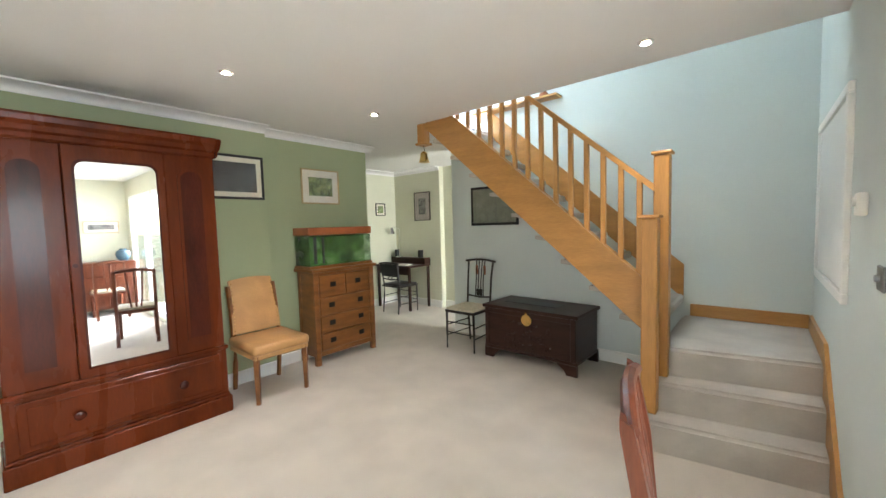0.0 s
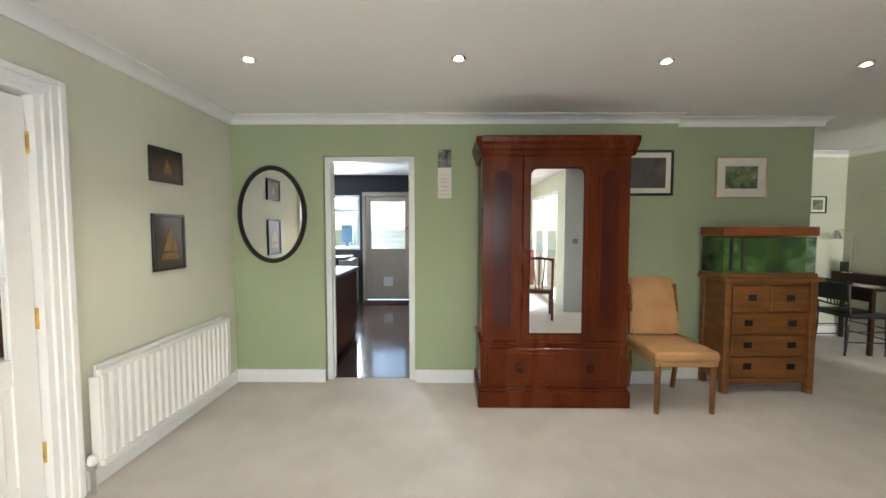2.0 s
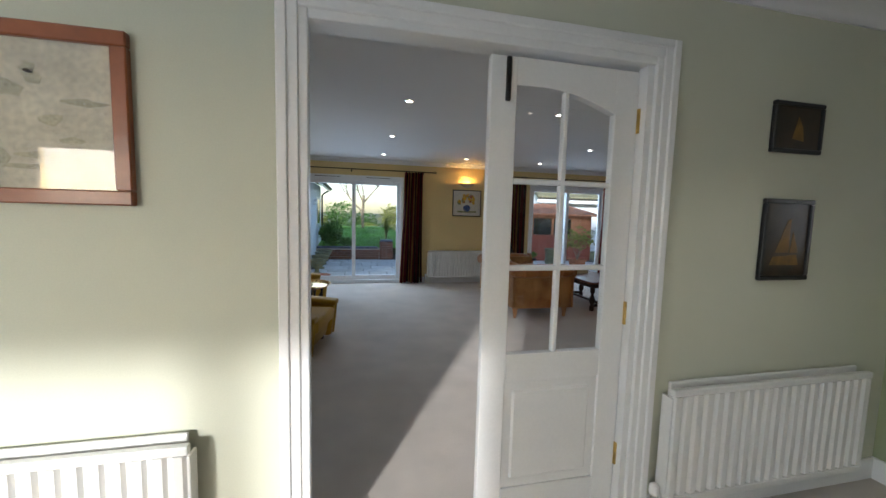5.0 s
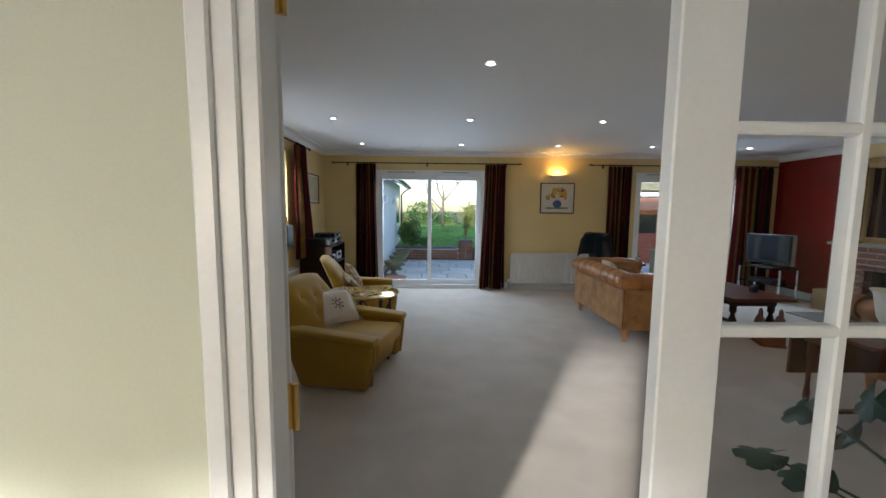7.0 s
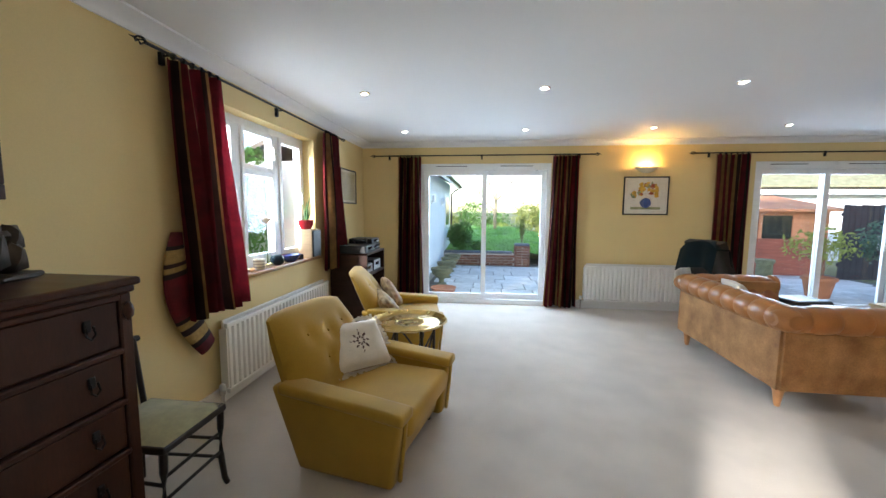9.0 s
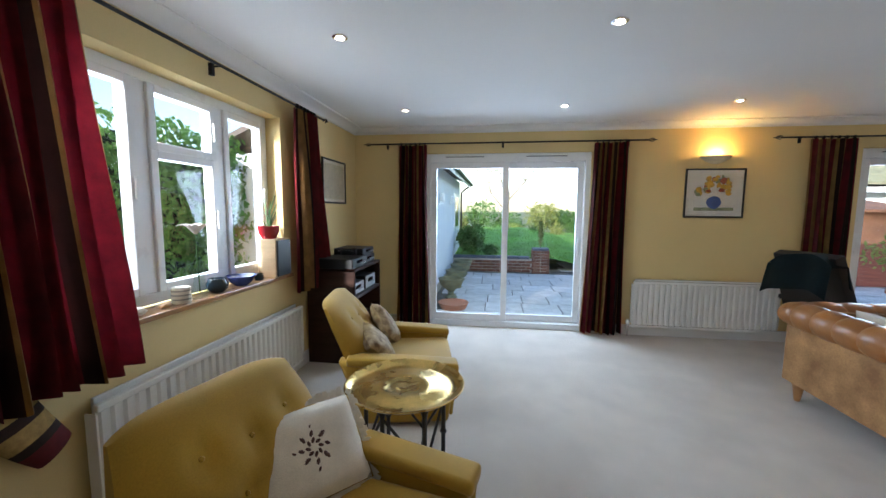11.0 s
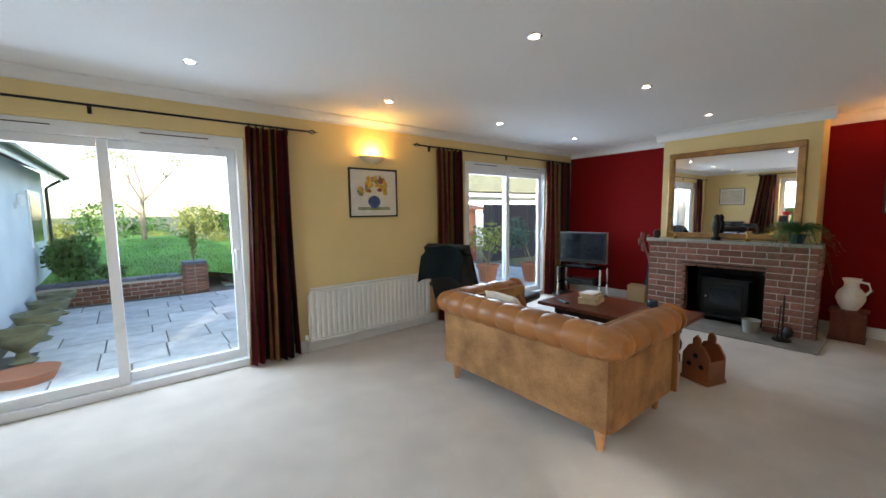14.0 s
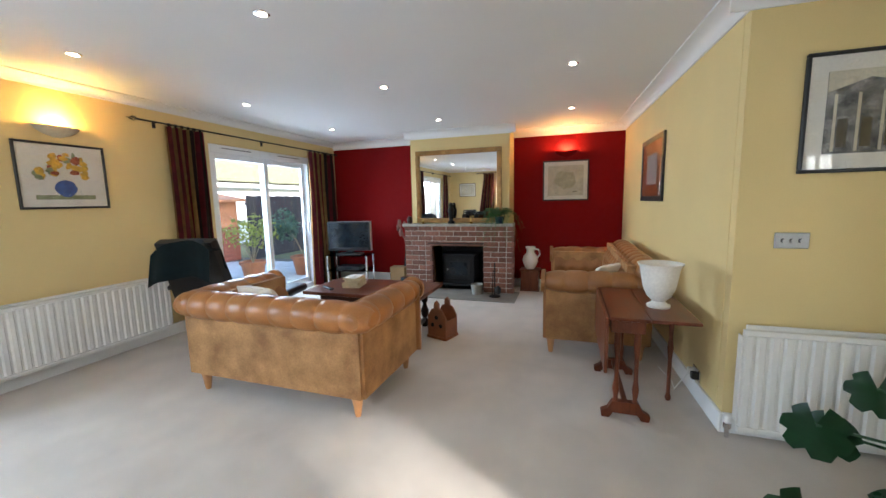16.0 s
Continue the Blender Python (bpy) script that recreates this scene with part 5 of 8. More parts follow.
curtain_rod(0.85, -8.03, -2.28, -8.03, 2.205, (0, -1), "black iron curtain rod over the terrace door")
curtain_rod(-3.60, -8.03, -6.84, -8.03, 2.205, (0, -1), "black iron curtain rod over the second patio door")
curtain_rod(0.98, -4.33, 0.98, -7.03, 2.265, (1, 0), "black iron curtain rod with twisted finials over the window")
curtain(0.34, -8.03, 0, 0.34, 0.42, 0.0, 0.02, 2.185, 1, "floor length maroon and gold striped curtain, drawn open")
curtain(-1.9, -8.03, 0, 0.36, 0.46, 0.03, 0.02, 2.185, 2, "floor length maroon and gold striped curtain, drawn open")
curtain(-4.08, -8.03, 0, 0.42, 0.42, 0.0, 0.02, 2.185, 3, "floor length maroon and gold striped curtain, drawn open")
curtain(-6.45, -8.03, 0, 0.66, 0.7, 0.0, 0.02, 2.185, 4, "floor length dark striped curtain beside the television")
curtain(0.975, -4.67, -90, 0.42, 0.48, 0.09, 0.72, 2.245, 5, "sill length maroon and gold striped curtain", 6, 0.02)
curtain(0.97, -6.67, -90, 0.34, 0.56, 0.10, 0.72, 2.245, 6, "sill length striped curtain catching the sun", 5)

# side window
win = thing("window_lounge", "white three-light window with a small top vent", "window", 1.24, 0, 0)
for b in ((-6.45, -6.39, 0.9, 2.15), (-4.84, -4.78, 0.9, 2.15), (-5.95, -5.87, 0.96, 2.09), (-5.38, -5.30, 0.96, 2.09)):
    part("frame_upright", cube(-0.035, b[0], b[2], 0.035, b[1], b[3], 0.004, 1), UPVC, win)
for z0, z1 in ((0.9, 0.96), (2.09, 2.15)):
    part("frame_rail", cube(-0.034, -6.39, z0, 0.034, -4.84, z1, 0.004, 1), UPVC, win)
for y0, y1, z0, z1, nm in ((-6.39, -5.95, 0.96, 2.09, "casement"), (-5.87, -5.38, 1.74, 2.09, "top_vent"), (-5.87, -5.38, 0.96, 1.74, "fixed_light"), (-5.30, -4.84, 0.96, 2.09, "casement")):
    s = 0.045
    c = part(nm, cube(-0.05, y0, z0, 0.02, y0 + s, z1, 0.004, 1), UPVC, win)
    part("sash_side", cube(-0.05, y1 - s, z0, 0.02, y1, z1, 0.004, 1), UPVC, c)
    part("sash_rail", cube(-0.049, y0 + s, z0, 0.02, y1 - s, z0 + s, 0.004, 1), UPVC, c)
    part("sash_rail", cube(-0.049, y0 + s, z1 - s, 0.02, y1 - s, z1, 0.004, 1), UPVC, c)
    p = part("pane", cube(-0.012, y0 + s, z0 + s, -0.006, y1 - s, z1 - s), GLASS, win)
    p.visible_shadow = False
    hb = cube(-0.066, y0 + s * 0.3, (z0 + z1) / 2 - 0.06, -0.05, y0 + s * 0.7, (z0 + z1) / 2 + 0.06, 0.004, 1)
    part("handle", hb, UPVC, c)
struct("window_sill", cube(1.03, -6.5, 0.865, 1.205, -4.73, 0.895, 0.006, 2), SILLWOOD, "varnished wooden window board")


def stand(name, label, cat, x, y, z, prof, m, n=20, sub="body"):
    t = thing(name, label, cat, x, y, z)
    part(sub, lathe(prof, n), m, t, smooth=True)
    return t


Z0 = 0.895
stand("bowl", "blue glazed bowl on the window board", "bowl", 1.1, -5.93, Z0, [(0.04, 0), (0.075, 0.03), (0.095, 0.065), (0.1, 0.07), (0.088, 0.062), (0.03, 0.02)], BLUEGLZ)
stand("round_pot", "dark teal round pot on the window board", "pot", 1.1, -5.70, Z0, [(0.035, 0), (0.06, 0.025), (0.065, 0.055), (0.05, 0.09), (0.045, 0.09), (0.05, 0.06)], DARKGLZ)
can = stand("lidded_tin", "white striped ceramic pot on the window board", "pot", 1.1, -5.42, Z0, [(0.045, 0), (0.048, 0.01), (0.048, 0.085), (0.044, 0.09)], LINEN)
for k in range(3):
    part("stripe", lathe([(0.0486, 0.02 + 0.024 * k), (0.0486, 0.028 + 0.024 * k)], 20), STONE, can)
GLASSV = clear_glass("clear_vase_glass", (0.9, 0.95, 0.93))
va = stand("glass_vase", "slim clear glass vase with white lily", "vase", 1.12, -5.58, Z0, [(0.04, 0), (0.045, 0.02), (0.03, 0.1), (0.016, 0.2), (0.02, 0.24)], GLASSV)
part("stem", tube(bmesh.new(), [(0, 0, 0.03), (0.005, 0, 0.2), (-0.01, 0.02, 0.38)], 0.004), FERN, va)
for k in range(6):
    a = k * math.pi / 3
    bm = sheet(lambda u, v: (-0.01 + math.cos(a) * 0.1 * v + math.sin(a) * (u - 0.5) * 0.05 * math.sin(math.pi * min(1, v + 0.1)), 0.02 + math.sin(a) * 0.1 * v - math.cos(a) * (u - 0.5) * 0.05 * math.sin(math.pi * min(1, v + 0.1)), 0.38 + 0.06 * math.sin(2.2 * v)), 3, 6, 0.002)
    part("petal", bm, LINEN, va, smooth=True)
for k, (yy, s) in enumerate(((-5.14, 0.035), (-5.30, 0.028))):
    sh = thing("sea_shell", "small pale sea shell on the window board", "shell", 1.09, yy, Z0 + s * 0.55, 0, "shells on the window board")
    part("shell", blob(bmesh.new(), s, s * 1.2, s * 0.6, lump=0.4, freq=3, sub=2), LINEN if k == 0 else TAN, sh, smooth=True)
stand("tea_light", "small glass tea light holder on the sill", "candle holder", 1.1, -6.13, Z0, [(0.03, 0), (0.033, 0.04), (0.03, 0.05), (0.026, 0.05), (0.026, 0.01)], DARKGLZ)
sp = thing("bookshelf_speaker", "pale wood bookshelf speaker on the window board", "speaker", 1.09, -6.32, Z0, 0)
part("cabinet", cube(-0.075, -0.1, 0, 0.075, 0.1, 0.3, 0.004, 1), PALEWOOD, sp)
part("grille", cube(-0.09, -0.092, 0.01, -0.074, 0.092, 0.29, 0.006, 2), BLACK, sp, "black cloth grille")
op = stand("plant_pot", "red pot with a leggy green plant on the speaker", "plant", 1.11, -6.29, Z0 + 0.3, [(0.05, 0), (0.075, 0.05), (0.08, 0.1), (0.07, 0.1), (0.065, 0.06)], REDPOT, sub="pot")
rnd = random.Random(2)
for k in range(8):
    a, h = rnd.uniform(0, 6.28), rnd.uniform(0.15, 0.34)
    part("stem", tube(bmesh.new(), [(0, 0, 0.06), (0.02 * math.cos(a), 0.02 * math.sin(a), h * 0.6), (0.045 * math.cos(a), 0.09 * math.sin(a), h)], 0.007, 5, 0.003), FERN, op)

# hanging knitted stocking
st = thing("christmas_stocking", "maroon and gold striped knitted stocking hung on the wall", "stocking", 1.045, -4.52, 0.48)
path = [(0.0, 0.0), (0.06, 0.05), (0.13, 0.14), (0.15, 0.3), (0.11, 0.5), (0.05, 0.68), (0.02, 0.78)]


def stocking_piece(v0, v1, m):
    def fn(u, v):
        w = v0 + (v1 - v0) * v
        z = 0.78 * w
        c = -0.20 * (1 - w) ** 2.2 + 0.05 * math.sin(math.pi * w)
        r = 0.085 * math.sin(math.pi * min(1, 0.12 + 0.86 * w)) ** 0.6 + 0.012
        a = 2 * math.pi * u
        return (0.03 * math.sin(a), c + r * math.cos(a), z + 0.04 * math.cos(a) * (1 - w) * -1)
    part("knit_band", sheet(fn, 14, 4), m, st, smooth=True)


for v0, v1, m in ((0.0, 0.08, MAROON), (0.08, 0.12, BROWNCL), (0.12, 0.2, WOOLG), (0.2, 0.25, BROWNCL), (0.25, 0.3, WOOLG), (0.3, 0.33, BROWNCL), (0.33, 0.66, MAROON), (0.66, 0.7, BROWNCL), (0.7, 0.74, WOOLG), (0.74, 0.77, BROWNCL), (0.77, 0.87, WOOLG), (0.87, 0.9, BROWNCL), (0.9, 1.0, MAROON)):
    stocking_piece(v0, v1, m)

picture(1.08, -7.45, 1.72, 0.58, 0.46, -90, "framed certificate with dense small writing", BLACK, 0.03, MAPART, mount_m=PAPER, fw=0.018)
radiator(1.08, -5.70, 0.09, 1.72, 0.51, -90, "long white ribbed radiator below the window")
radiator(-2.96, -8.1, 0.11, 1.5, 0.54, 180, "white ribbed radiator below the flower picture")
radiator(-3.40, -2.62, 0.055, 1.12, 0.59, 90, "white ribbed radiator on the wall return")

YELPAINT = mat("yellow_flower_paint", (0.62, 0.36, 0.04), 0.7, var=0.3, scale=30)
ORPAINT = mat("russet_flower_paint", (0.35, 0.08, 0.03), 0.7, var=0.3, scale=30)
BLPAINT = mat("blue_vase_paint", (0.05, 0.10, 0.30), 0.6, var=0.3, scale=20)
GRPAINT = mat("grey_green_leaf_paint", (0.25, 0.27, 0.14), 0.7, var=0.3, scale=20)
t, p, iw, ih = picture(-3.01, -8.1, 1.632, 0.605, 0.535, 180, "still life of yellow flowers in a blue vase", BLACK, 0.012, PAPER, fw=0.018)
daub(t, "painted_vase", ell(0.0, -0.1, 0.075, 0.07, 16, 0.1, 2), BLPAINT)
daub(t, "painted_table", [(-0.2, -0.19), (0.2, -0.19), (0.2, -0.155), (-0.2, -0.155)], GRPAINT, -0.0142)
rnd = random.Random(11)
for k in range(46):
    a, r = rnd.uniform(-0.35, math.pi + 0.35), rnd.uniform(0.2, 1.0) ** 0.7
    daub(t, "painted_flower", ell(0.19 * r * math.cos(a), 0.03 + 0.15 * r * math.sin(a), rnd.uniform(0.016, 0.036), rnd.uniform(0.015, 0.032), 9, 0.6, k), rnd.choice([YELPAINT, YELPAINT, YELPAINT, ORPAINT, GRPAINT]), -0.0146 - 0.00006 * k)
t, p, iw, ih = picture(-6.93, -4.14, 1.625, 0.65, 0.59, 90, "framed antique county map on the red wall", BROWNART, 0.055, MAPART, mount_m=PAPER, fw=0.02)
daub(t, "county_outline", ell(0.0, 0.01, 0.15, 0.13, 22, 0.35, 4), MAPLAND)
daub(t, "map_scale", [(0.1, -0.17), (0.16, -0.17), (0.16, -0.155), (0.1, -0.155)], MAPINK)
t, p, iw, ih = picture(-5.28, -3.2925, 1.635, 0.86, 0.63, 2.0, "red toned print in a dark frame", BLACK, 0.0, CHERRY, fw=0.05)
daub(t, "printed_panel", [(-0.2, -0.15), (0.2, -0.15), (0.2, 0.15), (-0.2, 0.15)], PINKMOUNT)
t, p, iw, ih = picture(-3.40, -2.565, 1.755, 0.84, 0.58, 90, "sepia drawing of an ornate building facade, white mount", BLACK, 0.075, GREYART, mount_m=PAPER, fw=0.018)
rnd = random.Random(3)
SEPIA = mat("sepia_wash", (0.10, 0.08, 0.04), 0.7, var=0.4, scale=25)
for k in range(7):
    xx = -iw + 0.03 + k * (2 * iw - 0.06) / 6.5
    daub(t, "drawn_column", [(xx, -ih + 0.01), (xx + 0.012, -ih + 0.01), (xx + 0.012, ih * 0.45), (xx, ih * 0.45)], MAPART)
daub(t, "drawn_sky", [(-iw, ih * 0.5), (-iw * 0.5, ih * 0.8), (0, ih * 0.6), (iw * 0.6, ih * 0.85), (iw, ih * 0.6), (iw, ih), (-iw, ih)], MAPART)
for k in range(6):
    xx = -iw + 0.05 + k * (2 * iw - 0.06) / 6.5
    daub(t, "drawn_window", [(xx, -ih + 0.03), (xx + 0.04, -ih + 0.03), (xx + 0.04, -0.03), (xx, -0.03)], SEPIA)
pk = picture(1.08, -3.46, 1.72, 0.54, 0.58, -90, "dark oil picture in a carved frame above the tall chest", DARKOAK, 0.0, BROWNART, fw=0.06)
socket(-3.40, -2.975, 1.12, 90, 0.15, "brushed steel triple dimmer switch", STEEL, 3)
so = thing("wall_socket", "double wall socket with plugs above the skirting", "socket", -3.79, -3.239, 0.17)
part("plate", cube(-0.07, -0.01, -0.04, 0.07, 0, 0.04, 0.003, 1), CHROME, so)
for u in (-0.035, 0.035):
    part("plug", cube(u - 0.022, -0.05, -0.025, u + 0.022, -0.01, 0.025, 0.008, 2), BLACK if u > 0 else GLOSS, so)
part("cable", tube(bmesh.new(), [(-0.035, -0.05, -0.02), (-0.05, -0.12, -0.15), (-0.2, -0.1, -0.164), (-0.45, -0.14, -0.164)], 0.004), GLOSS, so)


def uplighter(x, y, z, rz, label, m, lit, col, power):
    t = thing("wall_uplighter", label, "wall light", x, y, z, rz, "half-bowl wall uplighters")
    prof = [(0.02, -0.085), (0.09, -0.06), (0.14, -0.025), (0.16, 0.0), (0.15, 0.0), (0.13, -0.02), (0.08, -0.05), (0.02, -0.075)]
    bm = bmesh.new()
    n = 16
    rings = [[bm.verts.new((r * math.cos(math.pi + math.pi * i / n), 0.62 * r * math.sin(math.pi + math.pi * i / n), zz)) for i in range(n + 1)] for r, zz in prof]
    for a, b in zip(rings, rings[1:]):
        for i in range(n):
            bm.faces.new((a[i], a[i + 1], b[i + 1], b[i]))
    bmesh.ops.recalc_face_normals(bm, faces=bm.faces)
    part("bowl", bm, m, t, smooth=True)
    part("bulb", rod((-0.05, -0.045, -0.012), (0.05, -0.045, -0.012), 0.012, n=10), lit, t, "glowing tube bulb")
    q = t.matrix_basis @ Vector((0, -0.07, 0.02))
    glow_lamp(q.x, q.y, q.z, power, col)


uplighter(-3.0, -8.1, 2.03, 180, "cream half-bowl uplighter glowing amber", UPLITE, AMBER, (1.0, 0.56, 0.16), 2.3)
uplighter(-6.93, -4.14, 2.05, 90, "red half-bowl uplighter glowing on the red wall", RED, AMBER, (1.0, 0.5, 0.16), 2.8)


# armchairs
def armchair(x, y, rz, label):
    """Front towards local -y."""
    t = thing("armchair", label, "armchair", x, y, 0, rz, "pair of velvet armchairs")
    w = 0.37
    bm = cube(-w + 0.02, -0.36, 0.03, w - 0.02, 0.24, 0.25, 0.03, 3)
    for v in bm.verts:
        k = (v.co.z - 0.03) / 0.27
        v.co.y += 0.06 * (1 - k) * (1 if v.co.y < 0 else -0.2)
    part("base", bm, MUSTARD, t, smooth=True)
    for s in (-1, 1):
        bm = bmesh.new()
        prism(bm, [(-0.39, 0.40), (-0.395, 0.33), (-0.35, 0.02), (0.22, 0.02), (0.40, 0.46), (0.30, 0.45), (-0.2, 0.42)], "x", s * w - 0.055, s * w + 0.055)
        bmesh.ops.bevel(bm, geom=bm.edges[:], offset=0.03, segments=3, affect="EDGES", profile=0.6)
        part("arm", bm, MUSTARD, t, smooth=True)
        bm = bmesh.new()
        prism(bm, [(-0.42, 0.365), (-0.42, 0.425), (-0.2, 0.445), (0.34, 0.485), (0.34, 0.425), (-0.2, 0.385)], "x", s * w - 0.07, s * w + 0.07)
        bmesh.ops.bevel(bm, geom=bm.edges[:], offset=0.024, segments=3, affect="EDGES", profile=0.6)
        part("arm_pad", bm, MUSTARD, t, smooth=True)
        part("arm_piping", tube(bmesh.new(), [(s * w, -0.405, 0.37), (s * w, -0.395, 0.25), (s * w, -0.372, 0.05)], 0.012, 6), MUSTARD, t)
    bm = cube(-w + 0.06, -0.41, 0.23, w - 0.06, 0.25, 0.36, 0.04, 4)
    for v in bm.verts:
        if v.co.z > 0.31:
            v.co.z += 0.03 * (1 - (v.co.x / 0.32) ** 2) * max(0, 1 - ((v.co.y + 0.07) / 0.33) ** 2)
    part("seat_cushion", bm, MUSTARD, t, smooth=True)
    btn = [(-0.17, 0.67), (0.0, 0.65), (0.17, 0.67), (-0.09, 0.52), (0.09, 0.52)]

    def back(u, v, front):
        hw = (0.40 - 0.05 * v) * (1 - 0.12 * max(0, v - 0.75) * 4 * 0.5)
        xx = hw * (2 * u - 1)
        zz = 0.26 + 0.55 * v - 0.03 * (2 * u - 1) ** 4 * v
        th = (0.09 + 0.05 * math.sin(math.pi * min(1, v))) * (1 - 0.75 * abs(2 * u - 1) ** 5) * (1 - 0.8 * v ** 8)
        yy = 0.25 + 0.24 * v
        if front:
            d = sum(0.03 * math.exp(-((xx - bx_) ** 2 + (zz - bz_) ** 2) / 0.0016) for bx_, bz_ in btn)
            return (xx, yy - th + d, zz)
        return (xx, yy + 0.05 * (1 - 0.75 * abs(2 * u - 1) ** 5), zz)
    bm = bmesh.new()
    nu, nv = 24, 18
    F, B = ([[bm.verts.new(back(i / nu, j / nv, f)) for j in range(nv + 1)] for i in range(nu + 1)] for f in (True, False))
    for i in range(nu):
        for j in range(nv):
            bm.faces.new((F[i][j], F[i][j + 1], F[i + 1][j + 1], F[i + 1][j]))
            bm.faces.new((B[i][j], B[i + 1][j], B[i + 1][j + 1], B[i][j + 1]))
    for i in range(nu):
        bm.faces.new((F[i][nv], B[i][nv], B[i + 1][nv], F[i + 1][nv]))
        bm.faces.new((F[i][0], F[i + 1][0], B[i + 1][0], B[i][0]))
    for j in range(nv):
        bm.faces.new((F[0][j], B[0][j], B[0][j + 1], F[0][j + 1]))
        bm.faces.new((F[nu][j], F[nu][j + 1], B[nu][j + 1], B[nu][j]))
    bmesh.ops.recalc_face_normals(bm, faces=bm.faces)
    bk = part("backrest", bm, MUSTARD, t, "buttoned velvet backrest", smooth=True)
    for xx, zz in btn:
        v = (zz - 0.26) / 0.55
        p = back((xx / (0.40 - 0.05 * v) + 1) / 2, v, True)
        bm = bmesh.new()
        bmesh.ops.create_icosphere(bm, subdivisions=1, radius=0.011, matrix=Matrix.Translation((xx, p[1] - 0.004, zz)))
        part("button", bm, MUSTARD, bk)
    for sx in (-0.28, 0.28):
        for sy in (-0.27, 0.14):
            part("foot", rod((sx, sy, 0), (sx, sy, 0.05), 0.018), EBONY, t)
    t.matrix_basis = t.matrix_basis @ Matrix.Diagonal((1.02, 0.96, 0.99, 1))
    return t


def cushion(x, y, z, w, h, rz, lean, m, label, fringe=False, motif=False, roll=0):
    """A pillow standing on its edge, face towards local -y, leaning back by lean degrees."""
    t = thing("cushion", label, "cushion", x, y, z, rz)
    t.matrix_basis = pose(x, y, z, 0, 0, rz) @ pose(0, 0, 0, -lean, roll, 0)

    def fn(s):
        def g(u, v):
            a, b = 2 * u - 1, 2 * v - 1
            pin = 1 - 0.06 * (a * a) * (b * b)
            sag = 1 - 0.07 * (1 - a * a) * abs(b) - 0.0
            th = 0.065 * ((1 - a ** 4) * (1 - b ** 4)) ** 0.6
            return (w / 2 * a * pin * (1 - 0.05 * (1 - b * b)), s * th + 0.006 * noise.noise(Vector((a * 3, b * 3, s))), h / 2 * b * pin * sag + h / 2)
        return g
    bm = bmesh.new()
    sheet(fn(-1), 16, 16, bm=bm)
    sheet(fn(1), 16, 16, bm=bm)
    bmesh.ops.remove_doubles(bm, verts=bm.verts, dist=0.003)
    bmesh.ops.recalc_face_normals(bm, faces=bm.faces)
    part("cover", bm, m, t, smooth=True)
    if fringe:
        fb = bmesh.new()
        r = random.Random(4)
        for k in range(88):
            q = k / 22
            e, f = int(q), q - int(q)
            a, b = [(f * 2 - 1, -1), (1, f * 2 - 1), (1 - 2 * f, 1), (-1, 1 - 2 * f)][e]
            px, pz = w / 2 * a * 0.97, h / 2 * b * 0.95 + h / 2
            dx, dz = (a if abs(a) == 1 else 0) * 0.03, (b if abs(b) == 1 else 0) * 0.03
            p0 = Vector((px, 0, pz))
            p1 = p0 + Vector((dx + r.uniform(-0.012, 0.012), r.uniform(-0.012, 0.012), dz + r.uniform(-0.012, 0.012)))
            sd = Vector((dz, 0, -dx)).normalized() * 0.014
            vs = [fb.verts.new(c) for c in (p0 - sd, p0 + sd, p1 + sd * 0.8, p1 - sd * 0.8)]
            fb.faces.new(vs)
        bmesh.ops.solidify(fb, geom=fb.faces[:], thickness=0.003)
        part("fringe", fb, m, t)
    if motif:
        mb = bmesh.new()
        for k in range(8):
            a = k * math.pi / 4
            for r_, s_ in ((0.025, 0.012), (0.05, 0.014), (0.075 if k % 2 == 0 else 0.06, 0.012)):
                cx, cz = r_ * math.cos(a), h / 2 + r_ * math.sin(a)
                bmesh.ops.create_icosphere(mb, subdivisions=1, radius=1, matrix=Matrix.LocRotScale((cx, -0.066 + 0.10 * r_ * r_ * 8, cz), Euler((0, -a + 0.5, 0)), (s_, 0.004, s_ * 0.55)))
        part("embroidery", mb, EMBROID, t, "brown embroidered floral motif")
    return t


armchair(-0.13, -4.62, -101.5, "mustard velvet armchair with a buttoned back and cream cushion")
armchair(0.055, -6.27, -78, "faded mustard velvet armchair beside the brass tray table")
cushion(-0.05, -4.735, 0.37, 0.46, 0.36, -128, 42, LINEN, "cream fringed cushion with embroidered flower motif", True, True, 4)
cushion(0.12, -6.40, 0.37, 0.4, 0.34, -88, 35, BROCADE, "faded gold brocade cushion", roll=28)
cushion(0.10, -6.16, 0.37, 0.36, 0.3, -58, 45, BROCADE, "crumpled patterned cushion on the armchair seat", roll=-12)


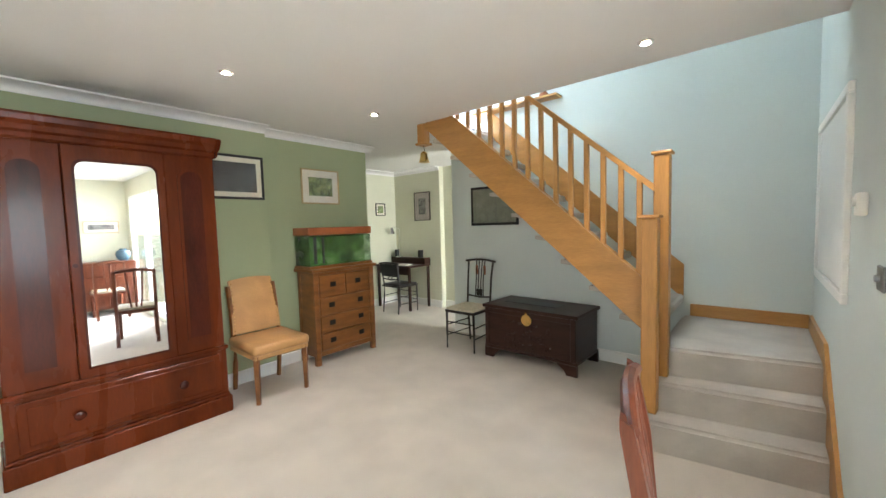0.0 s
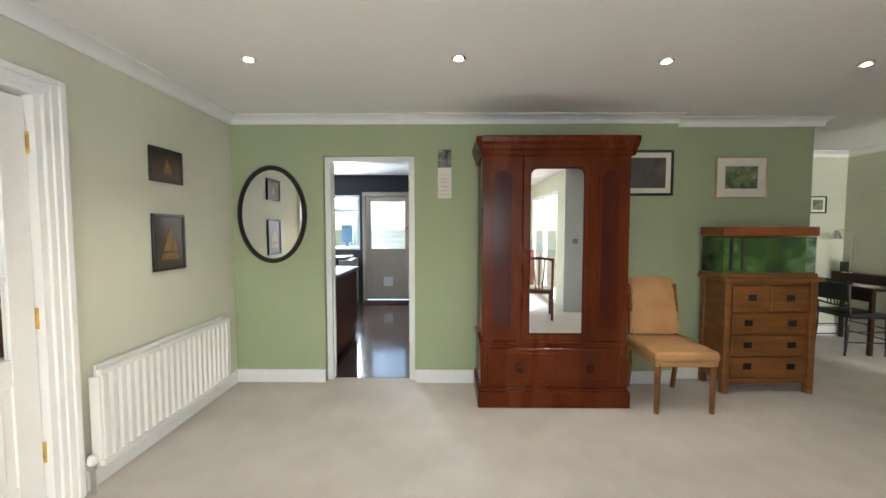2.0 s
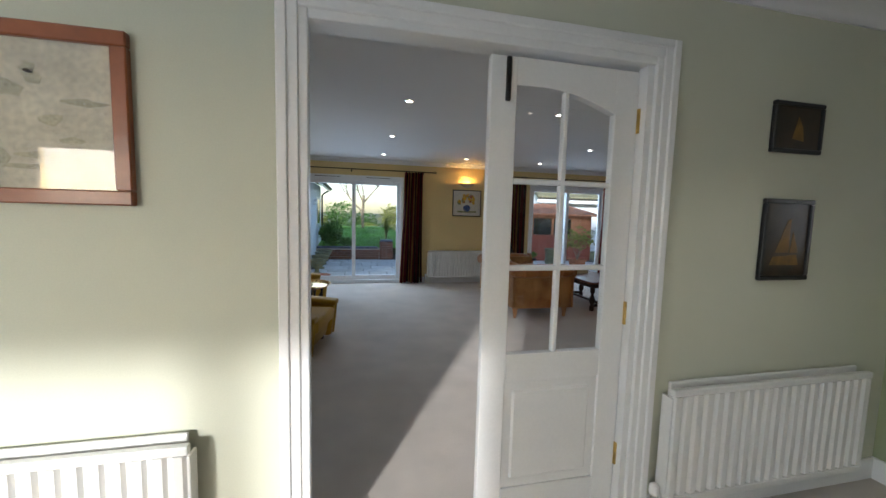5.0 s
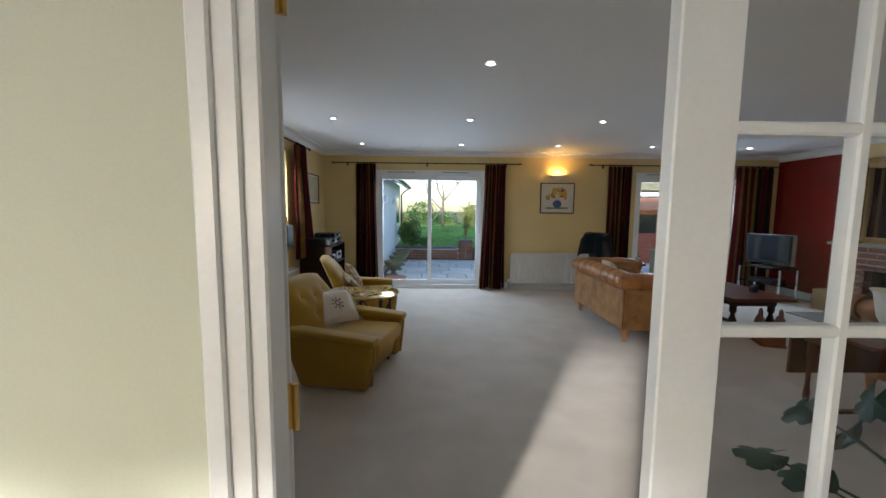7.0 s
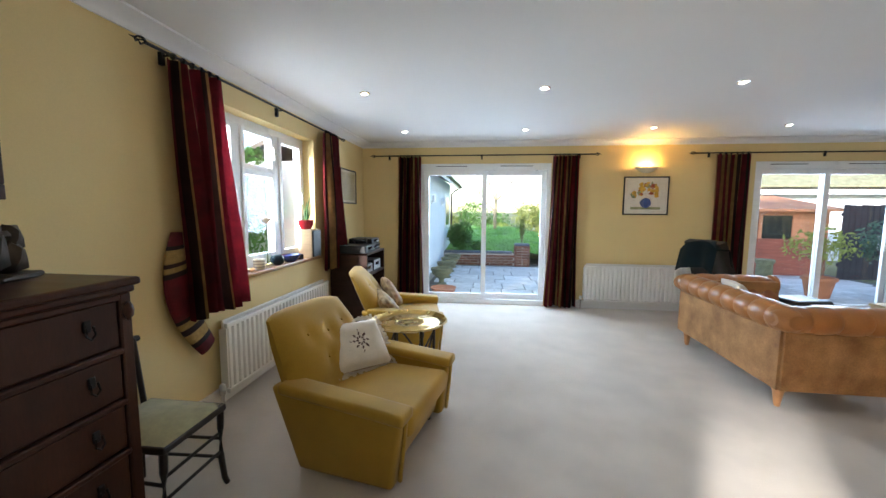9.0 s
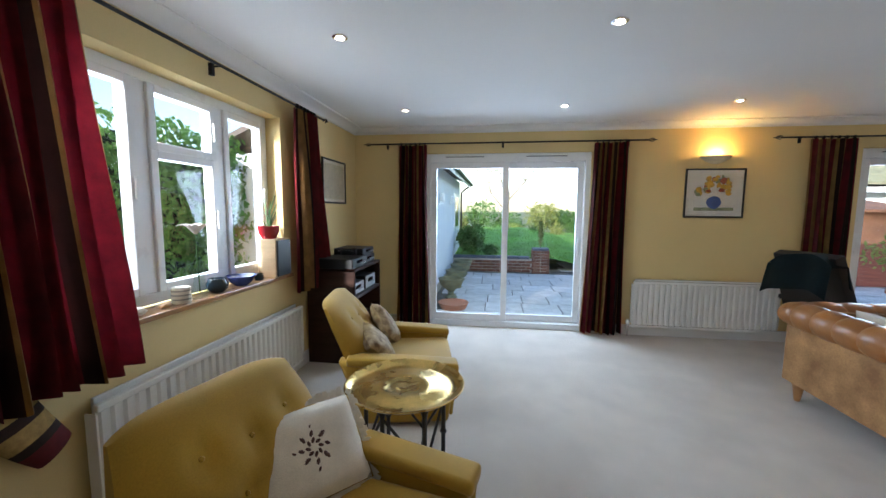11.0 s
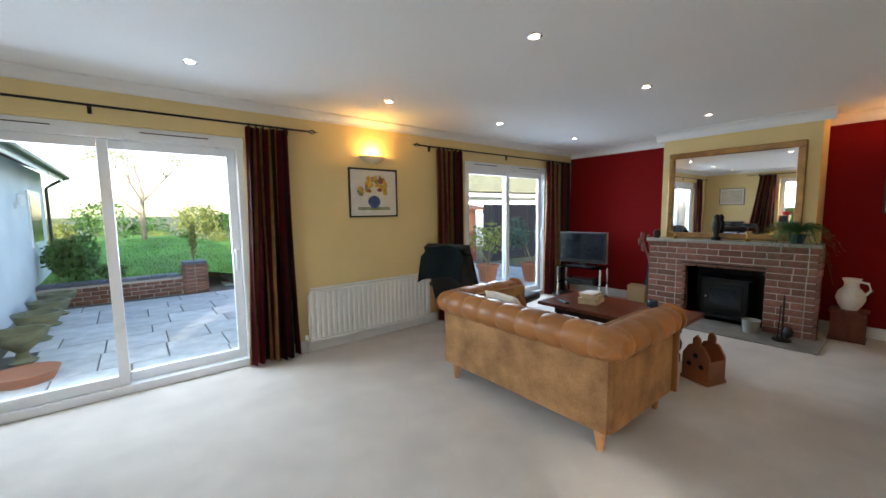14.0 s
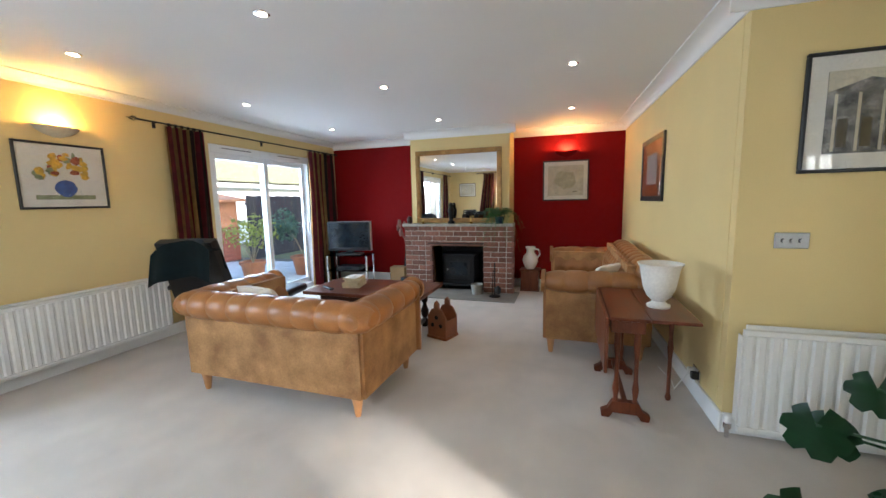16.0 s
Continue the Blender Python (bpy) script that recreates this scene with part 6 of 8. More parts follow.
# brass tray table
def tray_table():
    t = thing("tray_table", "round engraved brass tray on a folding black stand", "table", -0.18, -5.46, 0)
    prof = [(0.002, 0.478), (0.05, 0.48), (0.052, 0.478), (0.1, 0.478), (0.104, 0.480), (0.16, 0.480), (0.163, 0.478), (0.22, 0.479), (0.224, 0.477), (0.27, 0.478), (0.295, 0.488), (0.312, 0.502), (0.32, 0.503), (0.322, 0.498), (0.30, 0.482), (0.272, 0.471), (0.01, 0.470)]
    tr = part("tray", lathe(prof, 48), BRASS, t, smooth=True)
    for k in range(6):
        a = k * math.pi / 3 + 0.2
        lx, ly = 0.21 * math.cos(a), 0.21 * math.sin(a)
        part("leg", lathe([(0.014, 0), (0.017, 0.03), (0.012, 0.05), (0.012, 0.2), (0.02, 0.215), (0.012, 0.23), (0.012, 0.4), (0.018, 0.43), (0.014, 0.469)], 10, (lx, ly, 0)), EBONY, t, smooth=True)
        b = a + math.pi / 3
        part("stretcher", rod((lx, ly, 0.40 if k % 2 else 0.12), (0.21 * math.cos(b), 0.21 * math.sin(b), 0.12 if k % 2 else 0.40), 0.008, n=8), EBONY, t)


tray_table()


# tall chest and small chair
def tall_chest():
    t = thing("tall_chest", "tall dark oak chest of drawers with drop handles", "chest of drawers", 1.06, -3.25, 0, 0)
    W, D, H = 0.42, 0.58, 1.15
    part("carcass", cube(-D + 0.02, -W, 0.08, -0.0, W, H - 0.03), DARKW2, t)
    part("top", cube(-D - 0.02, -W - 0.025, H - 0.03, 0.0, W + 0.025, H, 0.01, 2), DARKW2, t)
    part("top_moulding", cube(-D - 0.005, -W - 0.012, H - 0.055, 0.0, W + 0.012, H - 0.03, 0.008, 2), DARKW2, t)
    part("plinth", cube(-D, -W - 0.01, 0, 0.0, W + 0.01, 0.08, 0.006, 1), DARKW2, t)
    for s in (-1, 1):
        part("corner_pilaster", cube(-D + 0.002, s * W - (0.045 if s > 0 else 0), 0.08, -D + 0.022, s * W + (0.045 if s < 0 else 0), H - 0.055, 0.005, 1), DARKW2, t)
        part("carved_bracket", blob(bmesh.new(), 0.016, 0.02, 0.035, (-D - 0.004, s * (W - 0.022), H - 0.12), 0.3, 8, 2), DARKW2, t, smooth=True)
    zs = [0.09, 0.31, 0.51, 0.70, 0.89, 1.085]
    for z0, z1 in zip(zs, zs[1:]):
        d = part("drawer", cube(-D + 0.006, -W + 0.05, z0 + 0.015, -D + 0.02, W - 0.05, z1 - 0.012, 0.006, 1), DARKW2, t)
        part("drawer_rail", cube(-D - 0.006, -W + 0.046, z1 - 0.012, -D + 0.02, W - 0.046, z1 + 0.010, 0.005, 1), DARKW2, t)
        for yy in (-0.26, 0.26):
            zc = (z0 + z1) / 2 + 0.012
            hd = part("drop_handle", cube(-D, yy - 0.012, zc - 0.01, -D + 0.008, yy + 0.012, zc + 0.03, 0.003, 1), IRON, d, "dark drop handle")
            part("ring", tube(bmesh.new(), [(-D - 0.006, yy - 0.011, zc + 0.01), (-D - 0.01, yy - 0.015, zc - 0.02), (-D - 0.01, yy, zc - 0.034), (-D - 0.01, yy + 0.015, zc - 0.02), (-D - 0.006, yy + 0.011, zc + 0.01)], 0.004, 6), IRON, hd)


DARKW2 = mat("dark_polished_oak", (0.04, 0.013, 0.006), 0.36, var=0.35, scale=2.5, fine=28, fvar=0.2, bump=0.15, stretch=(1, 5, 1), coat=0.05, spec=0.25)
tall_chest()
sc = thing("bronze_figurine", "small dark carved figure group on the tall chest", "ornament", 0.84, -3.55, 1.15, 20)
bm = cube(-0.06, -0.09, 0, 0.06, 0.09, 0.02, 0.006, 1)
for sx, sy, sz, at in ((0.04, 0.05, 0.06, (0, -0.03, 0.07)), (0.03, 0.035, 0.05, (0.0, -0.04, 0.14)), (0.035, 0.045, 0.08, (0, 0.035, 0.1)), (0.025, 0.03, 0.04, (-0.01, 0.05, 0.18)), (0.02, 0.05, 0.02, (0, 0.0, 0.15))):
    blob(bm, sx, sy, sz, at, 0.35, 5, 2)
me = mesh_of("bronze_figurine", bm, mat("dark_bronze", (0.05, 0.035, 0.022), 0.5, metal=0.3, var=0.4, scale=20, fine=60, bump=0.4), True)
part_fig = new("figure", me)
part_fig.parent = sc


def low_chair():
    t = thing("bedroom_chair", "small black framed chair with an olive fabric seat", "chair", 0.71, -3.95, 0, -90)
    w = 0.17
    for s in (-1, 1):
        part("front_leg", tube(bmesh.new(), [(s * w, -0.225, 0.0), (s * w, -0.21, 0.03), (s * w, -0.195, 0.15), (s * w, -0.2, 0.3), (s * w, -0.205, 0.4)], 0.013, 8, 0.017), EBONY, t)
        part("rear_leg", tube(bmesh.new(), [(s * (w - 0.02), 0.24, 0.0), (s * (w - 0.02), 0.2, 0.4), (s * (w - 0.02), 0.24, 0.75)], 0.014, 8), EBONY, t)
        for z in (0.14, 0.24):
            part("side_stretcher", rod((s * w, -0.2, z), (s * (w - 0.02), 0.21, z), 0.008, n=8), EBONY, t)
    for z in (0.17, 0.27):
        part("front_stretcher", rod((-w, -0.195, z), (w, -0.195, z), 0.008, n=8), EBONY, t)
    part("seat_rail", cube(-w - 0.02, -0.225, 0.385, w + 0.02, 0.2, 0.42, 0.008, 2), EBONY, t)
    part("seat", sheet(lambda u, v: ((u - 0.5) * 0.36, -0.22 + 0.41 * v, 0.42 + 0.025 * math.sin(math.pi * u) * math.sin(math.pi * v)), 8, 8), CANE, t, "olive green woven fabric seat", smooth=True)
    part("back_rail", tube(bmesh.new(), [(-w - 0.01, 0.24, 0.74), (0, 0.255, 0.77), (w + 0.01, 0.24, 0.74)], 0.016, 8), EBONY, t)


low_chair()


# hi-fi rack in the corner
def hifi():
    t = thing("hifi_rack", "dark wooden hi-fi rack in the corner", "rack", 0.82, -7.15, 0)
    for z in (0.06, 0.32, 0.60, 0.86):
        part("shelf", cube(-0.22, -0.38, z, 0.24, 0.38, z + 0.025, 0.004, 1), DARKOAK, t)
    for y in (-0.38, 0.355):
        part("side", cube(-0.22, y, 0, 0.24, y + 0.025, 0.885, 0.004, 1), DARKOAK, t)
    part("back", cube(0.225, -0.355, 0.06, 0.235, 0.355, 0.86), BLACK, t)


hifi()


def hifi_unit(x, y, z, w, d, h, label, m=None, face=None):
    t = thing("hifi_unit", label, "stereo", x, y, z, 0, "stacked hi-fi units")
    part("case", cube(-d / 2, -w / 2, 0, d / 2, w / 2, h, 0.005, 1), m or BLACK, t)
    part("fascia", cube(-d / 2 - 0.006, -w / 2 + 0.004, 0.004, -d / 2 + 0.001, w / 2 - 0.004, h - 0.004, 0.003, 1), face or BLACK, t)
    part("display", cube(-d / 2 - 0.0075, -0.06, h * 0.45, -d / 2 - 0.005, 0.08, h * 0.75), SCREEN, t)
    for k in range(4):
        part("knob", rod((-d / 2 - 0.018, -w / 2 + 0.05 + 0.035 * k, h * 0.4), (-d / 2 - 0.005, -w / 2 + 0.05 + 0.035 * k, h * 0.4), 0.009, n=10), SILVER, t)
    return t


hifi_unit(0.8, -6.97, 0.885, 0.36, 0.34, 0.09, "black record deck with a low plinth")
hifi_unit(0.82, -7.34, 0.885, 0.34, 0.32, 0.08, "black amplifier on the rack")
hifi_unit(0.82, -7.34, 0.965, 0.34, 0.3, 0.07, "black tuner stacked on the amplifier")
hifi_unit(0.8, -7.34, 0.625, 0.3, 0.3, 0.13, "silver fronted compact stereo on the shelf", BLACK, SILVER)
hifi_unit(0.8, -6.99, 0.625, 0.3, 0.3, 0.11, "silver and black disc player on the shelf", BLACK, SILVER)
hp_ = thing("headphones", "black headphones lying on the hi-fi", "headphones", 0.82, -7.15, 0.975)
part("headband", tube(bmesh.new(), [(0.08 * math.cos(a), 0.08 * math.sin(a), 0.03 + 0.02 * math.sin(a)) for a in [math.pi * k / 8 for k in range(9)]], 0.01, 6), BLACK, hp_)
for s in (-1, 1):
    part("ear_cup", rod((s * 0.08 - 0.018, 0, 0.035), (s * 0.08 + 0.018, 0, 0.035), 0.035), BLACK, hp_)


# chesterfield sofas: front towards local -y
def pleated_roll(p0, p1, ry, rz_, n_pleat, m, parent, name, drop=0.0):
    p0, p1 = Vector(p0), Vector(p1)
    d = (p1 - p0)
    L = d.length
    d.normalize()
    side = d.cross(Vector((0, 0, 1)))

    def fn(u, v):
        a = 2 * math.pi * v
        k = u * n_pleat
        g = abs(math.sin(math.pi * k)) ** 0.45 if n_pleat else 1.0
        end = min(1.0, 6 * u * L, 6 * (1 - u) * L) ** 0.5 if True else 1
        s = (0.87 + 0.13 * g) * (0.55 + 0.45 * end)
        return tuple(p0 + d * (u * L) + side * (ry * s * math.cos(a)) + Vector((0, 0, rz_ * s * math.sin(a))))
    bm = sheet(fn, max(24, n_pleat * 8), 18)
    bmesh.ops.remove_doubles(bm, verts=bm.verts, dist=0.0008)
    bmesh.ops.holes_fill(bm, edges=[e for e in bm.edges if e.is_boundary])
    bmesh.ops.recalc_face_normals(bm, faces=bm.faces)
    return part(name, bm, m, parent, "rolled pleated leather", smooth=True)


def tufted(w, z0, z1, y, lean, nx, nz, m, parent, name="tufted_back", place=None):
    pts = [((i + (0.5 if j % 2 else 0.0) - (nx - 1) / 2) * w / nx, z0 + (j + 0.5) * (z1 - z0) / nz) for j in range(nz) for i in range(nx)]

    def fn(u, v):
        xx, zz = w * (u - 0.5), z0 + (z1 - z0) * v
        d = sum(0.035 * math.exp(-((xx - a) ** 2 + (zz - b) ** 2) / 0.0016) for a, b in pts)
        return (xx, y + lean * v - 0.05 * math.sin(math.pi * v) + d, zz)
    bm = sheet(fn, max(24, int(w * 42)), 20)
    if place:
        bmesh.ops.transform(bm, matrix=place, verts=bm.verts)
    b = part(name, bm, m, parent, "deep buttoned leather", smooth=True)
    for a, z in pts:
        v = (z - z0) / (z1 - z0)
        bm = bmesh.new()
        bmesh.ops.create_icosphere(bm, subdivisions=1, radius=0.012, matrix=Matrix.Translation((a, y + lean * v - 0.05 * math.sin(math.pi * v) + 0.026, z)))
        if place:
            bmesh.ops.transform(bm, matrix=place, verts=bm.verts)
        part("button", bm, m, b)


def chesterfield(x, y, rz, L, D, H, label, body, rollm, high_back=0.0):
    t = thing("sofa", label, "sofa", x, y, 0, rz, "leather chesterfield sofas")
    hl = L / 2
    zb = 0.15
    part("seat_base", cube(-hl + 0.06, -D / 2 + 0.04, zb, hl - 0.06, D / 2 - 0.02, 0.34, 0.02, 2), body, t, smooth=True)
    hb = H + high_back
    bm = bmesh.new()
    prism(bm, [(D / 2 - 0.20, zb), (D / 2, zb), (D / 2 + 0.0, hb - 0.16), (D / 2 - 0.04, hb - 0.05), (D / 2 - 0.20, hb - 0.05)], "x", -hl + 0.02, hl - 0.02)
    part("outer_back", bm, body, t, "worn suede-like outer back")
    for s in (-1, 1):
        bm = bmesh.new()
        prism(bm, [(s * (hl - 0.18), zb), (s * hl, zb), (s * hl, H - 0.16), (s * (hl - 0.04), H - 0.05), (s * (hl - 0.18), H - 0.05)], "y", -D / 2 + 0.03, D / 2 - 0.02)
        part("arm_panel", bm, body, t)
        tufted(D - 0.3, 0.40, H - 0.06, 0.0, 0.06, 4, 2, rollm, t, "tufted_arm", pose(s * (hl - 0.20), -0.1, 0, 0, 0, -90 * s))
        pleated_roll((s * (hl - 0.035), -D / 2 - 0.0, H - 0.10), (s * (hl - 0.035), D / 2 + 0.05, H - 0.10), 0.115, 0.10, 5, rollm, t, "arm_roll")
        f = rod((s * (hl - 0.035), -D / 2 - 0.012, H - 0.10), (s * (hl - 0.035), -D / 2 + 0.02, H - 0.10), 0.1, n=20)
        part("arm_scroll", f, rollm, t)
        part("arm_front", cube(s * (hl - 0.035) - 0.07, -D / 2 + 0.005, zb, s * (hl - 0.035) + 0.035, -D / 2 + 0.04, H - 0.14, 0.01, 2), rollm, t)
    pleated_roll((-hl - 0.06, D / 2 - 0.045, hb - 0.10), (hl + 0.06, D / 2 - 0.045, hb - 0.10), 0.115, 0.105, max(8, round(L / 0.165)), rollm, t, "back_roll")
    tufted(L - 0.36, 0.42, hb - 0.03, D / 2 - 0.24, 0.07, max(6, round(L / 0.2)), 3, rollm, t)
    n = 2
    for k in range(n):
        w = (L - 0.38) / n
        x0 = -hl + 0.19 + k * w
        bm = cube(x0 + 0.004, -D / 2 + 0.01, 0.33, x0 + w - 0.004, D / 2 - 0.24, 0.45, 0.035, 3)
        part("seat_cushion", bm, rollm, t, smooth=True)
    for sx in (-1, 1):
        for sy in (-1, 1):
            part("leg", lathe([(0.018, 0), (0.022, 0.02), (0.035, 0.11), (0.045, 0.135), (0.045, 0.152)], 14, (sx * (hl - 0.09), sy * (D / 2 - 0.07), 0)), PALEOAK, t, "turned pale oak leg", smooth=True)
    return t


chesterfield(-3.315, -5.995, -90.5, 1.47, 0.88, 0.76, "two-seat tan leather chesterfield sofa with pleated rolled back", SUEDE, LEATHER)
chesterfield(-5.13, -3.86, 0, 1.75, 0.86, 0.76, "buttoned tan leather chesterfield sofa against the yellow wall", SUEDE, TUFT, 0.1)
cushion(-3.3, -6.3, 0.46, 0.42, 0.34, -100, 30, LINEN, "pale cushion on the chesterfield seat")
cushion(-4.73, -3.85, 0.46, 0.42, 0.38, -40, 35, LINEN, "pale linen cushion on the buttoned sofa")
cushion(-4.53, -3.75, 0.46, 0.4, 0.36, -30, 45, LINEN, "pale linen cushion slumped in the sofa corner")
cushion(-5.03, -3.80, 0.46, 0.4, 0.3, -20, 55, LINEN, "pale cushion lying on the sofa seat")
pp = thing("magazine", "open white magazine on the sofa seat", "magazine", -3.47, -5.85, 0.455, 20)
part("pages", sheet(lambda u, v: ((u - 0.5) * 0.4, (v - 0.5) * 0.28, 0.012 + 0.02 * abs(math.sin(math.pi * 2 * u))), 12, 4, 0.004), PAPER, pp, smooth=True)


# recliner with throw
def recliner():
    t = thing("recliner_chair", "black swivel recliner draped with a dark throw", "chair", -3.84, -7.47, 0, -72)
    ringb = bmesh.new()
    tube(ringb, [(0.26 * math.cos(a), 0.26 * math.sin(a), 0.02) for a in [2 * math.pi * k / 24 for k in range(25)]], 0.018, 8)
    part("base_ring", ringb, BLACK, t, smooth=True)
    part("post", rod((0, 0, 0.02), (0, 0, 0.36), 0.03), BLACK, t)
    part("cross_bar", cube(-0.26, -0.02, 0.01, 0.26, 0.02, 0.04), BLACK, t)
    part("seat", cube(-0.29, -0.3, 0.36, 0.29, 0.26, 0.47, 0.05, 4), BLACK, t, smooth=True)
    bk = part("backrest", sheet(lambda u, v: ((u - 0.5) * (0.56 - 0.06 * v), 0.22 + 0.24 * v + 0.03 * math.cos(math.pi * (u - 0.5) * 2) * -1, 0.42 + 0.62 * v), 12, 12, 0.09), BLACK, t, smooth=True)
    for s in (-1, 1):
        part("armrest", cube(s * 0.33 - 0.045, -0.22, 0.56, s * 0.33 + 0.045, 0.24, 0.61, 0.02, 3), BLACK, t, smooth=True)
        part("arm_support", rod((s * 0.33, 0.05, 0.4), (s * 0.33, 0.05, 0.57), 0.02), BLACK, t)
    return t


recliner()
thr = thing("throw_blanket", "dark teal throw draped over the recliner back", "blanket", -3.84, -7.47, 0, -72)


def drape(u, v):
    a = (v - 0.5) * 2
    xx = (u - 0.5) * 0.53
    over = 0.46 + 0.012 * math.sin(11 * u)
    if a < 0:
        return (xx * (1 + 0.06 * -a), over - 0.09 + 0.02 * math.sin(9 * u) * -a - 0.05 * -a, 1.08 - 0.22 * -a + 0.02 * math.sin(4 * u + 1) - 0.10 * abs(2 * u - 1) ** 3)
    return (xx * (1 + 0.1 * a), over + 0.08 + 0.06 * a + 0.025 * math.sin(10 * u + 1) * a, 1.09 - (0.30 + 0.05 * math.sin(3 * u)) * a + 0.02 * math.sin(4 * u + 1) - 0.10 * abs(2 * u - 1) ** 3 - 0.03 * (1 - a) ** 2)


part("cloth", sheet(drape, 24, 16, 0.012), NAVY, thr, smooth=True)
ft = thing("footstool", "black padded footstool with a white paper on it", "footstool", -4.42, -7.2, 0, 10)
part("pad", cube(-0.22, -0.2, 0.34, 0.22, 0.2, 0.43, 0.04, 3), BLACK, ft, smooth=True)
part("stem", rod((0, 0, 0.02), (0, 0, 0.34), 0.03), BLACK, ft)
part("foot", lathe([(0.2, 0), (0.2, 0.015), (0.04, 0.035)], 24), BLACK, ft)


# coffee table with things on it
def coffee_table():
    t = thing("coffee_table", "dark stained oak coffee table with turned legs", "table", -4.5, -6.05, 0, 90)
    part("tabletop", cube(-0.655, -0.36, 0.43, 0.655, 0.36, 0.465, 0.008, 2), REDOAK, t)
    part("apron", cube(-0.52, -0.25, 0.35, 0.52, 0.25, 0.43, 0.004, 1), DARKOAK, t)
    for sx in (-1, 1):
        for sy in (-1, 1):
            part("turned_leg", lathe([(0.035, 0), (0.035, 0.07), (0.02, 0.09), (0.04, 0.13), (0.045, 0.18), (0.025, 0.23), (0.02, 0.26), (0.036, 0.28), (0.036, 0.36)], 12, (sx * 0.48, sy * 0.22, 0)), DARKOAK, t, smooth=True)
        part("end_stretcher", cube(sx * 0.48 - 0.02, -0.2, 0.06, sx * 0.48 + 0.02, 0.2, 0.1, 0.004, 1), DARKOAK, t)
    part("long_stretcher", cube(-0.46, -0.02, 0.062, 0.46, 0.02, 0.098, 0.004, 1), DARKOAK, t)


coffee_table()
for k, (dx, dy, rz_, w, d, h) in enumerate(((0, 0, 12, 0.26, 0.19, 0.03), (0.01, 0.0, 8, 0.24, 0.18, 0.025), (0.0, 0.01, 16, 0.23, 0.17, 0.03), (0.015, 0, 5, 0.21, 0.16, 0.02))):
    b = thing("book", "pale paged book in a stack on the coffee table", "book", -4.5 + dx, -6.3 + dy, 0.465 + sum((0.03, 0.025, 0.03, 0.02)[:k]), rz_, "stacked books on the coffee table")
    part("pages", cube(-w / 2 + 0.004, -d / 2 + 0.004, 0.003, w / 2 - 0.004, d / 2 - 0.004, h - 0.003), BOOKP, b)
    part("cover", cube(-w / 2, -d / 2, h - 0.003, w / 2, d / 2, h), PAPER if k == 3 else BOOKP, b)
    part("cover_base", cube(-w / 2, -d / 2, 0.0, w / 2, d / 2, 0.003), BOOKP, b)
stand("glass_jar", "small glass jar on the coffee table", "jar", -4.68, -5.78, 0.465, [(0.04, 0), (0.045, 0.01), (0.045, 0.07), (0.04, 0.08)], DARKGLZ)
rc = thing("remote_control", "black remote control on the coffee table", "remote", -4.3, -6.5, 0.465, 60)
part("shell", cube(-0.09, -0.022, 0, 0.09, 0.022, 0.018, 0.006, 2), BLACK, rc)
mg = thing("magazine_rack", "red brown carved wooden letter rack on the floor", "rack", -4.46, -5.28, 0, 72)
bm = bmesh.new()
gable = [(-0.11, 0.02), (0.11, 0.02), (0.11, 0.22), (0.06, 0.3), (0.03, 0.31), (0.028, 0.36), (0.0, 0.39), (-0.028, 0.36), (-0.03, 0.31), (-0.06, 0.3), (-0.11, 0.22)]
for y in (-0.1, 0.08):
    bm = bmesh.new()
    prism(bm, gable, "y", y, y + 0.02)
    part("side", bm, CHERRY, mg)
for x in (-0.11, 0.095):
    part("end", cube(x, -0.08, 0.03, x + 0.015, 0.08, 0.19, 0.003, 1), CHERRY, mg)
part("base", cube(-0.12, -0.11, 0, 0.12, 0.11, 0.03, 0.005, 1), CHERRY, mg)
# solid black discs painted on for the shade inside the pierced holes
for x in (-0.05, 0.0, 0.05):
    part("fret_hole_shade", rod((x, -0.104, 0.14 if x else 0.22), (x, -0.099, 0.14 if x else 0.22), 0.02, n=10), SOOTSHADE, mg)


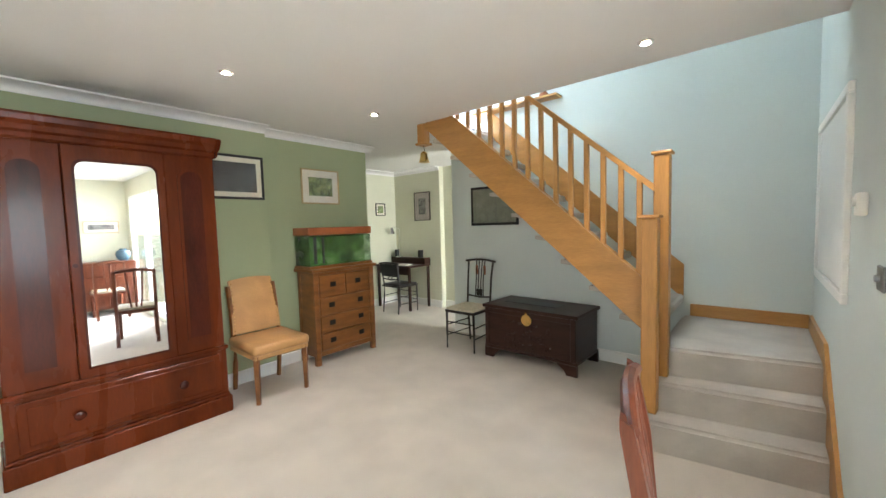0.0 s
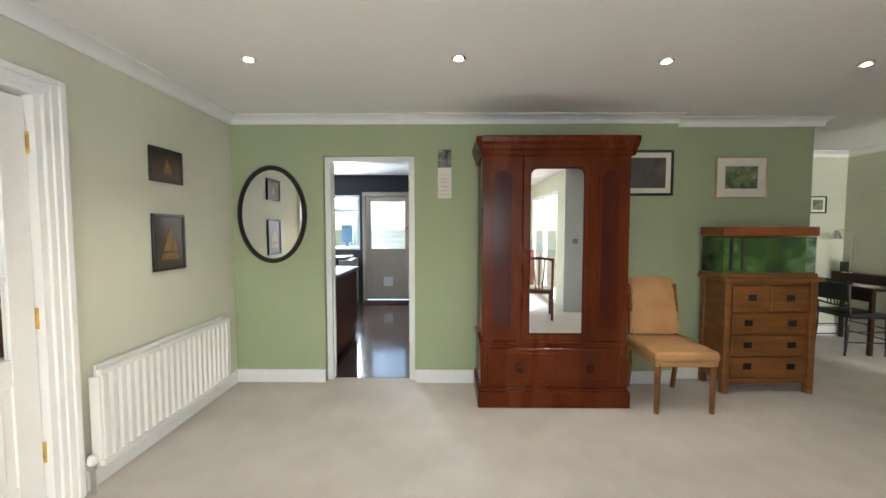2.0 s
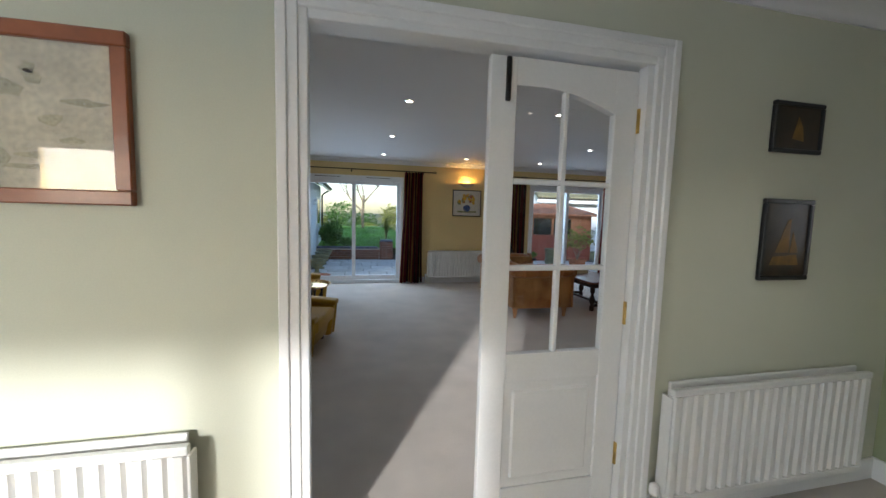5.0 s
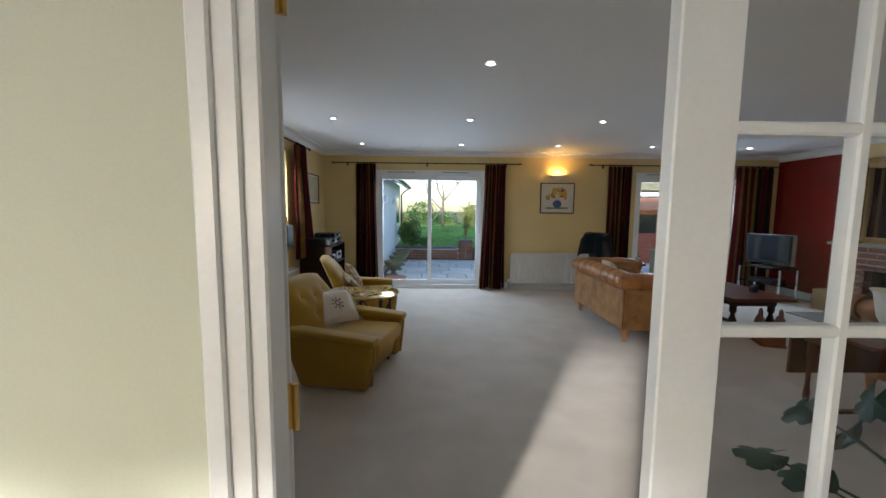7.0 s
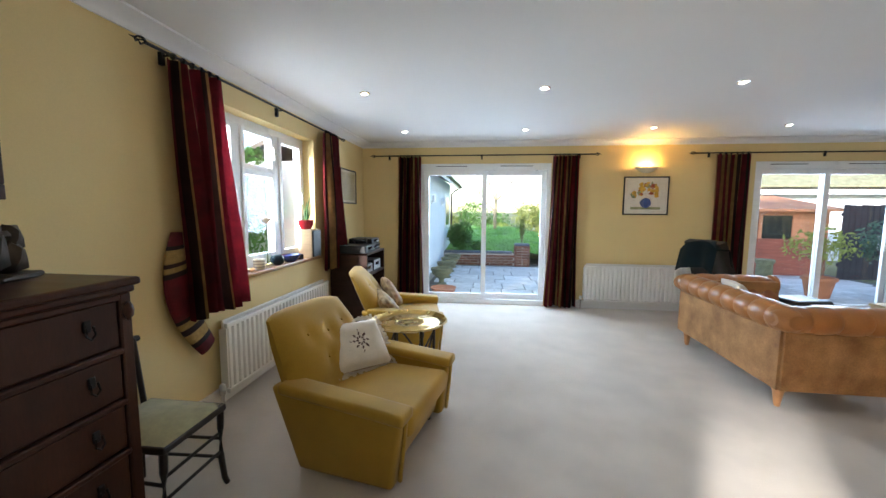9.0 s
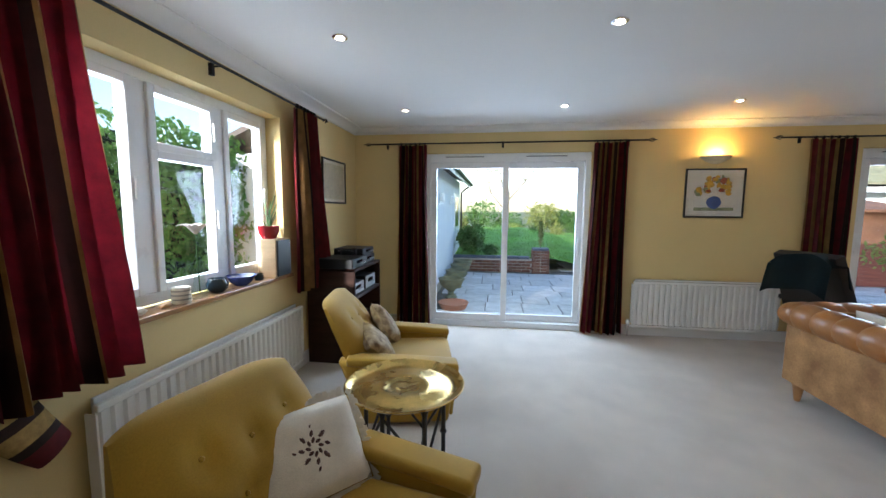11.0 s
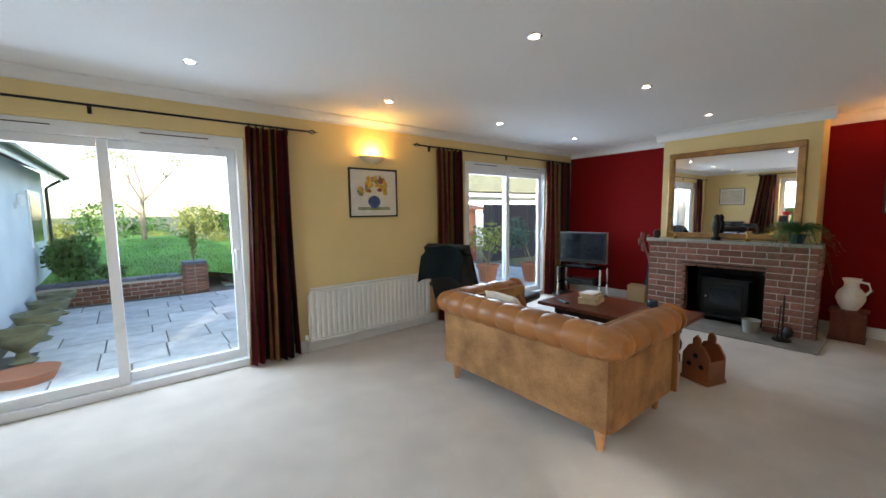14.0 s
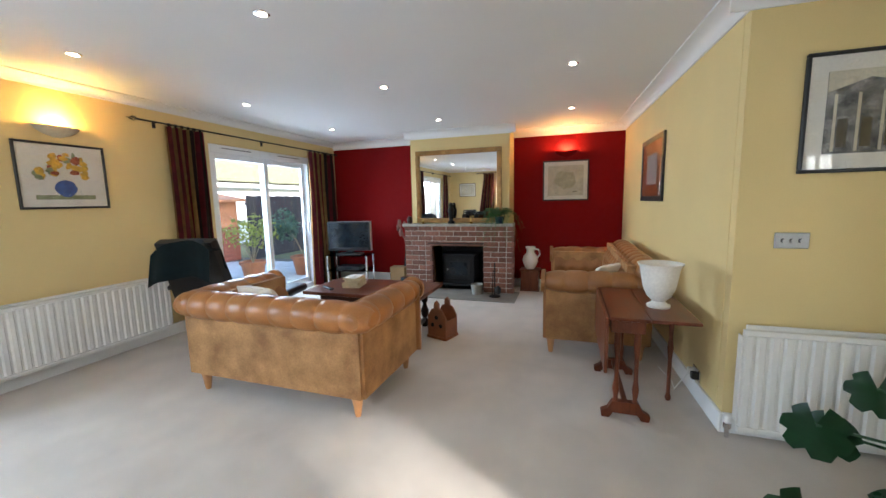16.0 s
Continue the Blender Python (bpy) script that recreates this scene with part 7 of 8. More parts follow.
# fireplace
def fireplace():
    t = thing("fireplace", "red brick fireplace with a stone mantel shelf", "fireplace", -6.45, -5.665, 0)
    W, D, H = 0.82, 0.15, 0.985
    ow, oh = 0.41, 0.745
    bm = bmesh.new()
    for y0, y1, z0, z1 in ((-W + 0.005, -ow - 0.005, 0, H), (ow + 0.005, W - 0.005, 0, H), (-ow - 0.005, ow + 0.005, oh + 0.005, H)):
        bx(bm, 0.001, y0, z0, D - 0.008, y1, z1)
    part("mortar_core", bm, MORTAR, t, "pale mortar")
    part("mantel_shelf", cube(0.0, -W - 0.03, H, D + 0.03, W + 0.03, H + 0.04, 0.006, 2), STONE, t, "grey stone mantel shelf")
    part("lintel", cube(0.01, -ow - 0.03, oh - 0.02, D + 0.002, ow + 0.03, oh - 0.004), IRON, t)
    part("hearth", cube(0.0, -W - 0.1, 0.0, D + 0.45, W + 0.1, 0.014, 0.004, 1), HEARTH, t, "grey flagstone hearth")
    bl, bh, j = 0.215, 0.065, 0.01
    full = mesh_of("brick", cube(-0.05, -bl / 2, -bh / 2, 0.05, bl / 2, bh / 2, 0.004, 1), BRICK)
    half = mesh_of("half_brick", cube(-0.05, -bl / 4 + 0.0025, -bh / 2, 0.05, bl / 4 - 0.0025, bh / 2, 0.004, 1), BRICK)
    rr = random.Random(6)

    def put(me, y, z, x=None):
        o = new("brick", me)
        o.parent = t
        o.matrix_basis = pose((D - 0.05 if x is None else x) + rr.uniform(-0.003, 0.002), y, z, rr.uniform(-0.5, 0.5), 0, rr.uniform(-0.6, 0.6))
    rows = int(H / (bh + j))
    for r in range(rows):
        z = 0.02 + bh / 2 + r * (bh + j)
        left_of, right_of = (-W, -ow), (ow, W)
        spans = [left_of, right_of] if z + bh / 2 < oh else [(-W, W)]
        for a, b in spans:
            y = a
            first_half = r % 2 == 1
            while y < b - 0.05:
                if first_half or b - y < bl:
                    put(half, y + bl / 4, z)
                    y += bl / 2 + j / 2
                    first_half = False
                else:
                    put(full, y + bl / 2, z)
                    y += bl + j
    # firebox
    fb = bmesh.new()
    bx(fb, -0.46, -0.43, 0.0, -0.44, 0.43, 0.765)
    bx(fb, -0.44, -0.43, 0.0, 0.0, -0.415, 0.765)
    bx(fb, -0.44, 0.415, 0.0, 0.0, 0.43, 0.765)
    bx(fb, -0.44, -0.415, 0.735, 0.0, 0.415, 0.76)
    bx(fb, -0.44, -0.415, 0.0, 0.0, 0.415, 0.012)
    part("firebox", fb, SOOTSHADE, t, "sooty black firebox")


HEARTH = mat("hearth_flagstone", (0.22, 0.20, 0.17), 0.7, var=0.2, scale=5, fine=50, bump=0.3)
fireplace()
sv = thing("wood_stove", "black cast iron stove inside the fireplace", "stove", -6.55, -5.66, 0.014)
part("body", cube(-0.2, -0.24, 0.08, 0.12, 0.24, 0.52, 0.015, 2), IRON, sv)
part("top_plate", cube(-0.22, -0.27, 0.52, 0.15, 0.27, 0.545, 0.008, 2), IRON, sv)
dr = part("door", cube(0.12, -0.19, 0.16, 0.14, 0.19, 0.46, 0.006, 1), IRON, sv)
part("door_glass", cube(0.139, -0.14, 0.22, 0.142, 0.14, 0.42), SCREEN, dr, "dark arched stove glass")
part("door_knob", rod((0.14, -0.17, 0.31), (0.17, -0.17, 0.31), 0.012), CHROME, dr)
part("ash_lip", cube(0.1, -0.24, 0.06, 0.19, 0.24, 0.09, 0.006, 1), IRON, sv)
for sy in (-0.2, 0.2):
    for sx in (-0.16, 0.08):
        part("leg", rod((sx, sy, 0), (sx, sy, 0.09), 0.022, 0.03), IRON, sv)
cs = thing("companion_set", "black fireside brush and poker stand", "fireside tools", -6.1, -5.05, 0.014)
part("stand_base", lathe([(0.08, 0), (0.08, 0.015), (0.02, 0.03)], 16), IRON, cs)
part("stem", rod((0, 0, 0.02), (0, 0, 0.42), 0.009), IRON, cs)
part("handle", tube(bmesh.new(), [(0, 0, 0.42), (0.025, 0, 0.45), (0, 0, 0.48), (-0.025, 0, 0.45), (0, 0, 0.42)], 0.006), IRON, cs)
part("brush", blob(bmesh.new(), 0.035, 0.045, 0.06, (0.02, 0.05, 0.1), 0.2, 8, 2), BLACK, cs, smooth=True)
part("poker", rod((0.03, -0.03, 0.03), (0.01, -0.02, 0.38), 0.006), IRON, cs)
lg = stand("log_bucket", "dull metal fireside bucket", "bucket", -6.2, -5.33, 0.014, [(0.07, 0), (0.085, 0.14), (0.088, 0.145), (0.08, 0.14), (0.066, 0.02)], STONE)
fm = thing("overmantel_mirror", "large mirror in a gilt wooden frame above the fireplace", "mirror", -6.45, -5.665, 1.575, 90)
GILT = mat("antique_gilt", (0.32, 0.17, 0.05), 0.4, metal=0.35, var=0.3, scale=10, fine=60)
for n_, b in (("frame_top", (-0.66, -0.04, 0.47, 0.66, 0, 0.54)), ("frame_bottom", (-0.66, -0.04, -0.54, 0.66, 0, -0.47)), ("frame_side", (-0.66, -0.04, -0.47, -0.59, 0, 0.47)), ("frame_side", (0.59, -0.04, -0.47, 0.66, 0, 0.47))):
    part(n_, cube(*b, 0.012, 2), GILT, fm)
part("mirror_glass", cube(-0.59, -0.018, -0.47, 0.59, -0.006, 0.47), MIRROR, fm)
# mantel ornaments
fe = stand("fern_pot", "bushy green fern in a pot on the mantel", "plant", -6.33, -5.02, 1.025, [(0.05, 0), (0.07, 0.08), (0.075, 0.1), (0.06, 0.1)], DARKGLZ, sub="pot")
rnd = random.Random(9)
for k in range(110):
    a = rnd.uniform(0, 2 * math.pi)
    ln, droop = rnd.uniform(0.16, 0.36), rnd.uniform(0.12, 0.7)
    fb = bmesh.new()
    pts = [(ln * q * math.cos(a) * 0.9, ln * q * math.sin(a), 0.1 + 0.2 * math.sin(min(1.6, q * 1.9)) - droop * q * q) for q in [i / 8 for i in range(9)]]
    tube(fb, pts, 0.0025, 4, 0.001)
    for i in range(1, 9):
        p = Vector(pts[i])
        for s in (-1, 1):
            d = Vector((-math.sin(a), math.cos(a), -0.25)) * s * 0.040 * (1.15 - i / 9)
            vs = [fb.verts.new(c) for c in (p, p + d + Vector((0.008 * math.cos(a), 0.008 * math.sin(a), 0)), p + d * 0.8 + Vector((0.02 * math.cos(a), 0.02 * math.sin(a), 0)), p + Vector((0.014 * math.cos(a), 0.014 * math.sin(a), 0)))]
            fb.faces.new(vs)
    part("frond", fb, FERN, fe)
st2 = stand("statuette", "dark bronze statuette on the mantel", "ornament", -6.36, -5.75, 1.025, [(0.05, 0), (0.05, 0.03), (0.025, 0.05), (0.04, 0.12), (0.05, 0.2), (0.03, 0.24), (0.035, 0.28), (0.015, 0.31)], IRON)
st3 = stand("candlestick", "short brass candlestick on the mantel", "candlestick", -6.36, -5.45, 1.025, [(0.035, 0), (0.035, 0.01), (0.01, 0.02), (0.01, 0.09), (0.02, 0.1), (0.018, 0.11)], BRASS)
st4 = stand("candlestick", "short brass candlestick on the mantel", "candlestick", -6.36, -6.2, 1.025, [(0.035, 0), (0.035, 0.01), (0.01, 0.02), (0.01, 0.05), (0.02, 0.055), (0.018, 0.06)], BRASS)
st5 = stand("dark_urn", "small dark urn at the end of the mantel", "ornament", -6.36, -6.42, 1.025, [(0.03, 0), (0.045, 0.04), (0.04, 0.08), (0.025, 0.1), (0.03, 0.11)], DARKOAK)
# jug on a box, dried stems, box
bt = thing("small_box_table", "small dark red wooden box table", "side table", -6.7, -4.62, 0)
part("box", cube(-0.11, -0.13, 0.02, 0.11, 0.13, 0.30, 0.005, 1), REDOAK, bt)
part("top", cube(-0.125, -0.145, 0.30, 0.125, 0.145, 0.325, 0.005, 1), REDOAK, bt)
part("plinth", cube(-0.12, -0.14, 0.0, 0.12, 0.14, 0.02), REDOAK, bt)
jg = stand("water_jug", "cream glazed pottery jug on the box table", "jug", -6.7, -4.62, 0.325, [(0.06, 0), (0.09, 0.05), (0.115, 0.12), (0.1, 0.19), (0.06, 0.24), (0.055, 0.28), (0.075, 0.33), (0.068, 0.33), (0.045, 0.27)], ALABASTER)
part("handle", tube(bmesh.new(), [(0, 0.06, 0.3), (0, 0.12, 0.29), (0, 0.14, 0.22), (0, 0.1, 0.16)], 0.012), ALABASTER, jg, smooth=True)
dv = stand("dried_flowers", "tall dark vase of dried pink flower stems", "vase", -6.72, -6.62, 0.0, [(0.06, 0), (0.07, 0.1), (0.08, 0.3), (0.05, 0.55), (0.055, 0.62)], DARKGLZ, sub="vase")
for k in range(9):
    a = rnd.uniform(0, 6.28)
    ex, ey, ez = 0.13 * math.cos(a), 0.17 * math.sin(a), rnd.uniform(0.85, 1.08)
    fl = part("stem", tube(bmesh.new(), [(0, 0, 0.5), (ex * 0.4, ey * 0.4, 0.75), (ex, ey, ez)], 0.006, 5), PINKDRY, dv)
    part("seed_head", blob(bmesh.new(), 0.028, 0.028, 0.06, (ex, ey, ez), 0.4, 9, 2), PINKDRY, fl, smooth=True)
cbx = thing("storage_box", "brown cardboard box beside the fireplace", "box", -6.6, -6.75, 0.0, 10)
part("carton", cube(-0.1, -0.12, 0.0, 0.1, 0.12, 0.3, 0.004, 1), mat("brown_card", (0.30, 0.19, 0.09), 0.9, var=0.1), cbx)


# television
def television():
    t = thing("tv_stand", "glass and chrome television stand", "stand", -6.37, -7.51, 0, 100)
    for z in (0.05, 0.26, 0.51):
        g = part("glass_shelf", cube(-0.36, -0.2, z, 0.36, 0.2, z + 0.01, 0.003, 1), TINTGLASS if z > 0.1 else BLACK, t)
    for sx in (-0.33, 0.33):
        for sy in (-0.17, 0.17):
            part("post", rod((sx, sy, 0), (sx, sy, 0.51), 0.018), CHROME, t)
    tv = thing("television", "flat screen television with a dark frame", "television", -6.37, -7.51, 0.52, 100)
    part("casing", cube(-0.37, -0.03, 0.06, 0.37, 0.05, 0.54, 0.01, 2), SILVER, tv)
    part("bezel", cube(-0.365, -0.04, 0.065, 0.365, -0.028, 0.535, 0.006, 1), BLACK, tv)
    part("screen", cube(-0.335, -0.0425, 0.115, 0.335, -0.039, 0.515), SCREEN, tv, "switched-off dark screen")
    part("foot", cube(-0.2, -0.12, 0.0, 0.2, 0.12, 0.02, 0.008, 2), BLACK, tv)
    part("neck", cube(-0.06, -0.02, 0.02, 0.06, 0.02, 0.08), BLACK, tv)
    bxx = thing("set_top_box", "black set-top box on the stand shelf", "player", -6.37, -7.51, 0.27, 100)
    part("case", cube(-0.2, -0.13, 0, 0.2, 0.13, 0.06, 0.005, 1), BLACK, bxx)
    part("display", cube(-0.06, -0.133, 0.02, 0.06, -0.129, 0.045), SCREEN, bxx)


television()


# drop-leaf table with urn
def drop_leaf():
    t = thing("drop_leaf_table", "small mahogany drop-leaf table on trestle feet", "table", -3.72, -3.735, 0, 0)
    part("tabletop", cube(-0.41, -0.11, 0.64, 0.41, 0.109, 0.66, 0.006, 2), REDOAK, t)
    part("raised_leaf", cube(-0.41, 0.111, 0.64, 0.41, 0.365, 0.66, 0.006, 2), REDOAK, t)
    part("dropped_leaf", cube(-0.41, -0.135, 0.31, 0.41, -0.114, 0.655, 0.006, 2), REDOAK, t)
    part("apron", cube(-0.35, -0.095, 0.55, 0.35, 0.095, 0.64, 0.004, 1), REDOAK, t)
    for x in (-0.33, 0.33):
        for y in (-0.055, 0.055):
            part("turned_post", lathe([(0.018, 0.1), (0.013, 0.13), (0.021, 0.19), (0.013, 0.25), (0.013, 0.40), (0.021, 0.47), (0.018, 0.56)], 12, (x, y, 0)), REDOAK, t, smooth=True)
        bm = bmesh.new()
        prism(bm, [(-0.135, 0.0), (-0.09, 0.0), (-0.07, 0.035), (0.07, 0.035), (0.09, 0.0), (0.135, 0.0), (0.14, 0.035), (0.10, 0.06), (0.075, 0.11), (-0.075, 0.11), (-0.10, 0.06), (-0.14, 0.035)], "x", x - 0.022, x + 0.022)
        part("trestle_foot", bm, REDOAK, t)
    part("gate_leg", lathe([(0.014, 0), (0.02, 0.02), (0.012, 0.05), (0.013, 0.29), (0.019, 0.37), (0.013, 0.43), (0.018, 0.64)], 12, (0.02, 0.305, 0)), REDOAK, t, smooth=True)
    part("stretcher", cube(-0.33, -0.015, 0.085, 0.33, 0.015, 0.105), REDOAK, t)


drop_leaf()
stand("urn_lamp", "white alabaster urn lamp on the drop-leaf table", "lamp", -3.63, -3.53, 0.66, [(0.0663, 0.0), (0.0702, 0.014), (0.0452, 0.0273), (0.0374, 0.0406), (0.0686, 0.0702), (0.0936, 0.1248), (0.1069, 0.2028), (0.117, 0.2613), (0.1342, 0.2847), (0.1264, 0.2847), (0.1053, 0.2418), (0.0819, 0.1248), (0.0156, 0.0702)], ALABASTER, 32)

# monstera in the corner
mo = stand("monstera_plant", "large-leaved monstera in a dark pot", "plant", -2.74, -2.55, 0, [(0.12, 0), (0.15, 0.22), (0.16, 0.25), (0.14, 0.25), (0.13, 0.2)], DARKGLZ, sub="pot")


def monstera_leaf(tip, yaw, pitch, s):
    bm = bmesh.new()
    c = bm.verts.new((0, 0, 0))
    outer = []
    n = 26
    for i in range(n + 1):
        a = -2.75 + 5.5 * i / n
        r = s * (0.62 + 0.38 * math.cos(a * 0.5) ** 2) * (0.78 if i % 4 == 2 and 3 < i < n - 3 else 1.0)
        outer.append(bm.verts.new((r * math.sin(a), r * math.cos(a) + 0.0, 0.10 * s * math.cos(2 * a) - 0.12 * s * abs(math.sin(a)))))
    for a, b in zip(outer, outer[1:]):
        bm.faces.new((c, a, b))
    bmesh.ops.solidify(bm, geom=bm.faces[:], thickness=0.002)
    m = pose(*tip, pitch, 0, yaw) @ pose(0, 0, 0, 0, 0, 180)
    bmesh.ops.transform(bm, matrix=m, verts=bm.verts)
    st_ = part("stem", tube(bmesh.new(), [(0, 0, 0.2), (tip[0] * 0.4, tip[1] * 0.4, 0.2 + 0.75 * (tip[2] - 0.2)), tip], 0.006, 6), LEAF, mo)
    part("leaf", bm, LEAF, st_, "glossy split dark green leaf", smooth=True)


for tip, yaw, pitch, s in (((0.02, -0.60, 0.46), 60, 58, 0.13), ((-0.10, -0.50, 0.38), 40, 55, 0.13), ((-0.06, -0.38, 0.60), 75, 72, 0.11), ((0.16, -0.40, 0.24), 80, 35, 0.13), ((0.12, -0.66, 0.16), 50, 20, 0.15), ((0.25, 0.1, 0.62), 290, 35, 0.16), ((-0.1, 0.2, 0.7), 30, 35, 0.15), ((0.15, 0.05, 0.5), 330, 35, 0.15)):
    monstera_leaf(tip, yaw, pitch, s)

# ---------------- kitchen seen through the doorway ----------------
kd = thing("back_door", "cream half-glazed kitchen back door with a cat flap", "door", -7.63, -1.23, 0)
CREAMD = mat("cream_door_paint", (0.48, 0.42, 0.34), 0.5, var=0.06, scale=4)
for b in ((-0.02, -0.43, 0.02, 0.02, -0.33, 2.04), (-0.02, 0.33, 0.02, 0.02, 0.43, 2.04), (-0.02, -0.33, 0.02, 0.02, 0.33, 0.2), (-0.02, -0.33, 0.92, 0.02, 0.33, 1.02), (-0.02, -0.33, 1.95, 0.02, 0.33, 2.04)):
    part("door_rail", cube(*b, 0.003, 1), CREAMD, kd)
part("lower_panel", cube(-0.008, -0.33, 0.2, 0.008, 0.33, 0.92), CREAMD, kd)
part("cat_flap", cube(0.006, -0.09, 0.28, 0.02, 0.09, 0.46, 0.004, 1), UPVC, kd, "white cat flap")
p = part("pane", cube(-0.012, -0.33, 1.02, -0.008, 0.33, 1.95), GLASS, kd)
p.visible_shadow = False
bl = part("blind", cube(0.008, -0.32, 1.93, 0.022, 0.32, 1.95), UPVC, kd, "white slatted blind")
for i in range(38):
    s = part("slat", cube(-0.011, -0.32, -0.0008, 0.011, 0.32, 0.0008), UPVC, bl) if i == 0 else again("slat", s0, bl, pose(0.015, 0, 1.03 + i * 0.0238, 0, 8, 0))
    if i == 0:
        s0 = s
        s0.matrix_basis = pose(0.015, 0, 1.03, 0, 8, 0)
for b in ((-7.7, -1.72, 0, -7.57, -1.66, 2.12), (-7.7, -0.80, 0, -7.57, -0.74, 2.12), (-7.7, -1.66, 2.04, -7.57, -0.80, 2.12)):
    struct("door_frame_back", cube(*b), CREAMD, "cream painted door frame")
kw = thing("window_kitchen", "white kitchen window with a top vent", "window", -7.63, -2.34, 1.0)
for b in ((-0.03, -0.56, 0, 0.03, -0.50, 1.06), (-0.03, 0.50, 0, 0.03, 0.56, 1.06), (-0.03, -0.5, 0, 0.03, 0.5, 0.06), (-0.03, -0.5, 1.0, 0.03, 0.5, 1.06), (-0.03, -0.5, 0.72, 0.03, 0.5, 0.80)):
    part("frame_bar", cube(*b, 0.003, 1), UPVC, kw)
p = part("pane", cube(-0.003, -0.5, 0.06, 0.003, 0.5, 1.0), GLASS, kw)
p.visible_shadow = False
BLUEP = mat("pale_blue_card", (0.22, 0.42, 0.6), 0.6)
wp = thing("window_picture", "pale blue card standing on the kitchen sill", "picture", -7.58, -2.02, 1.06)
part("card", cube(0.0, -0.11, 0.08, 0.012, 0.11, 0.42), BLUEP, wp)
part("stand_foot", cube(-0.02, -0.03, 0.0, 0.03, 0.03, 0.08), BLUEP, wp)
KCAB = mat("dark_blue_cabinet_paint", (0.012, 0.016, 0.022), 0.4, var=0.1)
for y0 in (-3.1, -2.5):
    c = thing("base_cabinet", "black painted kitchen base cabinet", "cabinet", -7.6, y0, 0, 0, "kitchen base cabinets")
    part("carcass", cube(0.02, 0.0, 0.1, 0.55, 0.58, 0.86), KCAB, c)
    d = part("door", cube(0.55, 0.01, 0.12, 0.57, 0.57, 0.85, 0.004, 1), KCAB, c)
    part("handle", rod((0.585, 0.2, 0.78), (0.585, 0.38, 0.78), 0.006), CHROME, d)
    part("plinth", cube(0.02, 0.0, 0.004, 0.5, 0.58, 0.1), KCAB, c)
wt = thing("worktop", "pale kitchen worktop under the window", "worktop", -7.6, -3.1, 0.86)
part("slab", cube(0.01, 0, 0, 0.6, 1.2, 0.035, 0.005, 1), STONE, wt)
isl = thing("island_cabinet", "dark wooden kitchen unit beside the doorway", "cabinet", -4.6, -1.52, 0)
part("carcass", cube(-0.5, -0.3, 0.08, 0.55, 0.27, 0.88, 0.004, 1), REDOAK, isl)
part("top", cube(-0.53, -0.32, 0.88, 0.58, 0.30, 0.92, 0.006, 1), STONE, isl, "pale blue grey worktop")
part("plinth", cube(-0.48, -0.28, 0.004, 0.53, 0.25, 0.08), DARKOAK, isl)
wm = thing("washing_machine", "white washing machine under the worktop", "appliance", -7.3, -2.05 + 0.12, 0.004)
part("body", cube(-0.28, -0.1, 0, 0.3, 0.12, 0.84, 0.006, 1), UPVC, wm)
part("fascia", cube(0.3, -0.1, 0.72, 0.31, 0.12, 0.83), SILVER, wm)
rk = thing("shelf_rack", "white slatted plant rack in the kitchen", "rack", -7.1, -0.55, 0.004)
for z in (0.08, 0.38, 0.68, 0.95):
    part("shelf", cube(-0.16, -0.12, z, 0.16, 0.16, z + 0.02, 0.003, 1), UPVC, rk)
for x in (-0.15, 0.13):
    for y in (-0.11, 0.13):
        part("post", cube(x, y, 0, x + 0.02, y + 0.02, 1.0), UPVC, rk)
for k, z in enumerate((0.10, 0.40, 0.70)):
    j = stand("storage_jar", "small storage jar on the plant rack", "jar", -7.08, -0.55 + 0.05 * k, z + 0.004, [(0.05, 0), (0.06, 0.03), (0.06, 0.14), (0.04, 0.17)], [STONE, DARKGLZ, LINEN][k])
kp = stand("spider_plant", "arching green plant on the kitchen rack", "plant", -7.08, -0.55, 0.974, [(0.05, 0), (0.07, 0.08), (0.065, 0.09)], DARKGLZ, sub="pot")
rnd = random.Random(21)
for k in range(12):
    a, r = rnd.uniform(0, 6.28), rnd.uniform(0.25, 0.5)
    part("leaf_blade", tube(bmesh.new(), [(0, 0, 0.08), (r * 0.4 * math.cos(a), r * 0.4 * math.sin(a), 0.45), (r * math.cos(a), r * math.sin(a), 0.55 - r * 0.3)], 0.009, 4, 0.002), FERN, kp)
ld = stand("pendant_shade", "round paper lampshade against the dark kitchen wall", "lampshade", -7.45, -0.48, 1.72, [(0.02, -0.14), (0.12, -0.1), (0.17, 0.0), (0.12, 0.1), (0.02, 0.14)], LINEN)
part("cord", rod((0, 0, 0.13), (0, 0, 0.73), 0.004), BLACK, ld)
mt = thing("door_mat", "dark red mat inside the back door", "mat", -7.3, -1.22, 0.004)
part("pile", cube(-0.2, -0.42, 0, 0.2, 0.42, 0.015, 0.004, 1), mat("dark_red_mat", (0.06, 0.018, 0.012), 0.95, fine=300, bump=0.6), mt)

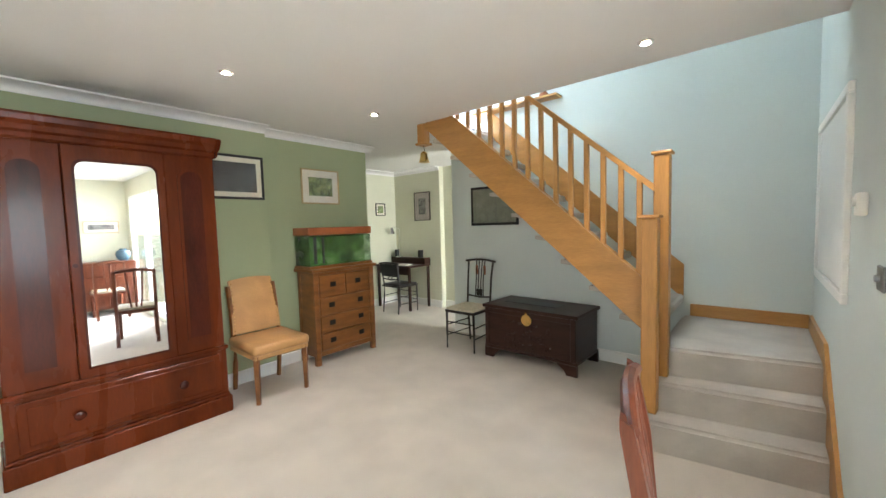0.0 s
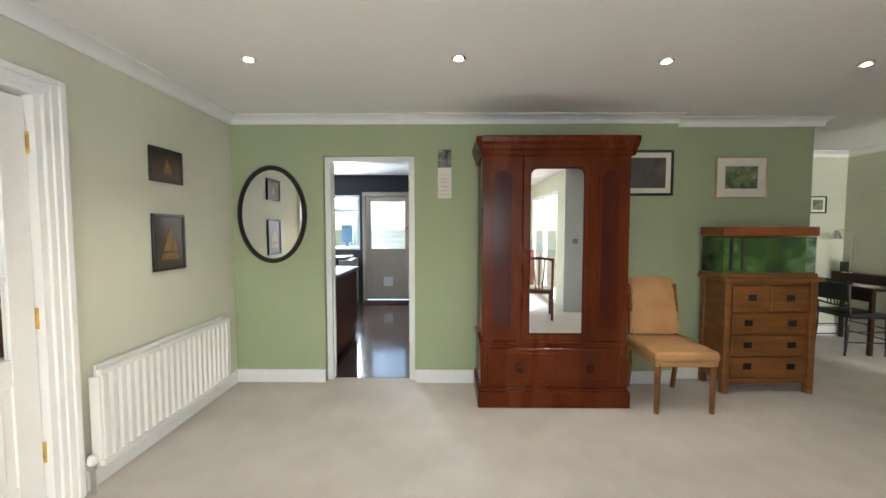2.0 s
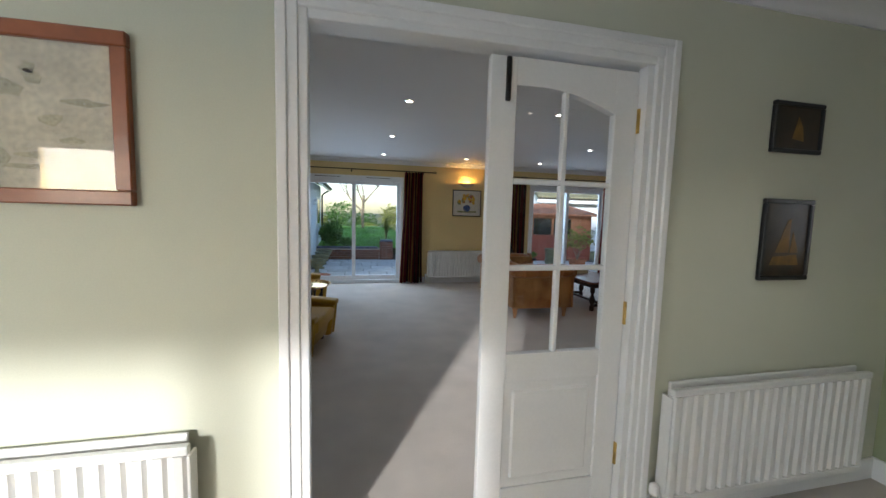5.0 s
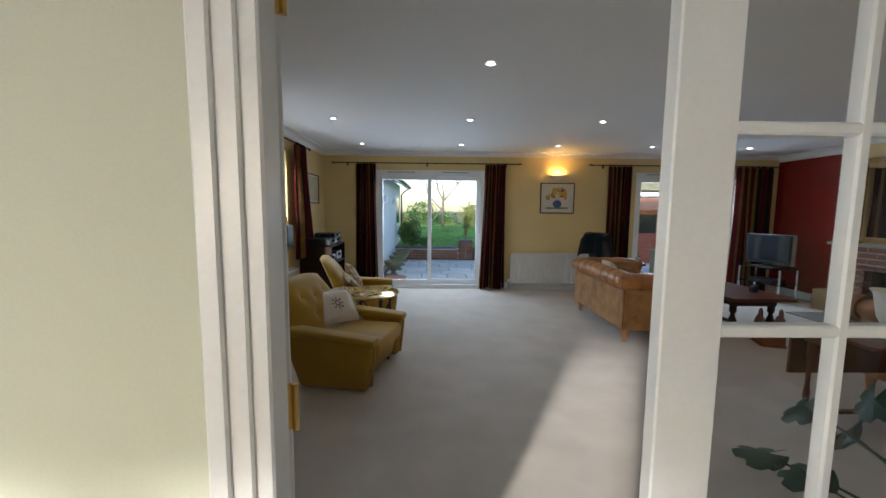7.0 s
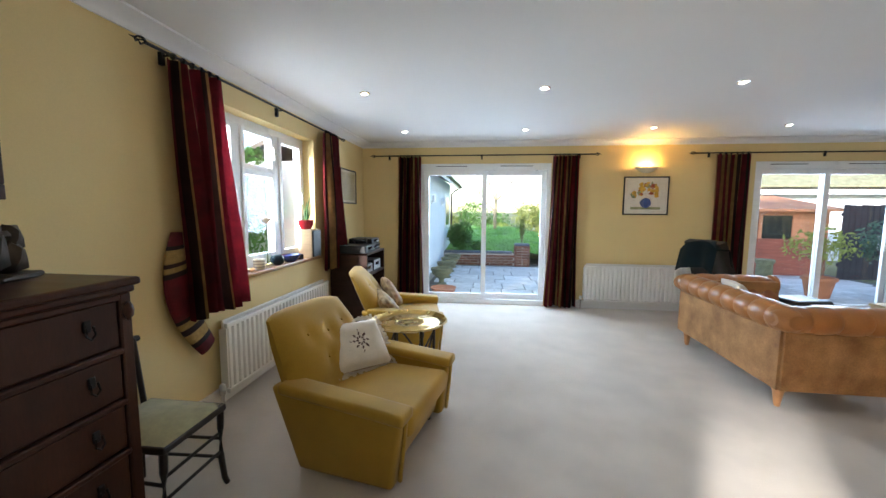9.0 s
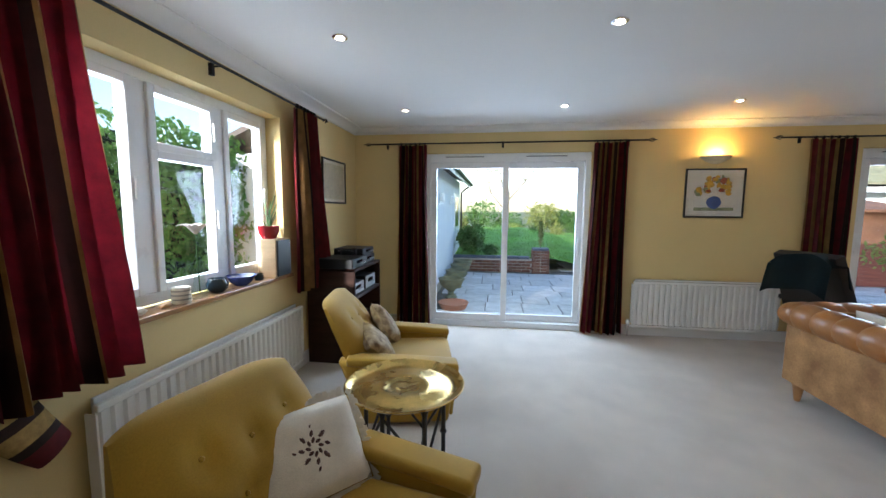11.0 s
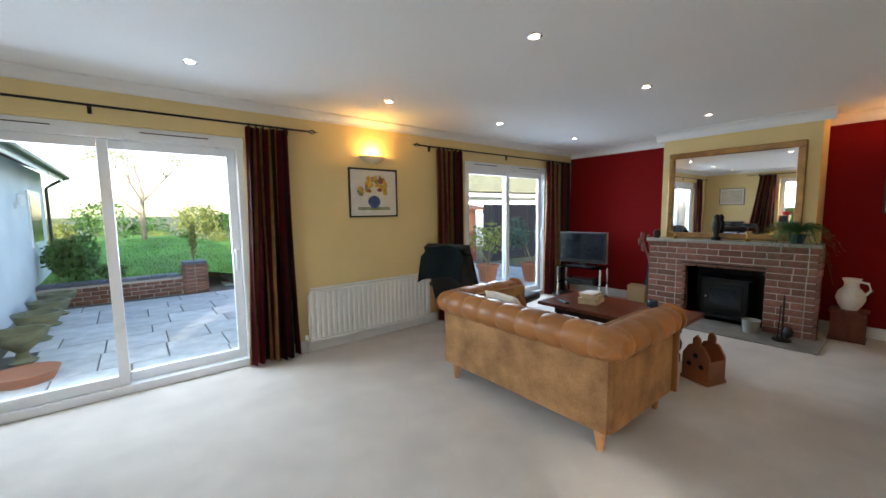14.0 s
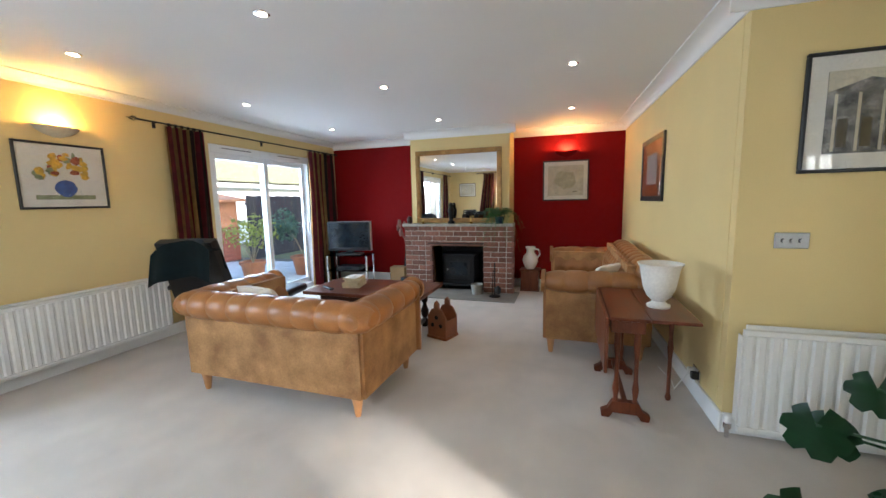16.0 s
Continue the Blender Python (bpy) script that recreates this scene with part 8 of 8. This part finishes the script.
# ---------------- garden ----------------
SOIL = mat("garden_ground", (0.16, 0.17, 0.08), 0.95, var=0.35, scale=0.6, fine=9, fvar=0.3, bump=0.4, depth=0.02)
GRASS = mat("lawn_grass", (0.14, 0.32, 0.04), 0.9, var=0.3, scale=1.2, fine=120, fvar=0.35, bump=0.7, depth=0.02)
SLAB = vary(mat("grey_paving_stone", (0.58, 0.575, 0.57), 0.8, var=0.18, scale=5, fine=60, fvar=0.12, bump=0.3, depth=0.004), 0.16)
JOINT = mat("paving_joint", (0.12, 0.115, 0.10), 0.95, fine=90)
RENDERW = mat("white_render", (0.76, 0.80, 0.84), 0.85, var=0.06, scale=2, fine=120, bump=0.3)
TILE = mat("roof_tile", (0.10, 0.085, 0.075), 0.85, var=0.3, scale=5, fine=40, bump=0.4)
HEDGE = mat("hedge_leaves", (0.11, 0.23, 0.05), 0.6, var=0.5, scale=3, fine=30, fvar=0.4)
IVY = mat("variegated_leaves", (0.10, 0.17, 0.12), 0.5, var=0.5, scale=6, fine=40, fvar=0.4)
YLEAF = mat("yellow_green_leaves", (0.30, 0.33, 0.08), 0.6, var=0.4, scale=6)
PALETREE = mat("bare_branch_bark", (0.30, 0.25, 0.18), 0.9, var=0.3, scale=6)
TERRA = mat("terracotta", (0.42, 0.16, 0.08), 0.8, var=0.15, scale=8, fine=60)
SHEDW = mat("red_stained_timber", (0.28, 0.08, 0.05), 0.7, var=0.2, scale=3, fine=40, stretch=(1, 1, 8))
SHEDB = mat("orange_timber", (0.52, 0.22, 0.11), 0.7, var=0.2, scale=3, fine=40)
FENCED = mat("dark_fence_timber", (0.03, 0.028, 0.035), 0.8, var=0.3, scale=3, fine=40, stretch=(6, 1, 1))
FENCEP = mat("pale_fence_timber", (0.42, 0.30, 0.20), 0.8, var=0.2, scale=3, fine=40, stretch=(6, 1, 1))
MOSS = mat("mossy_stone", (0.19, 0.19, 0.12), 0.9, var=0.3, scale=9, fine=60, bump=0.5)
for m in (HEDGE, IVY, YLEAF):
    thin(m)
gb = bmesh.new()
R_ = 600
gv = [gb.verts.new(c) for c in ((-R_, -R_, -0.17), (R_, -R_, -0.17), (R_, R_, -0.17), (-R_, R_, -0.17))]
gb.faces.new(gv)
struct("ground", gb, SOIL, "rough garden ground")
struct("pavement_terrace", cube(-9.5, -15.3, -0.168, 0.45, -8.3, -0.158), JOINT, "terrace bed below the paving stones")
terrace = bpy.data.objects["pavement_terrace"]
slab_sizes = [(0.6, 0.6), (0.6, 0.45), (0.9, 0.6), (0.45, 0.45)]
slab_mesh = {}
rnd = random.Random(31)
row_y, count = -8.34, 0
while row_y > -15.2:
    h = rnd.choice((0.45, 0.6, 0.6))
    px = 0.42 - rnd.uniform(0, 0.4)
    first_s = True
    while px > -9.3:
        w = rnd.choice((0.45, 0.6, 0.6, 0.9))
        key = (w, h)
        if key not in slab_mesh:
            slab_mesh[key] = mesh_of("paving_stone", cube(-w / 2 + 0.008, -h / 2 + 0.008, -0.02, w / 2 - 0.008, h / 2 - 0.008, 0.0, 0.006, 1), SLAB)
        if px - w > -9.45 and not (row_y < -13.1 and -2.3 < px and True):
            o = new("paving_stone", slab_mesh[key])
            o.parent = terrace
            o.matrix_basis = pose(px - w / 2, row_y - h / 2, -0.14 + rnd.uniform(-0.003, 0.003), rnd.uniform(-0.3, 0.3), rnd.uniform(-0.3, 0.3), 0)
            count += 1
        px -= w
    row_y -= h
# white rendered outbuilding along the terrace
ob_ = thing("outbuilding", "long white rendered outbuilding with a tiled roof", "building", 0, 0, 0)
part("wall", cube(0.45, -15.2, -0.17, 3.6, -9.0, 2.42), RENDERW, ob_)
part("plinth_band", cube(0.43, -15.2, -0.16, 0.452, -9.0, 0.0), STONE, ob_)
rb_ = bmesh.new()
prism(rb_, [(0.15, 2.34), (0.15, 2.42), (2.0, 3.3), (3.9, 2.42), (3.9, 2.34), (2.0, 3.2)], "y", -15.45, -8.8)
part("roof", rb_, TILE, ob_)
for i in range(15):
    yy = -8.9 - i * 0.42
    part("tile_row", cube(0.12, yy - 0.40, 2.425, 0.30, yy, 2.455, 0.004, 1), TILE, ob_)
part("fascia", cube(0.14, -15.45, 2.26, 0.16, -8.8, 2.40), UPVC, ob_)
part("gutter", rod((0.10, -15.45, 2.36), (0.10, -8.8, 2.36), 0.045), BLACK, ob_)
part("downpipe", tube(bmesh.new(), [(0.10, -15.25, 2.34), (0.3, -15.22, 2.2), (0.40, -15.2, 2.1), (0.40, -15.2, -0.15)], 0.03), BLACK, ob_)
wx = part("window_frame", cube(0.43, -14.7, 0.95, 0.46, -13.6, 2.0), UPVC, ob_)
part("pane", cube(0.425, -14.6, 1.05, 0.432, -13.7, 1.9), SCREEN, wx)
ob_.matrix_basis = Matrix.Diagonal((1, 1, 0.94, 1))
for yy in (-10.9, -12.7):
    wl = thing("outdoor_lantern", "small white outdoor wall light", "wall light", 0.45, yy, 1.6, 0, "outdoor wall lights")
    part("bracket", cube(-0.03, -0.03, -0.05, 0, 0.03, 0.05), UPVC, wl)
    part("globe", rod((-0.07, 0, 0.0), (-0.07, 0, 0.16), 0.045), UPVC, wl)
# low brick wall, pier and lawn
lw = thing("garden_wall", "low brick garden wall with a blue brick coping", "wall", 0, 0, 0)
part("mortar_core", cube(-1.65, -13.62, -0.17, 0.45, -13.42, 0.19), MORTAR, lw)
bmesh_brick = mesh_of("garden_brick", cube(-0.105, -0.05, -0.0325, 0.105, 0.05, 0.0325, 0.004, 1), BRICK)
for r in range(4):
    for k in range(11):
        xx = 0.33 - k * 0.222 - (0.11 if r % 2 else 0)
        if xx - 0.1 > -1.70:
            o = new("brick", bmesh_brick)
            o.parent = lw
            o.matrix_basis = pose(xx, -13.455, -0.115 + r * 0.077)
COPING = vary(mat("blue_engineering_brick", (0.10, 0.115, 0.15), 0.6, var=0.2, scale=10), 0.2)
cop_mesh = mesh_of("coping_brick", cube(-0.105, -0.12, -0.0325, 0.105, 0.12, 0.0325, 0.006, 1), COPING)
for k in range(9):
    o = new("coping_brick", cop_mesh)
    o.parent = lw
    o.matrix_basis = pose(0.33 - k * 0.218, -13.52, 0.225)
pier = thing("brick_pier", "square brick pier at the end of the garden wall", "pier", -1.8, -13.45, -0.17)
part("mortar_core", cube(-0.15, -0.15, 0, 0.15, 0.15, 0.6), MORTAR, pier)
for r in range(8):
    for k in range(2):
        for yy in (0.115, -0.115):
            o = new("brick", bmesh_brick)
            o.parent = pier
            o.matrix_basis = pose(-0.11 + 0.22 * k, yy, 0.04 + r * 0.075, 0, 0, 0)
part("cap", cube(-0.2, -0.2, 0.6, 0.2, 0.2, 0.66, 0.01, 2), COPING, pier)


def lawn_z(x, y):
    k = max(0.0, min(1.0, (-2.0 - x) / 1.6))
    return 0.22 * (1 - k) - 0.12 * k + 0.35 * max(0, min(1, (-13.6 - y) / 6))


lawn = struct("lawn", sheet(lambda u, v: (0.45 - 7.5 * u, -13.62 - 12 * v, lawn_z(0.45 - 7.5 * u, -13.62 - 12 * v) + 0.02 * noise.noise(Vector((u * 9, v * 9, 0)))), 30, 30), GRASS, "bright green mown lawn", smooth=True)
gr = bmesh.new()
rnd = random.Random(41)
for i in range(6000):
    u, v = rnd.random(), rnd.random() ** 1.6
    x, y = 0.4 - 7.3 * u, -13.7 - 8 * v
    z = lawn_z(x, y)
    a, h = rnd.uniform(0, 6.28), rnd.uniform(0.03, 0.07)
    w = 0.012
    vs = [gr.verts.new(c) for c in ((x - w * math.cos(a), y - w * math.sin(a), z), (x + w * math.cos(a), y + w * math.sin(a), z), (x + rnd.uniform(-0.02, 0.02), y + rnd.uniform(-0.02, 0.02), z + h))]
    gr.faces.new(vs)
tagged(new("grass_blades", mesh_of("grass_blades", gr, GRASS)), "short blades of lawn grass", "grass", kind="stuff")
UR = [(0.10, 0), (0.12, 0.02), (0.06, 0.06), (0.05, 0.12), (0.10, 0.17), (0.19, 0.24), (0.22, 0.32), (0.235, 0.36), (0.20, 0.36), (0.17, 0.28)]
for yy in (-10.2, -11.15, -12.0, -12.75):
    u = thing("stone_urn", "mossy stone garden urn on the terrace", "urn", 0.12, yy, -0.14, 0, "row of mossy stone urns")
    part("bowl", lathe(UR, 18), MOSS, u, smooth=True)
tr_ = thing("plant_trough", "shallow terracotta bowl on the terrace", "pot", 0.0, -9.5, -0.14)
part("bowl", lathe([(0.2, 0), (0.24, 0.09), (0.25, 0.1), (0.22, 0.09), (0.05, 0.05)], 18), TERRA, tr_, smooth=True)


def foliage(bm, rnd, n, cx, cy, cz, rx, ry, rz_, size):
    for _ in range(n):
        d = Vector((rnd.gauss(0, 1), rnd.gauss(0, 1), rnd.gauss(0, 1))).normalized() * rnd.uniform(0.72, 1.05)
        d *= 1 + 0.22 * noise.noise(d * 2.3 + Vector((cx, cy, cz)))
        p = Vector((cx + rx * d.x, cy + ry * d.y, cz + rz_ * d.z))
        a = Vector((rnd.gauss(0, 1), rnd.gauss(0, 1), rnd.gauss(0, 1))).normalized() * size * rnd.uniform(0.6, 1.3)
        b = a.cross(Vector((rnd.gauss(0, 1), rnd.gauss(0, 1), rnd.gauss(0, 1)))).normalized() * size * 0.45
        vs = [bm.verts.new(c) for c in (p - a, p + b, p + a, p - b)]
        bm.faces.new(vs)


def shrub(x, y, z, rx, ry, rz_, n, size, m, label, seed, name="shrub"):
    t = thing(name, label, "shrub", x, y, z)
    rnd = random.Random(seed)
    bm = bmesh.new()
    for k in range(5):
        a = rnd.uniform(0, 6.28)
        tube(bm, [(0, 0, 0), (rx * 0.3 * math.cos(a), ry * 0.3 * math.sin(a), rz_ * 0.9), (rx * 0.6 * math.cos(a), ry * 0.6 * math.sin(a), rz_ * 1.5)], 0.012, 5, 0.004)
    part("branches", bm, PALETREE, t)
    bm = bmesh.new()
    for k in range(7):
        f = 0.62
        foliage(bm, rnd, n // 7, rx * rnd.uniform(-0.4, 0.4), ry * rnd.uniform(-0.4, 0.4), rz_ * (1 + rnd.uniform(-0.4, 0.4)), rx * f, ry * f, rz_ * f, size)
    part("leaves", bm, m, t)
    return t


shrub(0.02, -13.95, 0.2, 0.40, 0.36, 0.46, 2600, 0.05, HEDGE, "dense rounded evergreen shrub by the outbuilding", 51)
shrub(-0.55, -13.95, 0.2, 0.26, 0.2, 0.16, 700, 0.05, HEDGE, "low spreading shrub behind the garden wall", 52)
ff = shrub(-1.8, -13.45, 0.48, 0.085, 0.085, 0.42, 1100, 0.026, YLEAF, "slim upright yellow green conifer by the pier", 53, "conifer")


def bare_tree(x, y, h, seed, label, leaf=None, n=400):
    t = thing("tree", label, "tree", x, y, -0.2)
    rnd = random.Random(seed)
    trunk = bmesh.new()
    tube(trunk, [(0, 0, 0), (0.05, 0.02, h * 0.3), (0.0, 0.08, h * 0.55)], h * 0.025, 8, h * 0.015)
    part("trunk", trunk, PALETREE, t, smooth=True)
    limbs = bmesh.new()
    tips = []

    def grow(p, d, ln, r, lev):
        q = p + d * ln
        m = (p + q) / 2 + Vector((rnd.uniform(-1, 1), rnd.uniform(-1, 1), rnd.uniform(-1, 1))) * ln * 0.08
        tube(limbs, [p, m, q], r, 5, r * 0.55)
        tips.append(q)
        if lev:
            for _ in range(3):
                dd = (d + Vector((rnd.uniform(-0.8, 0.8), rnd.uniform(-0.8, 0.8), rnd.uniform(-0.25, 0.6)))).normalized()
                grow(q, dd, ln * rnd.uniform(0.6, 0.8), r * 0.55, lev - 1)
    for k in range(4):
        a = k * 1.57 + rnd.uniform(-0.4, 0.4)
        grow(Vector((0, 0.05, h * (0.35 + 0.06 * k))), Vector((math.cos(a) * 0.7, math.sin(a) * 0.7, 0.75)).normalized(), h * 0.24, h * 0.011, 3)
    part("limbs", limbs, PALETREE, t)
    if leaf:
        bm = bmesh.new()
        for q in tips:
            foliage(bm, rnd, max(2, n // len(tips)), q.x, q.y, q.z, h * 0.07, h * 0.07, h * 0.06, h * 0.014)
        part("crown", bm, leaf, t)
    return t


bare_tree(-1.2, -21.0, 4.5, 61, "small pale tree with fresh spring leaves", YLEAF, 900)
bare_tree(-7.5, -22.0, 6.0, 64, "leafy tree beyond the fence", HEDGE, 1600)
for k in range(9):
    shrub(2.0 - 1.7 * k, -25.8 - 0.8 * (k % 3), -0.17, 1.2, 0.9, 0.9 + 0.25 * (k % 2), 1300, 0.09, HEDGE if k % 3 else YLEAF, "loose shrub in the far border", 70 + k)
for k in range(5):
    shrub(-0.5 - 1.1 * k, -23.4 - 0.5 * (k % 2), 0.1, 0.5, 0.4, 0.4, 500, 0.05, YLEAF if k % 2 else HEDGE, "small flowering border shrub", 90 + k)
# hedge outside the side window
hd = thing("hedge", "tall leafy green hedge outside the side window", "hedge", 3.4, -5.2, -0.17)
rnd = random.Random(101)
bm = bmesh.new()
for i in range(13000):
    y, z = rnd.uniform(-3.7, 3.4), rnd.uniform(0, 1.0)
    z *= 2.6 if y < 0 else 1.75
    x = -0.25 + 0.16 * noise.noise(Vector((y * 1.7, z * 1.7, 3))) + rnd.uniform(-0.12, 0.16)
    p = Vector((x, y, z + 0.12 * noise.noise(Vector((y, 0, 7)))))
    a = Vector((rnd.gauss(0, 0.5), rnd.gauss(0, 1), rnd.gauss(0, 1))).normalized() * rnd.uniform(0.035, 0.07)
    b = a.cross(Vector((1, rnd.uniform(-0.6, 0.6), rnd.uniform(-0.6, 0.6)))).normalized() * 0.026
    bm.faces.new([bm.verts.new(c) for c in (p - a, p + b, p + a, p - b)])
part("leaves", bm, HEDGE, hd)
# near-black blocks behind the leaves, coloured as the shade deep in the hedge
HEDGESHADE = mat("hedge_depth_shade", (0.015, 0.03, 0.010), 0.9, var=0.5, scale=6)
part("inner_shade_block", cube(0.05, 0.0, 0, 0.5, 3.4, 1.62, 0.08, 2), HEDGESHADE, hd)
part("inner_shade_block", cube(0.05, -3.7, 0, 0.5, 0.0, 2.45, 0.08, 2), HEDGESHADE, hd)
# red timber shed, fence and pots beyond the second door
sh = thing("garden_shed", "red stained timber shed with a small window", "shed", -7.35, -13.9, -0.15)
for i in range(9):
    part("weatherboard", cube(-1.7, 1.2, 0.02 + i * 0.1, 0.7, 1.235, 0.13 + i * 0.1, 0.006, 1), SHEDW, sh)
for b in ((-1.7, 1.18, 0.92, -0.9, 1.22, 1.6), (0.55, 1.18, 0.92, 0.7, 1.22, 1.6), (-0.9, 1.18, 1.5, 0.55, 1.22, 1.6), (-0.22, 1.19, 0.92, -0.14, 1.225, 1.5)):
    part("board_panel", cube(*b, 0.006, 1), SHEDB, sh)
part("window_pane", cube(-0.9, 1.185, 0.92, 0.55, 1.195, 1.5), SCREEN, sh)
part("side_wall", cube(0.66, -0.8, 0.02, 0.7, 1.19, 1.7), SHEDB, sh)
part("side_wall", cube(-1.7, -0.8, 0.02, -1.66, 1.19, 1.7), SHEDB, sh)
part("back_wall", cube(-1.7, -0.8, 0.02, 0.7, -0.76, 1.9), SHEDB, sh)
rfb = bmesh.new()
prism(rfb, [(-1.0, 2.0), (1.45, 1.6), (1.45, 1.66), (-1.0, 2.08)], "x", -1.9, 0.9)
part("roof", rfb, SHEDB, sh)
fn_ = thing("fence", "dark stained close-boarded garden fence", "fence", -12.1, -12.4, -0.15)
for i in range(24):
    part("board", cube(i * 0.125, -0.012, 0, i * 0.125 + 0.12, 0.012, 1.75 + 0.01 * (i % 3), 0.003, 1), FENCED, fn_)
for i in range(3):
    part("rail", cube(0, -0.05, 0.3 + 0.6 * i, 3.0, -0.012, 0.38 + 0.6 * i), FENCED, fn_)
fp_ = thing("fence", "pale weathered close-boarded garden fence", "fence", -15.4, -11.9, -0.15)
for i in range(22):
    part("board", cube(i * 0.125, -0.012, 0, i * 0.125 + 0.12, 0.012, 1.95, 0.003, 1), FENCEP, fp_)
nb = thing("neighbour_house", "neighbouring house with a mossy tiled roof", "house", -15, -16.5, -0.17)
part("wall", cube(-6, -4, 0, 6, 0, 2.6), RENDERW, nb)
rfb = bmesh.new()
prism(rfb, [(0.5, 2.35), (-2.0, 4.6), (-4.5, 2.35), (-4.5, 2.5), (-2.0, 4.8), (0.5, 2.5)], "x", -6.4, 6.4)
part("roof", rfb, MOSS, nb)
part("fascia", cube(-6.4, 0.42, 2.2, 6.4, 0.5, 2.42), UPVC, nb)


def pot_plant(x, y, r, h, pm, lm, n, lr, lh, label, seed):
    t = thing("potted_plant", label, "plant", x, y, -0.14)
    part("pot", lathe([(r * 0.7, 0), (r * 0.95, h * 0.85), (r * 1.08, h * 0.86), (r * 1.08, h), (r * 0.9, h), (r * 0.85, h * 0.9)], 18), pm, t, smooth=True)
    rnd = random.Random(seed)
    bm = bmesh.new()
    st_ = bmesh.new()
    for k in range(8):
        a = rnd.uniform(0, 6.28)
        e = Vector((lr * 0.7 * math.cos(a), lr * 0.7 * math.sin(a), h + lh * rnd.uniform(0.6, 1.0)))
        tube(st_, [(0, 0, h * 0.9), (e.x * 0.4, e.y * 0.4, h + lh * 0.4), e], 0.009, 5, 0.003)
        foliage(bm, rnd, n // 8, e.x, e.y, e.z, lr * 0.45, lr * 0.45, lh * 0.3, 0.05)
    part("stems", st_, PALETREE, t)
    part("leaves", bm, lm, t)


pot_plant(-6.9, -10.1, 0.24, 0.38, TERRA, YLEAF, 420, 0.5, 0.75, "terracotta pot with a yellow leaved shrub", 111)
pot_plant(-7.7, -9.5, 0.26, 0.4, TERRA, IVY, 1100, 0.5, 0.8, "terracotta pot with a blue green leafy shrub", 112)
pot_plant(-5.2, -11.2, 0.2, 0.32, TERRA, HEDGE, 500, 0.3, 0.3, "terracotta pot with a trailing green plant", 113)
pot_plant(-5.8, -10.9, 0.14, 0.24, TERRA, HEDGE, 200, 0.2, 0.2, "small red pot with a low plant", 114)
tp = thing("clay_chimney_pot", "tall ribbed clay chimney pot on the terrace", "chimney pot", -6.5, -10.9, -0.14)
part("pot", lathe([(0.16, 0), (0.15, 0.05), (0.14, 0.5), (0.17, 0.55), (0.17, 0.6), (0.12, 0.6)], 16), MOSS, tp, smooth=True)
